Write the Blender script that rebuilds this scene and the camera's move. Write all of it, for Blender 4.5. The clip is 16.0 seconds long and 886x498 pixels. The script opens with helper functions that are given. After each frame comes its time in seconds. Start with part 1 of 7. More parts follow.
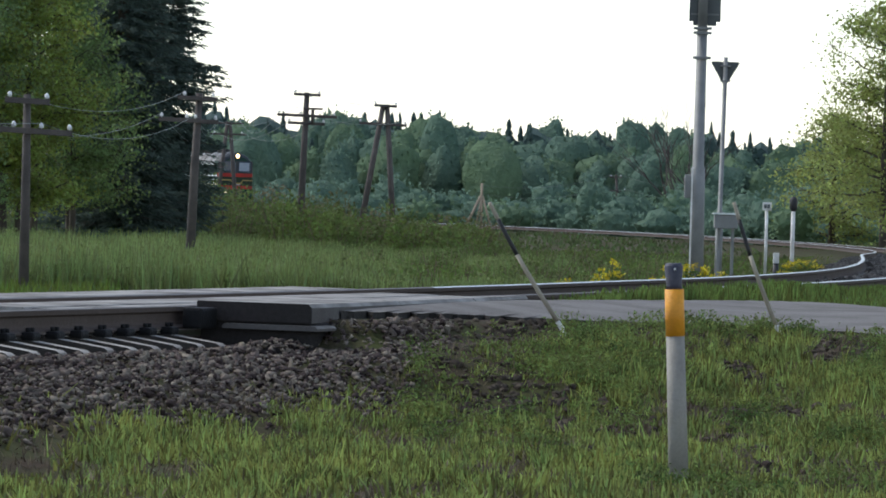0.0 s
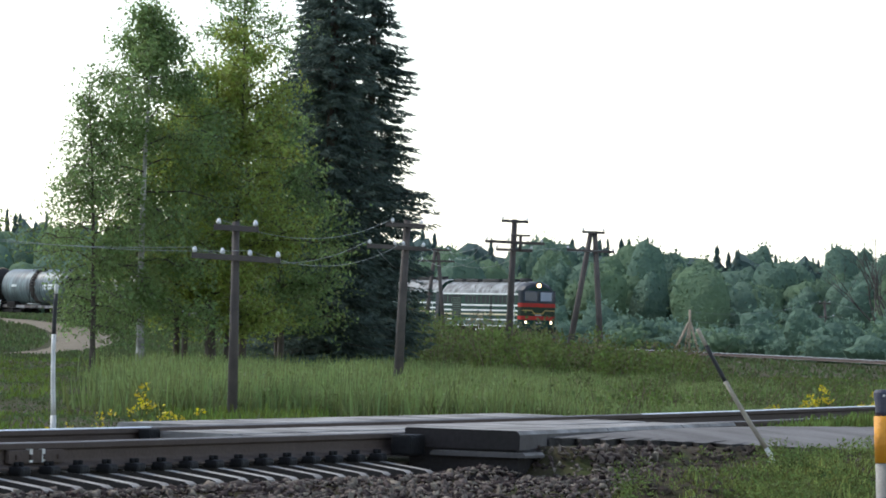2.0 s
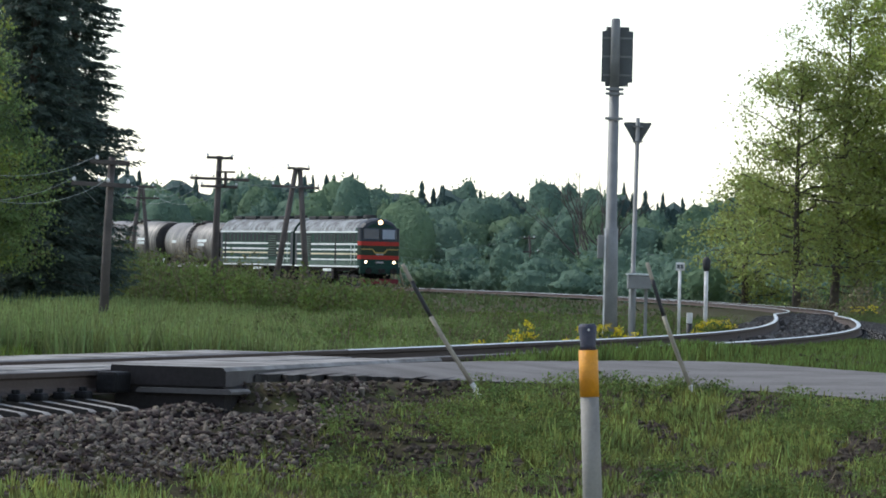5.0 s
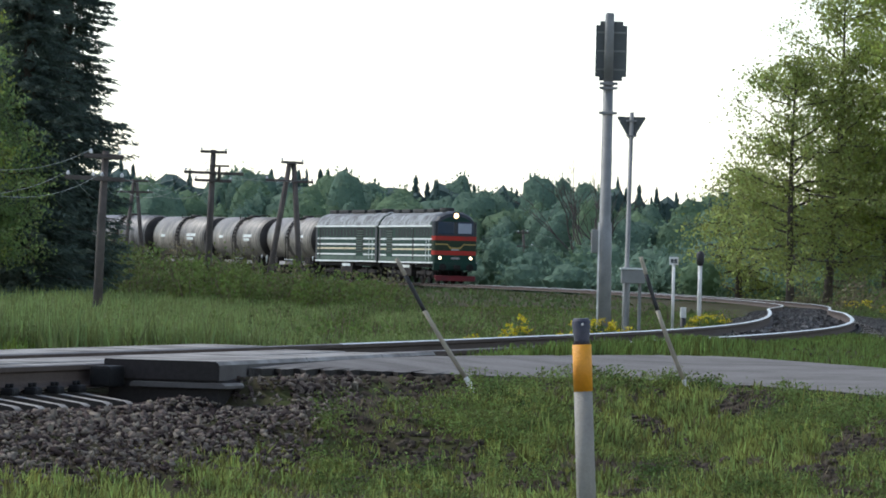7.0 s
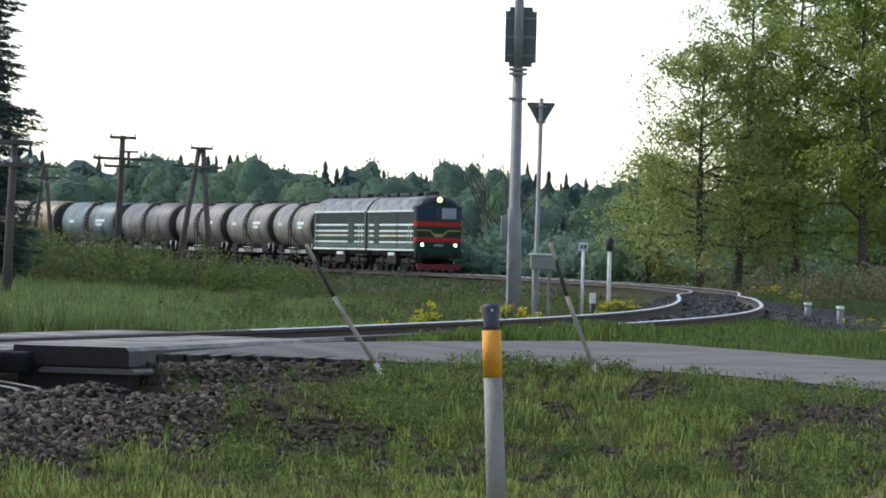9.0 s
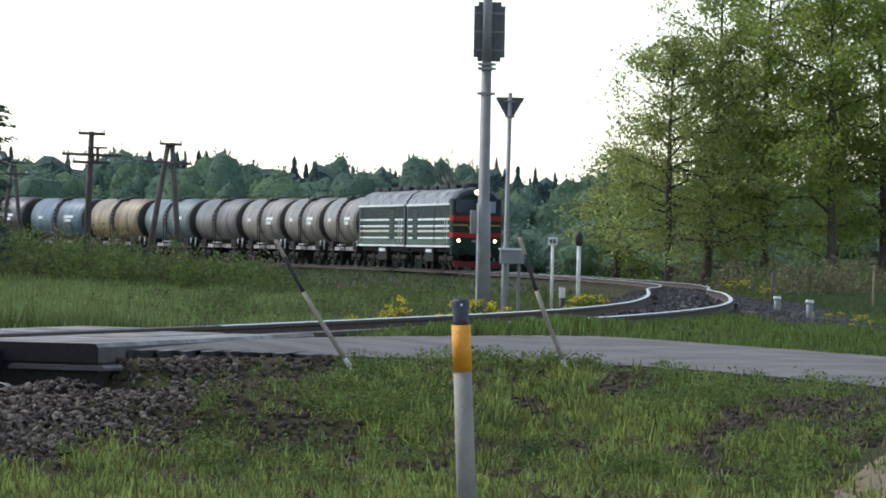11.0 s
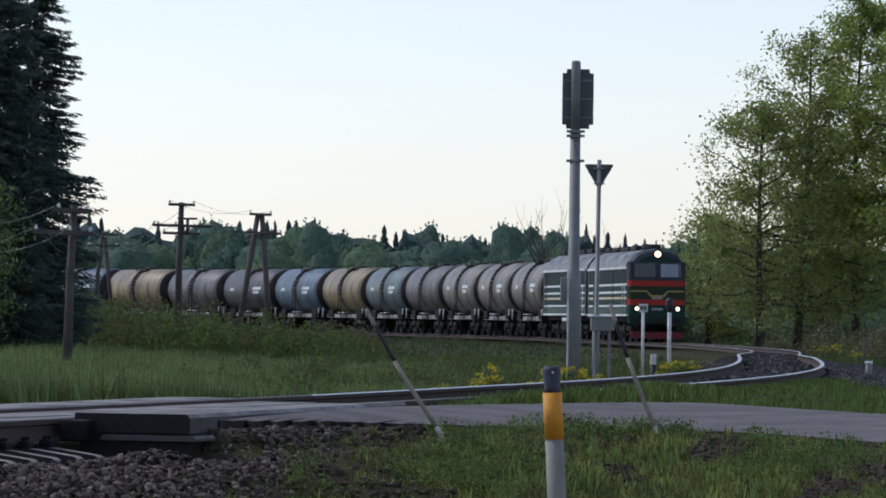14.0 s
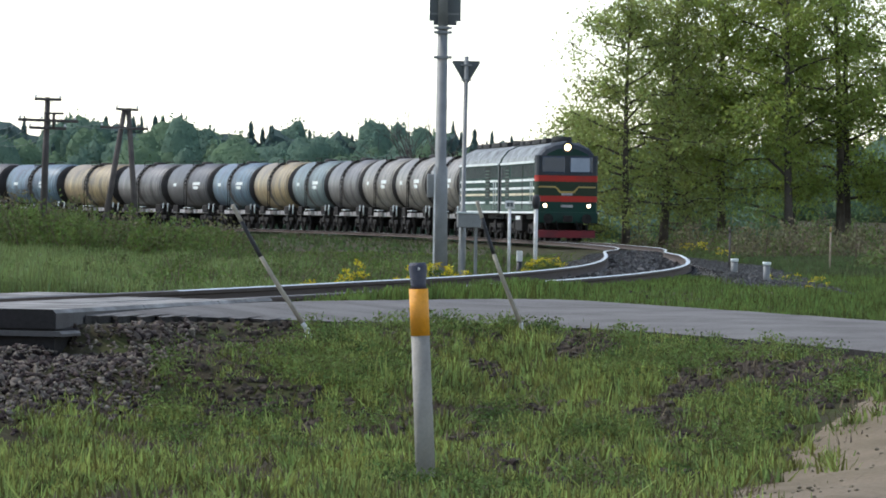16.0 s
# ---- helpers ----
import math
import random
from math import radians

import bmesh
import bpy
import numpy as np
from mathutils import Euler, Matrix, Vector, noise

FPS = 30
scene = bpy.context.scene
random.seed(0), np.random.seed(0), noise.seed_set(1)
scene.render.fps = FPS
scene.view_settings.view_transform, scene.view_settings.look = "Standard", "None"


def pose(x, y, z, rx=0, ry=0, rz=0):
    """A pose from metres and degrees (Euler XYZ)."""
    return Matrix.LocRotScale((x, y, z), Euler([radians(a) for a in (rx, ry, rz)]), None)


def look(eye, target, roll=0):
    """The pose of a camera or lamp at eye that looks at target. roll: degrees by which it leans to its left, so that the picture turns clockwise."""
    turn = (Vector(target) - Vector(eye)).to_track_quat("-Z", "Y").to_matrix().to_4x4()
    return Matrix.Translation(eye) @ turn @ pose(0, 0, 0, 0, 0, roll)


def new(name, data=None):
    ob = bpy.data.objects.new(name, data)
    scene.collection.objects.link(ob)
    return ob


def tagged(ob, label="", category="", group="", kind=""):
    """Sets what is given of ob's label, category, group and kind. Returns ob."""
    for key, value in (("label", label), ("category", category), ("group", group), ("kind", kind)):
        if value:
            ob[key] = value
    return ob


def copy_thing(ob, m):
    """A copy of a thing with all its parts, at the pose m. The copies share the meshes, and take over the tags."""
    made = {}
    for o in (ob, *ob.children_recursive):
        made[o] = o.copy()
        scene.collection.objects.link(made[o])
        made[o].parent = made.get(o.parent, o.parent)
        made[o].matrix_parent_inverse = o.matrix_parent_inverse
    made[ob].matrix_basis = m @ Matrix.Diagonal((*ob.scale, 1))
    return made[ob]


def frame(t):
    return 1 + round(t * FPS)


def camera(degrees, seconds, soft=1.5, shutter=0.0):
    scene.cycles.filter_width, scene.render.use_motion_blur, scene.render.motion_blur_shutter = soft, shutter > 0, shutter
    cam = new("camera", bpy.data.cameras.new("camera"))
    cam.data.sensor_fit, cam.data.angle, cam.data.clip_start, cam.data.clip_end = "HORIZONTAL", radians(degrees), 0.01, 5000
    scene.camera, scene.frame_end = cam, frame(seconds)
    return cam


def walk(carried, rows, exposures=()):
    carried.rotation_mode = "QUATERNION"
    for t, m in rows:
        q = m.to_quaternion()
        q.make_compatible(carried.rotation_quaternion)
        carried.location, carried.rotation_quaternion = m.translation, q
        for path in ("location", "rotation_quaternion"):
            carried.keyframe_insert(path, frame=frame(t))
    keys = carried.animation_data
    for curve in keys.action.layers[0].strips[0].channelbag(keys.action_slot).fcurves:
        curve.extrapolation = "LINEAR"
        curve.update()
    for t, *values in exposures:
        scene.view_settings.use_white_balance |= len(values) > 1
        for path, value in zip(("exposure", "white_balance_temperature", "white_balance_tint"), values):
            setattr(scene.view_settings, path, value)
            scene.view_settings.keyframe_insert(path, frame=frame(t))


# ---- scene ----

# ---------------------------------------------------------------- camera
cam = camera(10.54, 16.0, soft=1.8)
EYE_Z = 0.81
TURNS = [(0.0, 89.557, -1.733, 0.002), (0.5, 89.569, -1.687, 0.185), (1.0, 90.128, -1.625, 1.192), (1.5, 90.621, -1.635, 1.919),
         (2.0, 90.994, -1.675, 2.482), (2.5, 91.011, -1.399, 2.381), (3.0, 90.302, -1.475, 1.522), (3.5, 89.831, -1.72, 0.56),
         (4.0, 89.9, -1.47, -0.273), (4.5, 90.12, -1.281, -0.861), (4.7, 90.325, -1.373, -1.013), (6.8, 90.286, -1.22, -1.095),
         (7.0, 90.258, -1.402, -1.105), (7.5, 90.217, -1.328, -1.494), (8.0, 90.094, -1.358, -1.433), (8.5, 90.032, -1.263, -1.909),
         (9.0, 90.115, -1.384, -2.183), (9.2, 90.151, -1.286, -2.274), (11.3, 90.057, -1.13, -2.637), (11.5, 90.063, -0.897, -2.632),
         (12.0, 90.595, -0.695, -2.746), (12.5, 91.348, -0.691, -1.595), (13.0, 91.367, -0.625, -1.246), (13.5, 91.138, -0.73, -1.395),
         (14.0, 90.857, -0.675, -1.468), (14.5, 90.804, -0.85, -2.357), (15.0, 89.855, -0.836, -2.65), (15.5, 89.6, -0.925, -3.102),
         (16.0, 89.641, -0.899, -3.06)]
EXPOSURES = [(0, 0.6, 6300, 10), (0.5, 0.8, 6300, 10), (1.0, 1.03, 6300, 10), (2.0, 0.84, 6300, 10), (3.0, 0.7, 6300, 10), (4.5, 0.67, 6300, 10), (11.5, 0.67, 6300, 10),
             (12.5, 0.32, 6180, 11), (13.5, -0.06, 5900, 17), (14.5, -0.12, 5900, 17), (15.0, -0.1, 5900, 16), (15.5, 0.55, 6300, 10), (16.0, 0.8, 6300, 10)]
walk(cam, [(t, pose(0, 0, EYE_Z, rx, ry, rz)) for t, rx, ry, rz in TURNS], EXPOSURES)

# ---------------------------------------------------------------- world, sun, exposure
SUN_EL, SUN_AZ = radians(44), radians(-64)      # azimuth from +y, to the right
world = bpy.data.worlds.new("sky")
world.use_nodes = True
scene.world = world
wn, wl = world.node_tree.nodes, world.node_tree.links
wn.clear()
sky = wn.new("ShaderNodeTexSky")
sky.sky_type, sky.sun_disc = "NISHITA", False
sky.sun_elevation, sky.sun_rotation = SUN_EL, SUN_AZ
sky.air_density, sky.dust_density, sky.ozone_density = 1.0, 0.4, 0.7
bg = wn.new("ShaderNodeBackground")
bg.inputs["Strength"].default_value = 0.15
wo = wn.new("ShaderNodeOutputWorld")
haze = wn.new("ShaderNodeHueSaturation")        # thin high cloud takes the colour out of the sky
haze.inputs["Saturation"].default_value = 0.68
wl.new(sky.outputs[0], haze.inputs["Color"])
wl.new(haze.outputs[0], bg.inputs[0])
wl.new(bg.outputs[0], wo.inputs[0])
lamp = bpy.data.lights.new("sun", "SUN")
lamp.energy, lamp.angle, lamp.color = 1.6, radians(6), (1.0, 0.94, 0.85)
sun = new("sun", lamp)
sdir = Vector((math.sin(SUN_AZ) * math.cos(SUN_EL), math.cos(SUN_AZ) * math.cos(SUN_EL), math.sin(SUN_EL)))
sun.matrix_world = look(sdir * 60, (0, 0, 0))


# ---------------------------------------------------------------- materials
def material(name, color, rough=0.8, metal=0.0, scale=8.0, vary=0.25, bump=0.3, fine=60.0, second=None, spot=0.5, random_tint=0.0, island=0.0,
             translucent=0.0, coat=0.0, spec=0.5):
    """A surface with variation at two scales: broad patches towards `second`, fine grain, and relief."""
    m = bpy.data.materials.new(name)
    m.use_nodes = True
    n, l = m.node_tree.nodes, m.node_tree.links
    b = n["Principled BSDF"]
    tc = n.new("ShaderNodeTexCoord")
    big, small = n.new("ShaderNodeTexNoise"), n.new("ShaderNodeTexNoise")
    big.inputs["Scale"].default_value, small.inputs["Scale"].default_value = scale, fine
    big.inputs["Detail"].default_value, small.inputs["Detail"].default_value = 5, 3
    for x in (big, small):
        l.new(tc.outputs["Object"], x.inputs["Vector"])
    ramp = n.new("ShaderNodeMapRange")
    ramp.inputs["From Min"].default_value, ramp.inputs["From Max"].default_value = spot - 0.14, spot + 0.14
    l.new(big.outputs["Fac"], ramp.inputs["Value"])
    mix = n.new("ShaderNodeMix")
    mix.data_type = "RGBA"
    mix.inputs["A"].default_value = (*color, 1)
    mix.inputs["B"].default_value = (*(second or [c * (1 - vary) for c in color]), 1)
    l.new(ramp.outputs[0], mix.inputs["Factor"])
    value = n.new("ShaderNodeMapRange")
    value.inputs["To Min"].default_value, value.inputs["To Max"].default_value = 1 - vary, 1 + vary
    l.new(small.outputs["Fac"], value.inputs["Value"])
    hsv = n.new("ShaderNodeHueSaturation")
    l.new(mix.outputs["Result"], hsv.inputs["Color"])
    last = value.outputs[0]
    if random_tint or island:
        src = n.new("ShaderNodeObjectInfo").outputs["Random"] if random_tint else n.new("ShaderNodeNewGeometry").outputs["Random Per Island"]
        amt = random_tint or island
        rr = n.new("ShaderNodeMapRange")
        rr.inputs["To Min"].default_value, rr.inputs["To Max"].default_value = 1 - amt, 1 + amt
        l.new(src, rr.inputs["Value"])
        mul = n.new("ShaderNodeMath")
        mul.operation = "MULTIPLY"
        l.new(last, mul.inputs[0])
        l.new(rr.outputs[0], mul.inputs[1])
        last = mul.outputs[0]
        hr = n.new("ShaderNodeMapRange")
        hr.inputs["To Min"].default_value, hr.inputs["To Max"].default_value = 0.5 - amt * 0.06, 0.5 + amt * 0.06
        l.new(src, hr.inputs["Value"])
        l.new(hr.outputs[0], hsv.inputs["Hue"])
    l.new(last, hsv.inputs["Value"])
    l.new(hsv.outputs[0], b.inputs["Base Color"])
    b.inputs["Roughness"].default_value, b.inputs["Metallic"].default_value = rough, metal
    b.inputs["Coat Weight"].default_value = coat
    b.inputs["Specular IOR Level"].default_value = spec
    if bump:
        bp = n.new("ShaderNodeBump")
        bp.inputs["Strength"].default_value, bp.inputs["Distance"].default_value = bump, 0.02
        l.new(small.outputs["Fac"], bp.inputs["Height"])
        l.new(bp.outputs[0], b.inputs["Normal"])
    if translucent:
        tr, ms = n.new("ShaderNodeBsdfTranslucent"), n.new("ShaderNodeMixShader")
        l.new(hsv.outputs[0], tr.inputs["Color"])
        ms.inputs["Fac"].default_value = translucent
        l.new(b.outputs[0], ms.inputs[1])
        l.new(tr.outputs[0], ms.inputs[2])
        l.new(ms.outputs[0], n["Material Output"].inputs["Surface"])
    return m


def glow(name, color, strength):
    m = bpy.data.materials.new(name)
    m.use_nodes = True
    b = m.node_tree.nodes["Principled BSDF"]
    b.inputs["Base Color"].default_value = (*color, 1)
    b.inputs["Emission Color"].default_value = (*color, 1)
    b.inputs["Emission Strength"].default_value = strength
    return m


MEADOW = material("meadow soil and grass", (0.05, 0.058, 0.02), 0.95, scale=1.3, vary=0.4, fine=14, second=(0.052, 0.038, 0.027), spot=0.5, bump=1.0, spec=0.08)
SOIL = material("dark soil clods", (0.08, 0.064, 0.05), 0.95, scale=5, vary=0.35, fine=40, second=(0.045, 0.037, 0.03), island=0.4, spec=0.08)
SAND = material("sandy path soil", (0.215, 0.172, 0.12), 0.95, scale=1.6, vary=0.3, fine=26, second=(0.16, 0.13, 0.085), spot=0.55, bump=1.0, spec=0.1)
ASPHALT = material("worn asphalt", (0.185, 0.178, 0.17), 0.95, scale=1.1, vary=0.3, fine=30, second=(0.125, 0.118, 0.112), bump=0.8, spec=0.12)
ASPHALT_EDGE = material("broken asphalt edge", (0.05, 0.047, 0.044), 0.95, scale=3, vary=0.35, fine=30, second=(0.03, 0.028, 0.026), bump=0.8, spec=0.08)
GRAVEL = material("pale gravel", (0.20, 0.165, 0.12), 0.95, scale=0.9, vary=0.3, fine=30, second=(0.16, 0.14, 0.1), bump=0.7, spec=0.1)
BALLAST = material("ballast bed", (0.165, 0.155, 0.145), 0.95, scale=1.2, vary=0.5, fine=22, second=(0.09, 0.083, 0.078), bump=1.0, spec=0.08)
STONE = material("ballast stone", (0.142, 0.114, 0.10), 0.95, scale=5, vary=0.35, fine=50, second=(0.075, 0.06, 0.054), island=0.85, spec=0.12)
STONE_PIECE = material("ballast stone piece", (0.142, 0.114, 0.10), 0.95, scale=5, vary=0.35, fine=50, second=(0.075, 0.06, 0.054), random_tint=0.85, spec=0.12)
STONE_GREY = material("grey crushed stone", (0.16, 0.155, 0.15), 0.9, scale=3, vary=0.35, fine=30, second=(0.09, 0.086, 0.084), island=0.5, spec=0.12)
RAIL_SIDE = material("rusty rail side", (0.085, 0.066, 0.056), 0.85, 0.0, scale=3, vary=0.3, fine=40, second=(0.075, 0.056, 0.047), spec=0.2)
RAIL_HEAD = material("polished rail head", (0.5, 0.495, 0.48), 0.3, 1.0, scale=2, vary=0.1, fine=80, bump=0.05)
RAIL_DULL = material("dusty rail head", (0.17, 0.16, 0.155), 0.75, 0.0, scale=3, vary=0.2, fine=50, second=(0.13, 0.12, 0.115), bump=0.1, spec=0.25)
# sleeper concrete again, with the shade of its sides put into the colour
SLEEPER_SIDE = material("shaded sleeper side", (0.05, 0.045, 0.04), 0.95, scale=4, vary=0.3, fine=40, spec=0.1)
SLEEPER = material("sleeper concrete", (0.36, 0.34, 0.31), 0.9, scale=3, vary=0.25, fine=40, second=(0.2, 0.18, 0.16), random_tint=0.15, spec=0.15)
CONCRETE = material("crossing concrete", (0.33, 0.32, 0.30), 0.85, scale=1.6, vary=0.2, fine=35, second=(0.15, 0.14, 0.13), bump=0.4, spec=0.12)
GALVANISED = material("galvanised steel", (0.24, 0.245, 0.24), 0.6, 0.2, scale=2, vary=0.15, fine=30, second=(0.18, 0.185, 0.18))
SIGN_BACK = material("dark sign back", (0.10, 0.11, 0.11), 0.6, 0.3, scale=3, vary=0.15, fine=30)
WHITE = material("white paint", (0.72, 0.72, 0.70), 0.6, scale=5, vary=0.12, fine=40, second=(0.5, 0.49, 0.45))
BLACK_PAINT = material("black paint", (0.02, 0.02, 0.022), 0.6, scale=5, vary=0.3, fine=40)
GREY_PLASTIC = material("weathered pale post", (0.29, 0.275, 0.24), 0.7, scale=4, vary=0.15, fine=50, second=(0.22, 0.205, 0.18))
ORANGE = material("orange band", (0.76, 0.33, 0.012), 0.6, scale=6, vary=0.15, fine=50, second=(0.62, 0.25, 0.02))
NAVY = material("dark blue cap", (0.022, 0.026, 0.05), 0.6, scale=10, vary=0.4, fine=60, second=(0.05, 0.05, 0.07))
POLE_WOOD = material("weathered pole wood", (0.105, 0.09, 0.08), 0.9, scale=2, vary=0.25, fine=25, second=(0.07, 0.06, 0.055))
PALE_WOOD = material("pale stake wood", (0.36, 0.29, 0.21), 0.9, scale=3, vary=0.25, fine=30)
PORCELAIN = material("white porcelain", (0.75, 0.76, 0.76), 0.25, scale=6, vary=0.08, fine=40)
WIRE = material("overhead wire", (0.22, 0.25, 0.24), 0.6, 0.0, scale=1, vary=0.1, fine=5, bump=0)
BARK = material("dark bark", (0.055, 0.043, 0.034), 0.95, scale=3, vary=0.35, fine=18, second=(0.09, 0.075, 0.06), bump=0.8)
BIRCH_BARK = material("birch bark", (0.5, 0.49, 0.46), 0.8, scale=2.5, vary=0.2, fine=12, second=(0.05, 0.045, 0.04), spot=0.58)
LEAF_BIRCH = material("birch leaves", (0.20, 0.29, 0.105), 0.55, scale=0.5, vary=0.2, fine=3, island=0.3, bump=0, translucent=0.6)
LEAF_YELLOW = material("young yellow-green leaves", (0.28, 0.345, 0.075), 0.55, scale=0.5, vary=0.2, fine=3, island=0.4, bump=0, translucent=0.5)
LEAF_GREEN = material("fresh green leaves", (0.31, 0.38, 0.085), 0.55, scale=0.5, vary=0.2, fine=3, island=0.3, bump=0, translucent=0.6)
LEAF_OLIVE = material("olive young leaves", (0.31, 0.365, 0.11), 0.6, scale=0.5, vary=0.2, fine=3, island=0.3, bump=0, translucent=0.6)
NEEDLE = material("spruce needles", (0.105, 0.145, 0.122), 0.8, scale=0.5, vary=0.25, fine=3, island=0.25, bump=0, translucent=0.4, spec=0.15)
BLADE = material("short grass blades", (0.265, 0.29, 0.078), 0.65, scale=2.6, vary=0.35, fine=9, second=(0.13, 0.16, 0.05), island=0.7, bump=0, translucent=0.45, spec=0.2)
TALL = material("tall meadow grass", (0.10, 0.155, 0.026), 0.65, scale=0.25, vary=0.25, fine=3, second=(0.125, 0.165, 0.036), island=0.4, bump=0, translucent=0.45, spec=0.15)
WEED = material("broad weed leaves", (0.175, 0.215, 0.062), 0.8, scale=2.0, vary=0.3, fine=8, second=(0.065, 0.10, 0.028), island=0.55, bump=0, translucent=0.35, spec=0.2)
SHRUB = material("shrub leaves", (0.12, 0.175, 0.045), 0.65, scale=0.3, vary=0.25, fine=3, second=(0.10, 0.125, 0.045), island=0.35, bump=0, translucent=0.45, spec=0.15)
DRY = material("dry brown stalks", (0.16, 0.12, 0.075), 0.9, scale=0.5, vary=0.3, fine=5, island=0.4, bump=0)
YELLOW = material("yellow flower heads", (0.62, 0.50, 0.01), 0.6, scale=3, vary=0.15, fine=20, island=0.25, bump=0, translucent=0.2)
BLACK_IRON = material("black iron", (0.02, 0.02, 0.021), 0.7, 0.5, scale=5, vary=0.3, fine=40, spec=0.2)


# ---------------------------------------------------------------- geometry helpers
def finish(bm, name, mats, parent=None, label="", smooth=False):
    me = bpy.data.meshes.new(name)
    bm.normal_update()
    bm.to_mesh(me)
    bm.free()
    for m in (mats if isinstance(mats, (list, tuple)) else [mats]):
        me.materials.append(m)
    if smooth:
        for p in me.polygons:
            p.use_smooth = True
    ob = new(name, me)
    if parent:
        ob.parent = parent
    if label:
        ob["label"] = label
    return ob


def part(name, bm, mats, parent=None, label="", smooth=False):
    return finish(bm, name, mats, parent, label, smooth)


def pydata(name, verts, faces, mats, parent=None, label="", mat_index=None, smooth=False):
    me = bpy.data.meshes.new(name)
    me.from_pydata(verts, [], faces)
    for m in (mats if isinstance(mats, (list, tuple)) else [mats]):
        me.materials.append(m)
    if mat_index is not None:
        me.polygons.foreach_set("material_index", np.asarray(mat_index, dtype=np.int32))
    if smooth:
        me.polygons.foreach_set("use_smooth", np.ones(len(me.polygons), dtype=bool))
    me.update()
    ob = new(name, me)
    if parent:
        ob.parent = parent
    if label:
        ob["label"] = label
    return ob


def quads_mesh(name, v, mats, parent=None, label="", mat_index=None, corners=4):
    """A mesh of separate small faces from an (n, corners, 3) array: leaves, blades."""
    v = np.asarray(v, dtype=np.float32)
    n = len(v)
    me = bpy.data.meshes.new(name)
    me.vertices.add(n * corners)
    me.vertices.foreach_set("co", v.reshape(-1))
    me.loops.add(n * corners)
    me.loops.foreach_set("vertex_index", np.arange(n * corners, dtype=np.int32))
    me.polygons.add(n)
    me.polygons.foreach_set("loop_start", np.arange(n, dtype=np.int32) * corners)
    for m in (mats if isinstance(mats, (list, tuple)) else [mats]):
        me.materials.append(m)
    if mat_index is not None:
        me.polygons.foreach_set("material_index", np.asarray(mat_index, dtype=np.int32))
    me.update()
    ob = new(name, me)
    if parent:
        ob.parent = parent
    if label:
        ob["label"] = label
    return ob


def box(bm, x0, x1, y0, y1, z0, z1, mat=0, bevel=0.0):
    vs = [bm.verts.new(p) for p in ((x0, y0, z0), (x1, y0, z0), (x1, y1, z0), (x0, y1, z0), (x0, y0, z1), (x1, y0, z1), (x1, y1, z1), (x0, y1, z1))]
    fs = [bm.faces.new([vs[i] for i in f]) for f in ((3, 2, 1, 0), (4, 5, 6, 7), (0, 1, 5, 4), (1, 2, 6, 5), (2, 3, 7, 6), (3, 0, 4, 7))]
    for f in fs:
        f.material_index = mat
    if bevel:
        bmesh.ops.bevel(bm, geom=list({e for f in fs for e in f.edges}), offset=bevel, segments=2, affect="EDGES", profile=0.6)
    return fs


def tube(bm, pts, radii, sides=10, mat=0, cap=True):
    """A round bar along points, with a radius for each of them."""
    pts = [Vector(p) for p in pts]
    if not isinstance(radii, (list, tuple)):
        radii = [radii] * len(pts)
    rings = []
    for i, p in enumerate(pts):
        d = (pts[min(i + 1, len(pts) - 1)] - pts[max(i - 1, 0)]).normalized()
        a = d.orthogonal().normalized()
        if abs(d.z) < 0.9:
            a = Vector((0, 0, 1)).cross(d).normalized()
        else:
            a = (Vector((1, 0, 0)) - d * d.x).normalized()
        b = d.cross(a)
        rings.append([bm.verts.new(p + (a * math.cos(k * math.tau / sides) + b * math.sin(k * math.tau / sides)) * radii[i]) for k in range(sides)])
    out = []
    for r, q in zip(rings, rings[1:]):
        for k in range(sides):
            out.append(bm.faces.new((r[k], r[(k + 1) % sides], q[(k + 1) % sides], q[k])))
    if cap:
        out.append(bm.faces.new(rings[0][::-1]))
        out.append(bm.faces.new(rings[-1]))
    for f in out:
        f.material_index = mat
        f.smooth = len(f.verts) == 4
    return out


def loop_solid(bm, rings, mats, close=True):
    """Joins rings of equal length (lists of points) into a skin; mats gives each side's material."""
    vr = [[bm.verts.new(p) for p in r] for r in rings]
    n = len(rings[0])
    for a, b in zip(vr, vr[1:]):
        for k in range(n):
            f = bm.faces.new((a[k], a[(k + 1) % n], b[(k + 1) % n], b[k]))
            f.material_index = mats[k] if isinstance(mats, (list, tuple)) else mats
    if close:
        bm.faces.new(vr[0][::-1])
        bm.faces.new(vr[-1])
    return vr


# ---------------------------------------------------------------- the line of the track
KNOT = 24.0
CURVE = [-0.117, -0.596, -0.434, -0.033, 0.095, -0.024, -0.182, -0.218, -0.273, -0.211, -0.157, -0.225, -0.386, -0.504, -0.533, -0.495, -0.423,
         -0.338, -0.259, -0.214, -0.2, -0.1, 0.0, 0.0]
LEVEL = [-0.001, 0.068, 0.085, 0.12, 0.03, -0.07, -0.128, -0.162, -0.157, -0.123, -0.073, -0.045, -0.022, 0.014, 0.078, 0.336, 0.671, 1.003,
         1.252, 1.391, 1.442, 1.429, 1.414, 1.4]
BACK, AHEAD = 40, 760


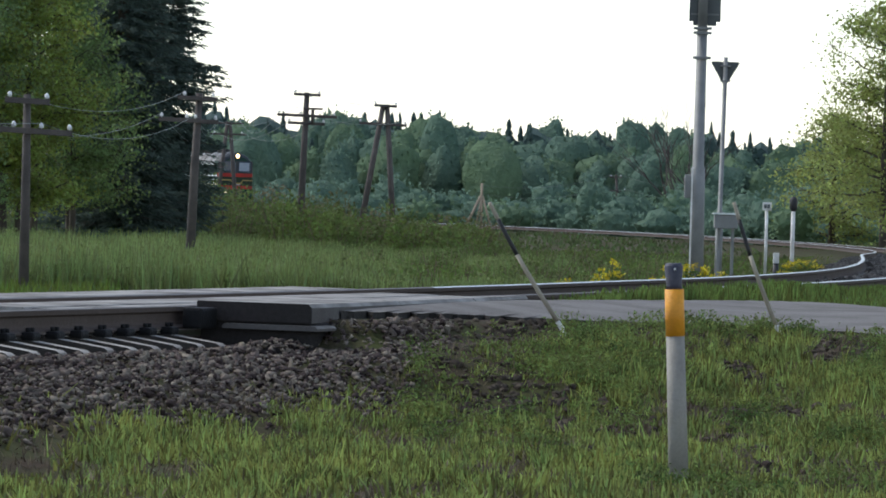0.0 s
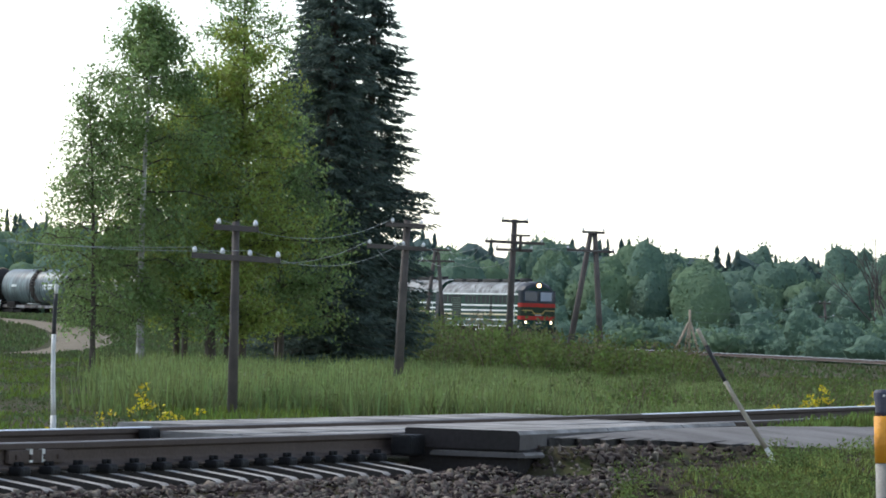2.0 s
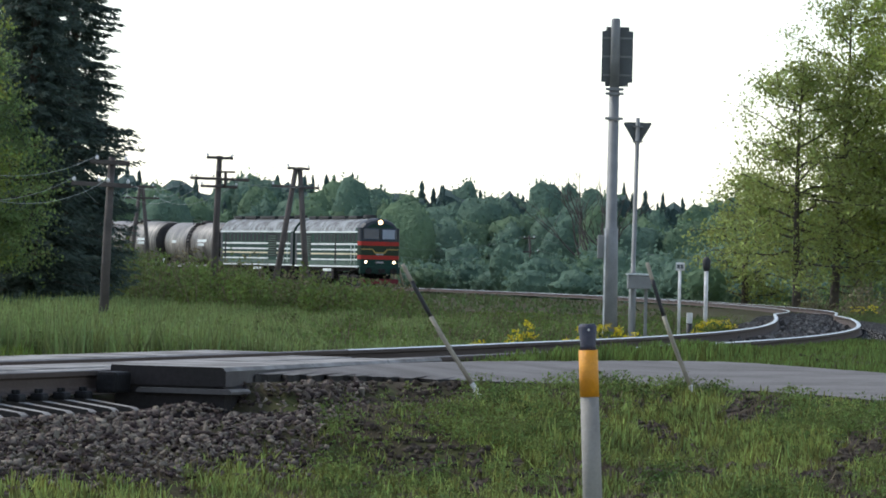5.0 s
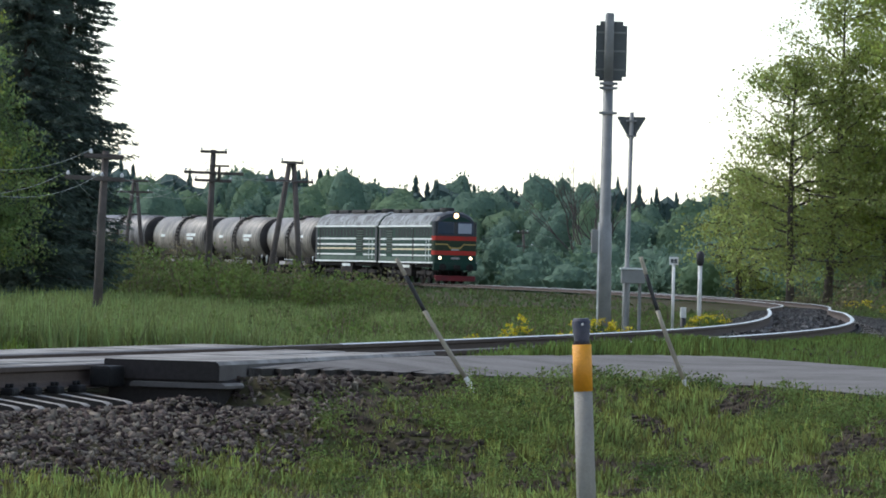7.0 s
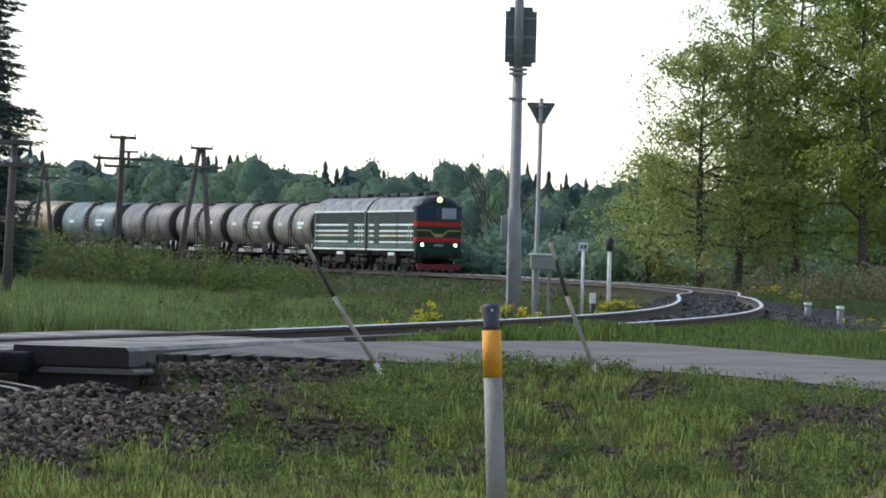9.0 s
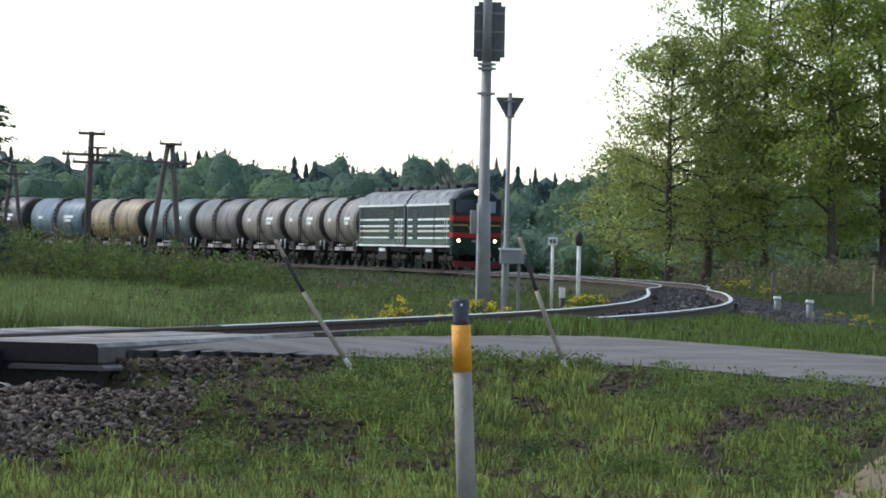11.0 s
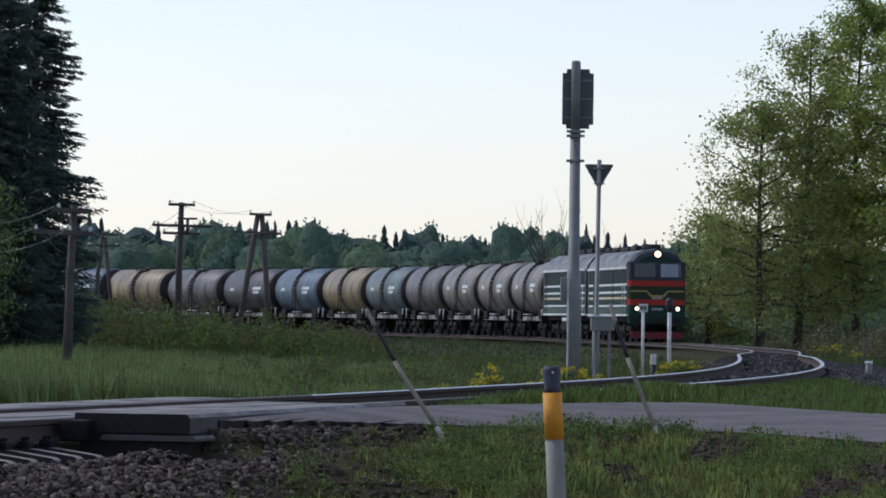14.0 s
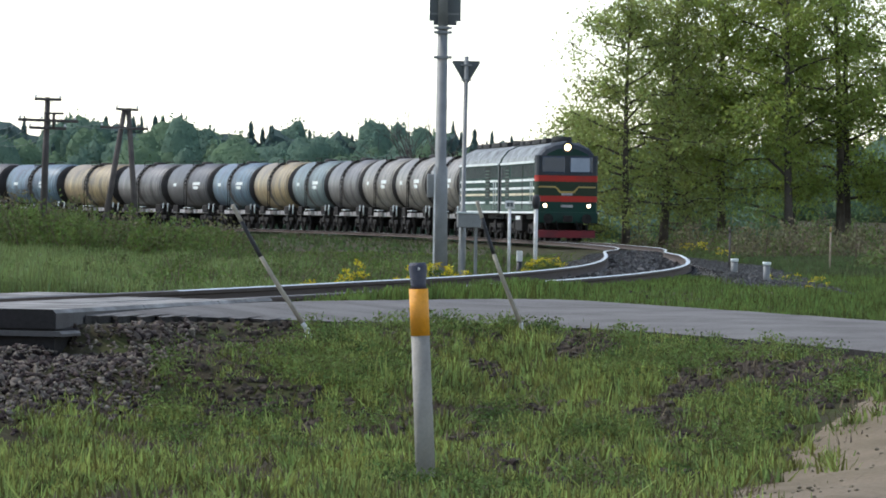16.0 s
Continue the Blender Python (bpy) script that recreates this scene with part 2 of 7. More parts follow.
def lay_track():
    ss = np.arange(-BACK, AHEAD + 1, 1.0)
    k = np.interp(ss, np.arange(24) * KNOT, np.array(CURVE) * 0.01)
    k[ss < 0] = -0.001
    zero = BACK
    h = np.cumsum(k)
    h += 0.3514 - h[zero] + k[zero]
    x, y = np.cumsum(np.sin(h)), np.cumsum(np.cos(h))
    x += -5.0728 + math.sin(0.3514) - x[zero]
    y += 31.6233 + math.cos(0.3514) - y[zero]
    z = np.interp(ss, np.arange(24) * KNOT, LEVEL)
    return ss, x, y, z, h


TS, TX, TY, TZ, TH = lay_track()


def on_track(s, off=0.0, up=0.0):
    """A place on the line: s metres along, off metres to the left of the way ahead, up metres over the rail heads. Arrays too."""
    x, y, z, h = (np.interp(s, TS, a) for a in (TX, TY, TZ, TH))
    return x - np.cos(h) * off, y + np.sin(h) * off, z + up, h


def to_track(x, y):
    """For arrays of places: the nearest s and the offset to the left."""
    x, y = np.ravel(x), np.ravel(y)
    s, off = np.empty(len(x)), np.empty(len(x))
    for i in range(0, len(x), 4000):
        dx, dy = x[i:i + 4000, None] - TX[::4], y[i:i + 4000, None] - TY[::4]
        j = np.argmin(dx * dx + dy * dy, axis=1) * 4
        h = TH[j]
        ax, ay = x[i:i + 4000] - TX[j], y[i:i + 4000] - TY[j]
        s[i:i + 4000] = TS[j] + ax * np.sin(h) + ay * np.cos(h)
        off[i:i + 4000] = -ax * np.cos(h) + ay * np.sin(h)
    return s, off


def smooth(a, b, v):
    t = np.clip((v - a) / (b - a), 0, 1)
    return t * t * (3 - 2 * t)


# the road: its edge on the camera's side, and the far one
ROAD_NEAR = [(-0.79, 38.35), (-0.35, 39.5), (0.1, 40.6), (0.5, 41.2), (1.3, 42.3), (2.7, 43.9), (4.1, 42.4), (5.3, 39.2), (6.7, 32.5), (8.8, 25), (13, 12)]
ROAD_FAR = [(0.62, 45.2), (1.5, 47.4), (2.2, 48.4), (2.7, 49.6), (3.3, 50.6), (4.1, 51.2), (5.4, 47.4), (6.65, 45), (8.4, 39.5), (11, 30), (17, 16)]
ROAD_Z = [-0.005, -0.03, -0.05, -0.07, -0.11, -0.14, -0.16, -0.19, -0.24, -0.3, -0.4]
ROAD_ZF = [-0.005, -0.01, -0.015, -0.02, -0.025, -0.03, -0.05, -0.09, -0.14, -0.25, -0.4]


def lumps(x, y, size, seed=0.0):
    """Soft unevenness of the ground between -1 and 1."""
    u, v = x / size + seed, y / size - seed
    return (np.sin(u * 1.7 + 1.3 * np.sin(v * 1.1)) + np.sin(v * 2.3 + 1.7 * np.sin(u * 0.9 + 2)) + np.sin((u + v) * 3.1 + seed)) / 3


def cells(x, y, size, seed):
    """Rough random unevenness from 0 to 1 with lumps of the given size."""
    table = np.random.default_rng(seed).uniform(size=(97, 89))
    u, v = x / size, y / size
    i, j = np.floor(u).astype(int), np.floor(v).astype(int)
    a, b = u - i, v - j
    a, b = a * a * (3 - 2 * a), b * b * (3 - 2 * b)
    t = lambda p, q: table[p % 97, q % 89]
    return (t(i, j) * (1 - a) + t(i + 1, j) * a) * (1 - b) + (t(i, j + 1) * (1 - a) + t(i + 1, j + 1) * a) * b


def road_table():
    """Distance from the road's surface and its height, on a grid of 0.2 m."""
    gx, gy = np.arange(-16, 22.01, 0.2), np.arange(8, 92.01, 0.2)
    X, Y = (a.ravel() for a in np.meshgrid(gx, gy))
    best, zz, ww = np.full(len(X), 1e9), np.zeros(len(X)), np.zeros(len(X))
    k = range(len(ROAD_Z))
    u = np.linspace(0, len(ROAD_Z) - 1, 90)
    a = [np.interp(u, k, [p[i] for p in ROAD_NEAR]) for i in (0, 1)] + [np.interp(u, k, ROAD_Z)]
    b = [np.interp(u, k, [p[i] for p in ROAD_FAR]) for i in (0, 1)] + [np.interp(u, k, ROAD_ZF)]
    for w in np.linspace(0, 1, 17):
        c = [p * (1 - w) + q * w for p, q in zip(a, b)]
        for i in range(len(u)):
            d2 = (X - c[0][i]) ** 2 + (Y - c[1][i]) ** 2
            best = np.minimum(best, d2)
            g = 1 / (d2 + 0.3) ** 2
            zz += g * c[2][i]
            ww += g
    return np.maximum(np.sqrt(best) - 0.3, 0).reshape(len(gy), -1), (zz / ww).reshape(len(gy), -1)


ROAD_D, ROAD_H = road_table()


def near_road(x, y):
    """Distance from the road's surface, 0 on it, and its height there."""
    x, y = np.ravel(x), np.ravel(y)
    u, v = (x + 16) / 0.2, (y - 8) / 0.2
    far = (u < 0) | (v < 0) | (u > ROAD_D.shape[1] - 2) | (v > ROAD_D.shape[0] - 2)
    u, v = np.clip(u, 0, ROAD_D.shape[1] - 2), np.clip(v, 0, ROAD_D.shape[0] - 2)
    i, j = u.astype(int), v.astype(int)
    a, b = u - i, v - j
    out = []
    for t in (ROAD_D, ROAD_H):
        out.append((t[j, i] * (1 - a) + t[j, i + 1] * a) * (1 - b) + (t[j + 1, i] * (1 - a) + t[j + 1, i + 1] * a) * b)
    return np.where(far, 30.0, out[0]), out[1]


def ground_z(x, y):
    x, y = np.ravel(np.asarray(x, float)), np.ravel(np.asarray(y, float))
    s, off = to_track(x, y)
    zr = np.interp(s, TS, TZ)
    near = smooth(140, 60, y)
    base = -0.78 + 0.05 * lumps(x, y, 2.2) + 0.03 * lumps(x, y, 0.7, 3) + 0.05 * (cells(x, y * 0.6, 0.35, 41) - 0.5) * smooth(60, 48, y)
    inside = -0.95 + 0.10 * lumps(x, y, 9, 1)
    inside = inside + (zr - 0.35 - inside) * smooth(150, 260, y)
    g = np.where(off > 0, inside, base)
    outer_far = zr - 0.55 + 0.2 * smooth(4, 14, -off)
    g = np.where(off <= 0, base * near + outer_far * (1 - near), g)
    # the land rises slowly behind
    g = g + 0.4 * smooth(420, 640, y)
    rd, rz = near_road(x, y)
    # the rise under the gravel road on the far left
    g = g + 1.45 * smooth(225, 290, y) * smooth(-19, -27, x) * smooth(420, 330, y)
    w = smooth(2.4 + 1.5 * smooth(-0.2, 1.8, x), 0.1, rd)
    g = g * (1 - w) + (rz - 0.06) * w
    bed = zr - 0.36 + 0.17 * smooth(13.5, 15.5, s) * smooth(47, 30, s) * smooth(-1.0, -1.2, off)
    d = np.abs(off)
    w = np.maximum(smooth(3.9, 1.75, d), smooth(13.5, 15.5, s) * smooth(52, 42, s) * smooth(-0.9, -1.1, off) * smooth(-6.5, -3.0, off))
    w = w * np.where((off < -1.0), smooth(0.0, 0.5, rd), 1.0)
    return g * (1 - w) + bed * w


def gz(x, y):
    return float(ground_z([x], [y])[0])


# ---------------------------------------------------------------- ground, one sheet to the horizon
def build_ground():
    az = np.concatenate([np.linspace(-180, -14, 40)[:-1], np.linspace(-14, -9, 14)[:-1], np.linspace(-9, 10, 150), np.linspace(10, 15, 14)[1:], np.linspace(15, 180, 40)[1:-1]])
    r = np.concatenate([np.linspace(2, 22, 14)[:-1], np.linspace(22, 62, 150)[:-1], np.geomspace(62, 700, 130)[:-1], np.geomspace(700, 4500, 14)])
    A, R = np.meshgrid(np.radians(az), r)
    x, y = R * np.sin(A), R * np.cos(A)
    z = ground_z(x, y)
    v = np.stack([x.ravel(), y.ravel(), z], 1)
    v = np.vstack([v, [[0, 0, -0.8]]])
    na, nr = len(az), len(r)
    f = []
    for i in range(nr - 1):
        for j in range(na):
            k = (j + 1) % na
            f.append((i * na + j, i * na + k, (i + 1) * na + k, (i + 1) * na + j))
    c = len(v) - 1
    f += [(c, (j + 1) % na, j) for j in range(na)]
    ob = pydata("ground", v.tolist(), [q[::-1] for q in f], MEADOW, smooth=True)
    tagged(ob, "green meadow with grass, weeds and bare soil", "ground", kind="structure")


build_ground()


# ---------------------------------------------------------------- road
def build_road():
    n = 90
    u = np.linspace(0, len(ROAD_Z) - 1, n)
    def soft(vals):
        k = np.interp(u, range(len(vals)), vals)
        for _ in range(4):
            k[1:-1] = (k[:-2] + 2 * k[1:-1] + k[2:]) / 4
        return k
    a = [soft([p[k] for p in ROAD_NEAR]) for k in (0, 1)]
    b = [soft([p[k] for p in ROAD_FAR]) for k in (0, 1)]
    z, zf = soft(ROAD_Z), soft(ROAD_ZF)
    m = 11
    v, f = [], []
    for i in range(n):
        for j in range(m):
            w = j / (m - 1)
            e = 0.0 if 0 < j < m - 1 else 0.12 * math.sin(i * 1.9 + j) + 0.08 * math.sin(i * 4.7)
            x = a[0][i] * (1 - w) + b[0][i] * w
            y = a[1][i] * (1 - w) + b[1][i] * w + e
            v.append((x, y, z[i] * (1 - w) + zf[i] * w + 0.02 * (1 - (2 * w - 1) ** 2)))
    for i in range(n - 1):
        for j in range(m - 1):
            f.append((i * m + j, (i + 1) * m + j, (i + 1) * m + j + 1, i * m + j + 1))
    k = len(v)
    v += [(x, y, zz - 0.3) for x, y, zz in v]
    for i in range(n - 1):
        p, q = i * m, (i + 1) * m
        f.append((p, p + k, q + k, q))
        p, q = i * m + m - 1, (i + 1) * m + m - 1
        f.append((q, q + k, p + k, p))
    # the side faces are darker than the road's top
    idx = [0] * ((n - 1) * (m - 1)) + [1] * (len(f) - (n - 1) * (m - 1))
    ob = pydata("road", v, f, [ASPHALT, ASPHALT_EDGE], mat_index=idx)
    tagged(ob, "narrow worn grey asphalt road to the crossing", "road", kind="structure")


build_road()


# ---------------------------------------------------------------- track
def profile_mesh(name, s0, s1, step, off, prof, mats, idx, parent=None, label="", cant=None):
    """A section drawn along the line. prof: closed (across, up) points; idx: the material of each side."""
    ss = np.linspace(s0, s1, max(2, int(round((s1 - s0) / step)) + 1))
    n = len(prof)
    v, f, mi = [], [], []
    for s in ss:
        for a, b in prof:
            x, y, z, h = on_track(s, off + a, b)
            v.append((float(x), float(y), float(z)))
    for i in range(len(ss) - 1):
        for j in range(n):
            k = (j + 1) % n
            f.append((i * n + j, i * n + k, (i + 1) * n + k, (i + 1) * n + j))
            mi.append(idx[j])
    f += [tuple(range(n))[::-1], tuple((len(ss) - 1) * n + j for j in range(n))]
    mi += [idx[0], idx[0]]
    return pydata(name, v, f, mats, parent, label, mi)


RAIL = [(-0.075, -0.18), (0.075, -0.18), (0.075, -0.168), (0.02, -0.145), (0.011, -0.12), (0.011, -0.06), (0.036, -0.044), (0.0375, -0.010), (0.032, -0.005), (0.014, -0.0005),
        (-0.014, -0.0005), (-0.032, -0.005), (-0.0375, -0.010), (-0.036, -0.044), (-0.011, -0.06), (-0.011, -0.12), (-0.02, -0.145), (-0.075, -0.168)]
RIDX = [0, 0, 0, 0, 0, 0, 0, 1, 1, 1, 1, 1, 0, 0, 0, 0, 0, 0]


def build_track():
    track = tagged(new("railway_track"), "single railway track on concrete sleepers and grey ballast", "railway track", kind="structure")
    for a, b, head in ((-BACK, 4.7, RAIL_HEAD), (4.71, 16.7, RAIL_DULL), (16.71, AHEAD - 20, RAIL_HEAD)):
        profile_mesh("rail", a, b, 0.99 if b < 20 else 1.0, 0.797, RAIL, [RAIL_SIDE, head], RIDX, track, "dull rail with a dusty head" if head is RAIL_DULL else "steel rail with a polished head")
    profile_mesh("rail", -BACK, 21, 1.0, -0.797, RAIL, [RAIL_SIDE, RAIL_DULL], RIDX, track, "dull rail with a dusty head")
    profile_mesh("rail", 21.01, AHEAD - 20, 1.0, -0.797, RAIL, [RAIL_SIDE, RAIL_HEAD], RIDX, track, "steel rail with a polished head")
    # ballast bed
    prof = [(-3.4, -0.95), (-1.75, -0.37), (1.75, -0.37), (3.4, -0.95)]
    profile_mesh("ballast_bed", -BACK, AHEAD - 20, 1.5, 0, prof, [BALLAST], [0, 0, 0, 0], track, "grey crushed stone bed")
    profile_mesh("ballast_fill", 40, 150, 2.0, 0, [(-0.7, -0.5), (-0.68, -0.2), (0.68, -0.2), (0.7, -0.5)], [STONE_GREY], [0, 0, 0, 0], track, "grey stones packed between the rails")
    profile_mesh("ballast_bank", 44, 150, 2.0, 0, [(-4.7, -0.95), (-3.9, -0.64), (-1.72, -0.335), (-1.7, -0.9)], [STONE_GREY], [0, 0, 0, 0], track, "wide bank of crushed stone")
    bm = bmesh.new()
    # trapezoid section, high under the rails and lower in the middle
    rings = []
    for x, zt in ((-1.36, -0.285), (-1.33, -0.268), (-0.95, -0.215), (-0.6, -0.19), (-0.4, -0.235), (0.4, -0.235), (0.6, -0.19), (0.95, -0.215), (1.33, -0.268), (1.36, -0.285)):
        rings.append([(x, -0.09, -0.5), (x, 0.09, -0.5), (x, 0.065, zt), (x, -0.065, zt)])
    # side faces take the darker copy, so their shade is painted on
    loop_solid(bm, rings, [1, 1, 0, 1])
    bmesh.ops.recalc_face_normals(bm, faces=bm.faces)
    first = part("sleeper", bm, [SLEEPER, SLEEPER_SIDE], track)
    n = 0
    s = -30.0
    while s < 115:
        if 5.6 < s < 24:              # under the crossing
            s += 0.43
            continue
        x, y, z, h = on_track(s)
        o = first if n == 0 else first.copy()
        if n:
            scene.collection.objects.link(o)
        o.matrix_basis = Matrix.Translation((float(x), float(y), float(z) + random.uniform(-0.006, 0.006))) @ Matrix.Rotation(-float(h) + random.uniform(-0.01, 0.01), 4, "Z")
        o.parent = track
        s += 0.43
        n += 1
    return track


TRACK = build_track()


# ---------------------------------------------------------------- the train
def paint(name, color, second, rough=0.75, vary=0.15, scale=0.9, spot=0.52):
    return material(name, color, rough, 0.0, scale=scale, vary=vary, fine=14, second=second, spot=spot, bump=0.15, spec=0.22)


GREEN = paint("dark green engine paint", (0.012, 0.046, 0.032), (0.018, 0.042, 0.032))
SAGE = paint("faded sage green paint", (0.085, 0.13, 0.10), (0.06, 0.09, 0.072))
OLIVE = paint("dark green front paint", (0.026, 0.044, 0.024), (0.03, 0.04, 0.024))
RED = paint("red band paint", (0.42, 0.035, 0.024), (0.30, 0.04, 0.03))
DARK_RED = paint("dull red plough paint", (0.15, 0.022, 0.024), (0.08, 0.022, 0.024))
CREAM = paint("cream stripe paint", (0.66, 0.60, 0.42), (0.52, 0.46, 0.31))
PALE = paint("white stripe paint", (0.74, 0.78, 0.75), (0.58, 0.62, 0.6))
YELLOW_LINE = paint("yellow line paint", (0.42, 0.30, 0.09), (0.33, 0.25, 0.1))
SILVER = paint("silver roof paint", (0.27, 0.285, 0.275), (0.065, 0.058, 0.052), 0.45, 0.35, 1.5)
SOOT = paint("sooty roof", (0.03, 0.03, 0.03), (0.06, 0.06, 0.055), 0.8)
NOSE = paint("black nose roof paint", (0.028, 0.034, 0.042), (0.045, 0.05, 0.055), 0.5)
BOGIE = material("dark bogie iron", (0.014, 0.013, 0.013), 0.85, 0.0, scale=3, vary=0.3, fine=20, second=(0.03, 0.026, 0.023), spec=0.2)
SILL = material("worn grey sill", (0.42, 0.41, 0.40), 0.7, scale=1.5, vary=0.3, fine=12, second=(0.10, 0.085, 0.08), spot=0.5)
WINDOW = material("cab window glass", (0.03, 0.05, 0.085), 0.12, 0.0, scale=2, vary=0.1, fine=10, bump=0)
SIDE_GLASS = material("dark side window", (0.012, 0.016, 0.018), 0.6, scale=2, vary=0.2, fine=10, bump=0, spec=0.2)
BLIND = material("pale cab blind", (0.30, 0.34, 0.40), 0.6, scale=2, vary=0.1, fine=10, bump=0)
LAMP_WARM = glow("headlight glow", (1.0, 0.66, 0.32), 4.0)
LAMP_WHITE = glow("buffer light glow", (1.0, 0.78, 0.50), 3.5)


def tank_paint(name, color, second, rough=0.42):
    """Weathered tank paint: bands and runs that go round the barrel, rust and soot in patches."""
    m = paint(name, color, second, rough, 0.2, 0.7, 0.55)
    n, l = m.node_tree.nodes, m.node_tree.links
    b = n["Principled BSDF"]
    tc, mp, runs = n.new("ShaderNodeTexCoord"), n.new("ShaderNodeMapping"), n.new("ShaderNodeTexNoise")
    mp.inputs["Scale"].default_value = (3.4, 0.22, 0.28)
    runs.inputs["Scale"].default_value, runs.inputs["Detail"].default_value, runs.inputs["Roughness"].default_value = 1.6, 6, 0.65
    l.new(tc.outputs["Object"], mp.inputs["Vector"])
    l.new(mp.outputs[0], runs.inputs["Vector"])
    lo = n.new("ShaderNodeMapRange")
    lo.inputs["From Min"].default_value, lo.inputs["From Max"].default_value = 0.34, 0.68
    lo.inputs["To Min"].default_value, lo.inputs["To Max"].default_value = 0.3, 1.65
    l.new(runs.outputs["Fac"], lo.inputs["Value"])
    old = b.inputs["Base Color"].links[0].from_socket
    tint = n.new("ShaderNodeHueSaturation")
    l.new(old, tint.inputs["Color"])
    l.new(lo.outputs[0], tint.inputs["Value"])
    l.new(tint.outputs[0], b.inputs["Base Color"])
    rr = n.new("ShaderNodeMapRange")
    rr.inputs["To Min"].default_value, rr.inputs["To Max"].default_value = rough - 0.12, rough + 0.25
    l.new(runs.outputs["Fac"], rr.inputs["Value"])
    l.new(rr.outputs[0], b.inputs["Roughness"])
    b.inputs["Specular IOR Level"].default_value = 0.5
    return m


TANKS = {
    "grey": tank_paint("grey tank paint", (0.165, 0.157, 0.15), (0.07, 0.063, 0.06)),
    "cream": tank_paint("cream stained tank paint", (0.25, 0.23, 0.195), (0.12, 0.105, 0.09)),
    "teal": tank_paint("grey-teal tank paint", (0.15, 0.20, 0.20), (0.08, 0.10, 0.105)),
    "tan": tank_paint("tan tank paint", (0.31, 0.24, 0.13), (0.18, 0.14, 0.09)),
    "blue": tank_paint("faded blue tank paint", (0.115, 0.175, 0.215), (0.085, 0.11, 0.15)),
    "dark": tank_paint("dark grey tank paint", (0.10, 0.098, 0.10), (0.05, 0.047, 0.047)),
    "black": tank_paint("sooty black tank paint", (0.045, 0.045, 0.05), (0.06, 0.056, 0.054)),
}
TANK_END = paint("dark tank end and oily dome", (0.022, 0.020, 0.019), (0.045, 0.04, 0.037), 0.6, 0.3, 0.7)
STAIN = paint("spilled oil on the barrel", (0.05, 0.044, 0.041), (0.085, 0.075, 0.068), 0.5, 0.3, 1.4)


def wheelset(parent, x, r=0.475):
    bm = bmesh.new()
    for sy in (-1, 1):
        y = sy * 0.79
        tube(bm, [(x, y - 0.065, r), (x, y + 0.065, r)], r, 18)
        tube(bm, [(x, y - sy * 0.075 - 0.012, r), (x, y - sy * 0.075 + 0.012, r)], r + 0.028, 18)
    tube(bm, [(x, -1.05, r), (x, 1.05, r)], 0.085, 10)
    return part("wheelset", bm, BOGIE, parent)


def bogie(parent, x, axles, name="bogie"):
    bm = bmesh.new()
    span = max(axles) - min(axles)
    for sy in (-1.06, 1.06):
        box(bm, x - span / 2 - 0.35, x + span / 2 + 0.35, sy - 0.07, sy + 0.07, 0.55, 0.78, 0, 0.03)
        for a in axles:
            box(bm, x + a - 0.16, x + a + 0.16, sy - 0.11, sy + 0.11, 0.33, 0.66, 0, 0.03)
        for a, b in zip(axles, axles[1:]):
            m = x + (a + b) / 2
            for k in range(3):
                tube(bm, [(m - 0.18 + 0.18 * k, sy, 0.42), (m - 0.18 + 0.18 * k, sy, 0.6)], 0.07, 8)
            box(bm, m - 0.32, m + 0.32, sy - 0.1, sy + 0.1, 0.3, 0.42, 0, 0.02)
    box(bm, x - 0.25, x + 0.25, -1.2, 1.2, 0.55, 0.9, 0, 0.03)
    b = part(name, bm, BOGIE, parent, "dark oily bogie")
    for a in axles:
        wheelset(b, x + a)
    return b


def coupler(parent, x, sign):
    bm = bmesh.new()
    box(bm, x - 0.3, x + 0.3, -0.12, 0.12, 0.93, 1.17, 0, 0.04)
    box(bm, x + sign * 0.22 - 0.14, x + sign * 0.22 + 0.14, -0.22, 0.2, 0.9, 1.2, 0, 0.06)
    return part("coupler", bm, BOGIE, parent)


LOCO, DRAWN = 14.4, 15.1


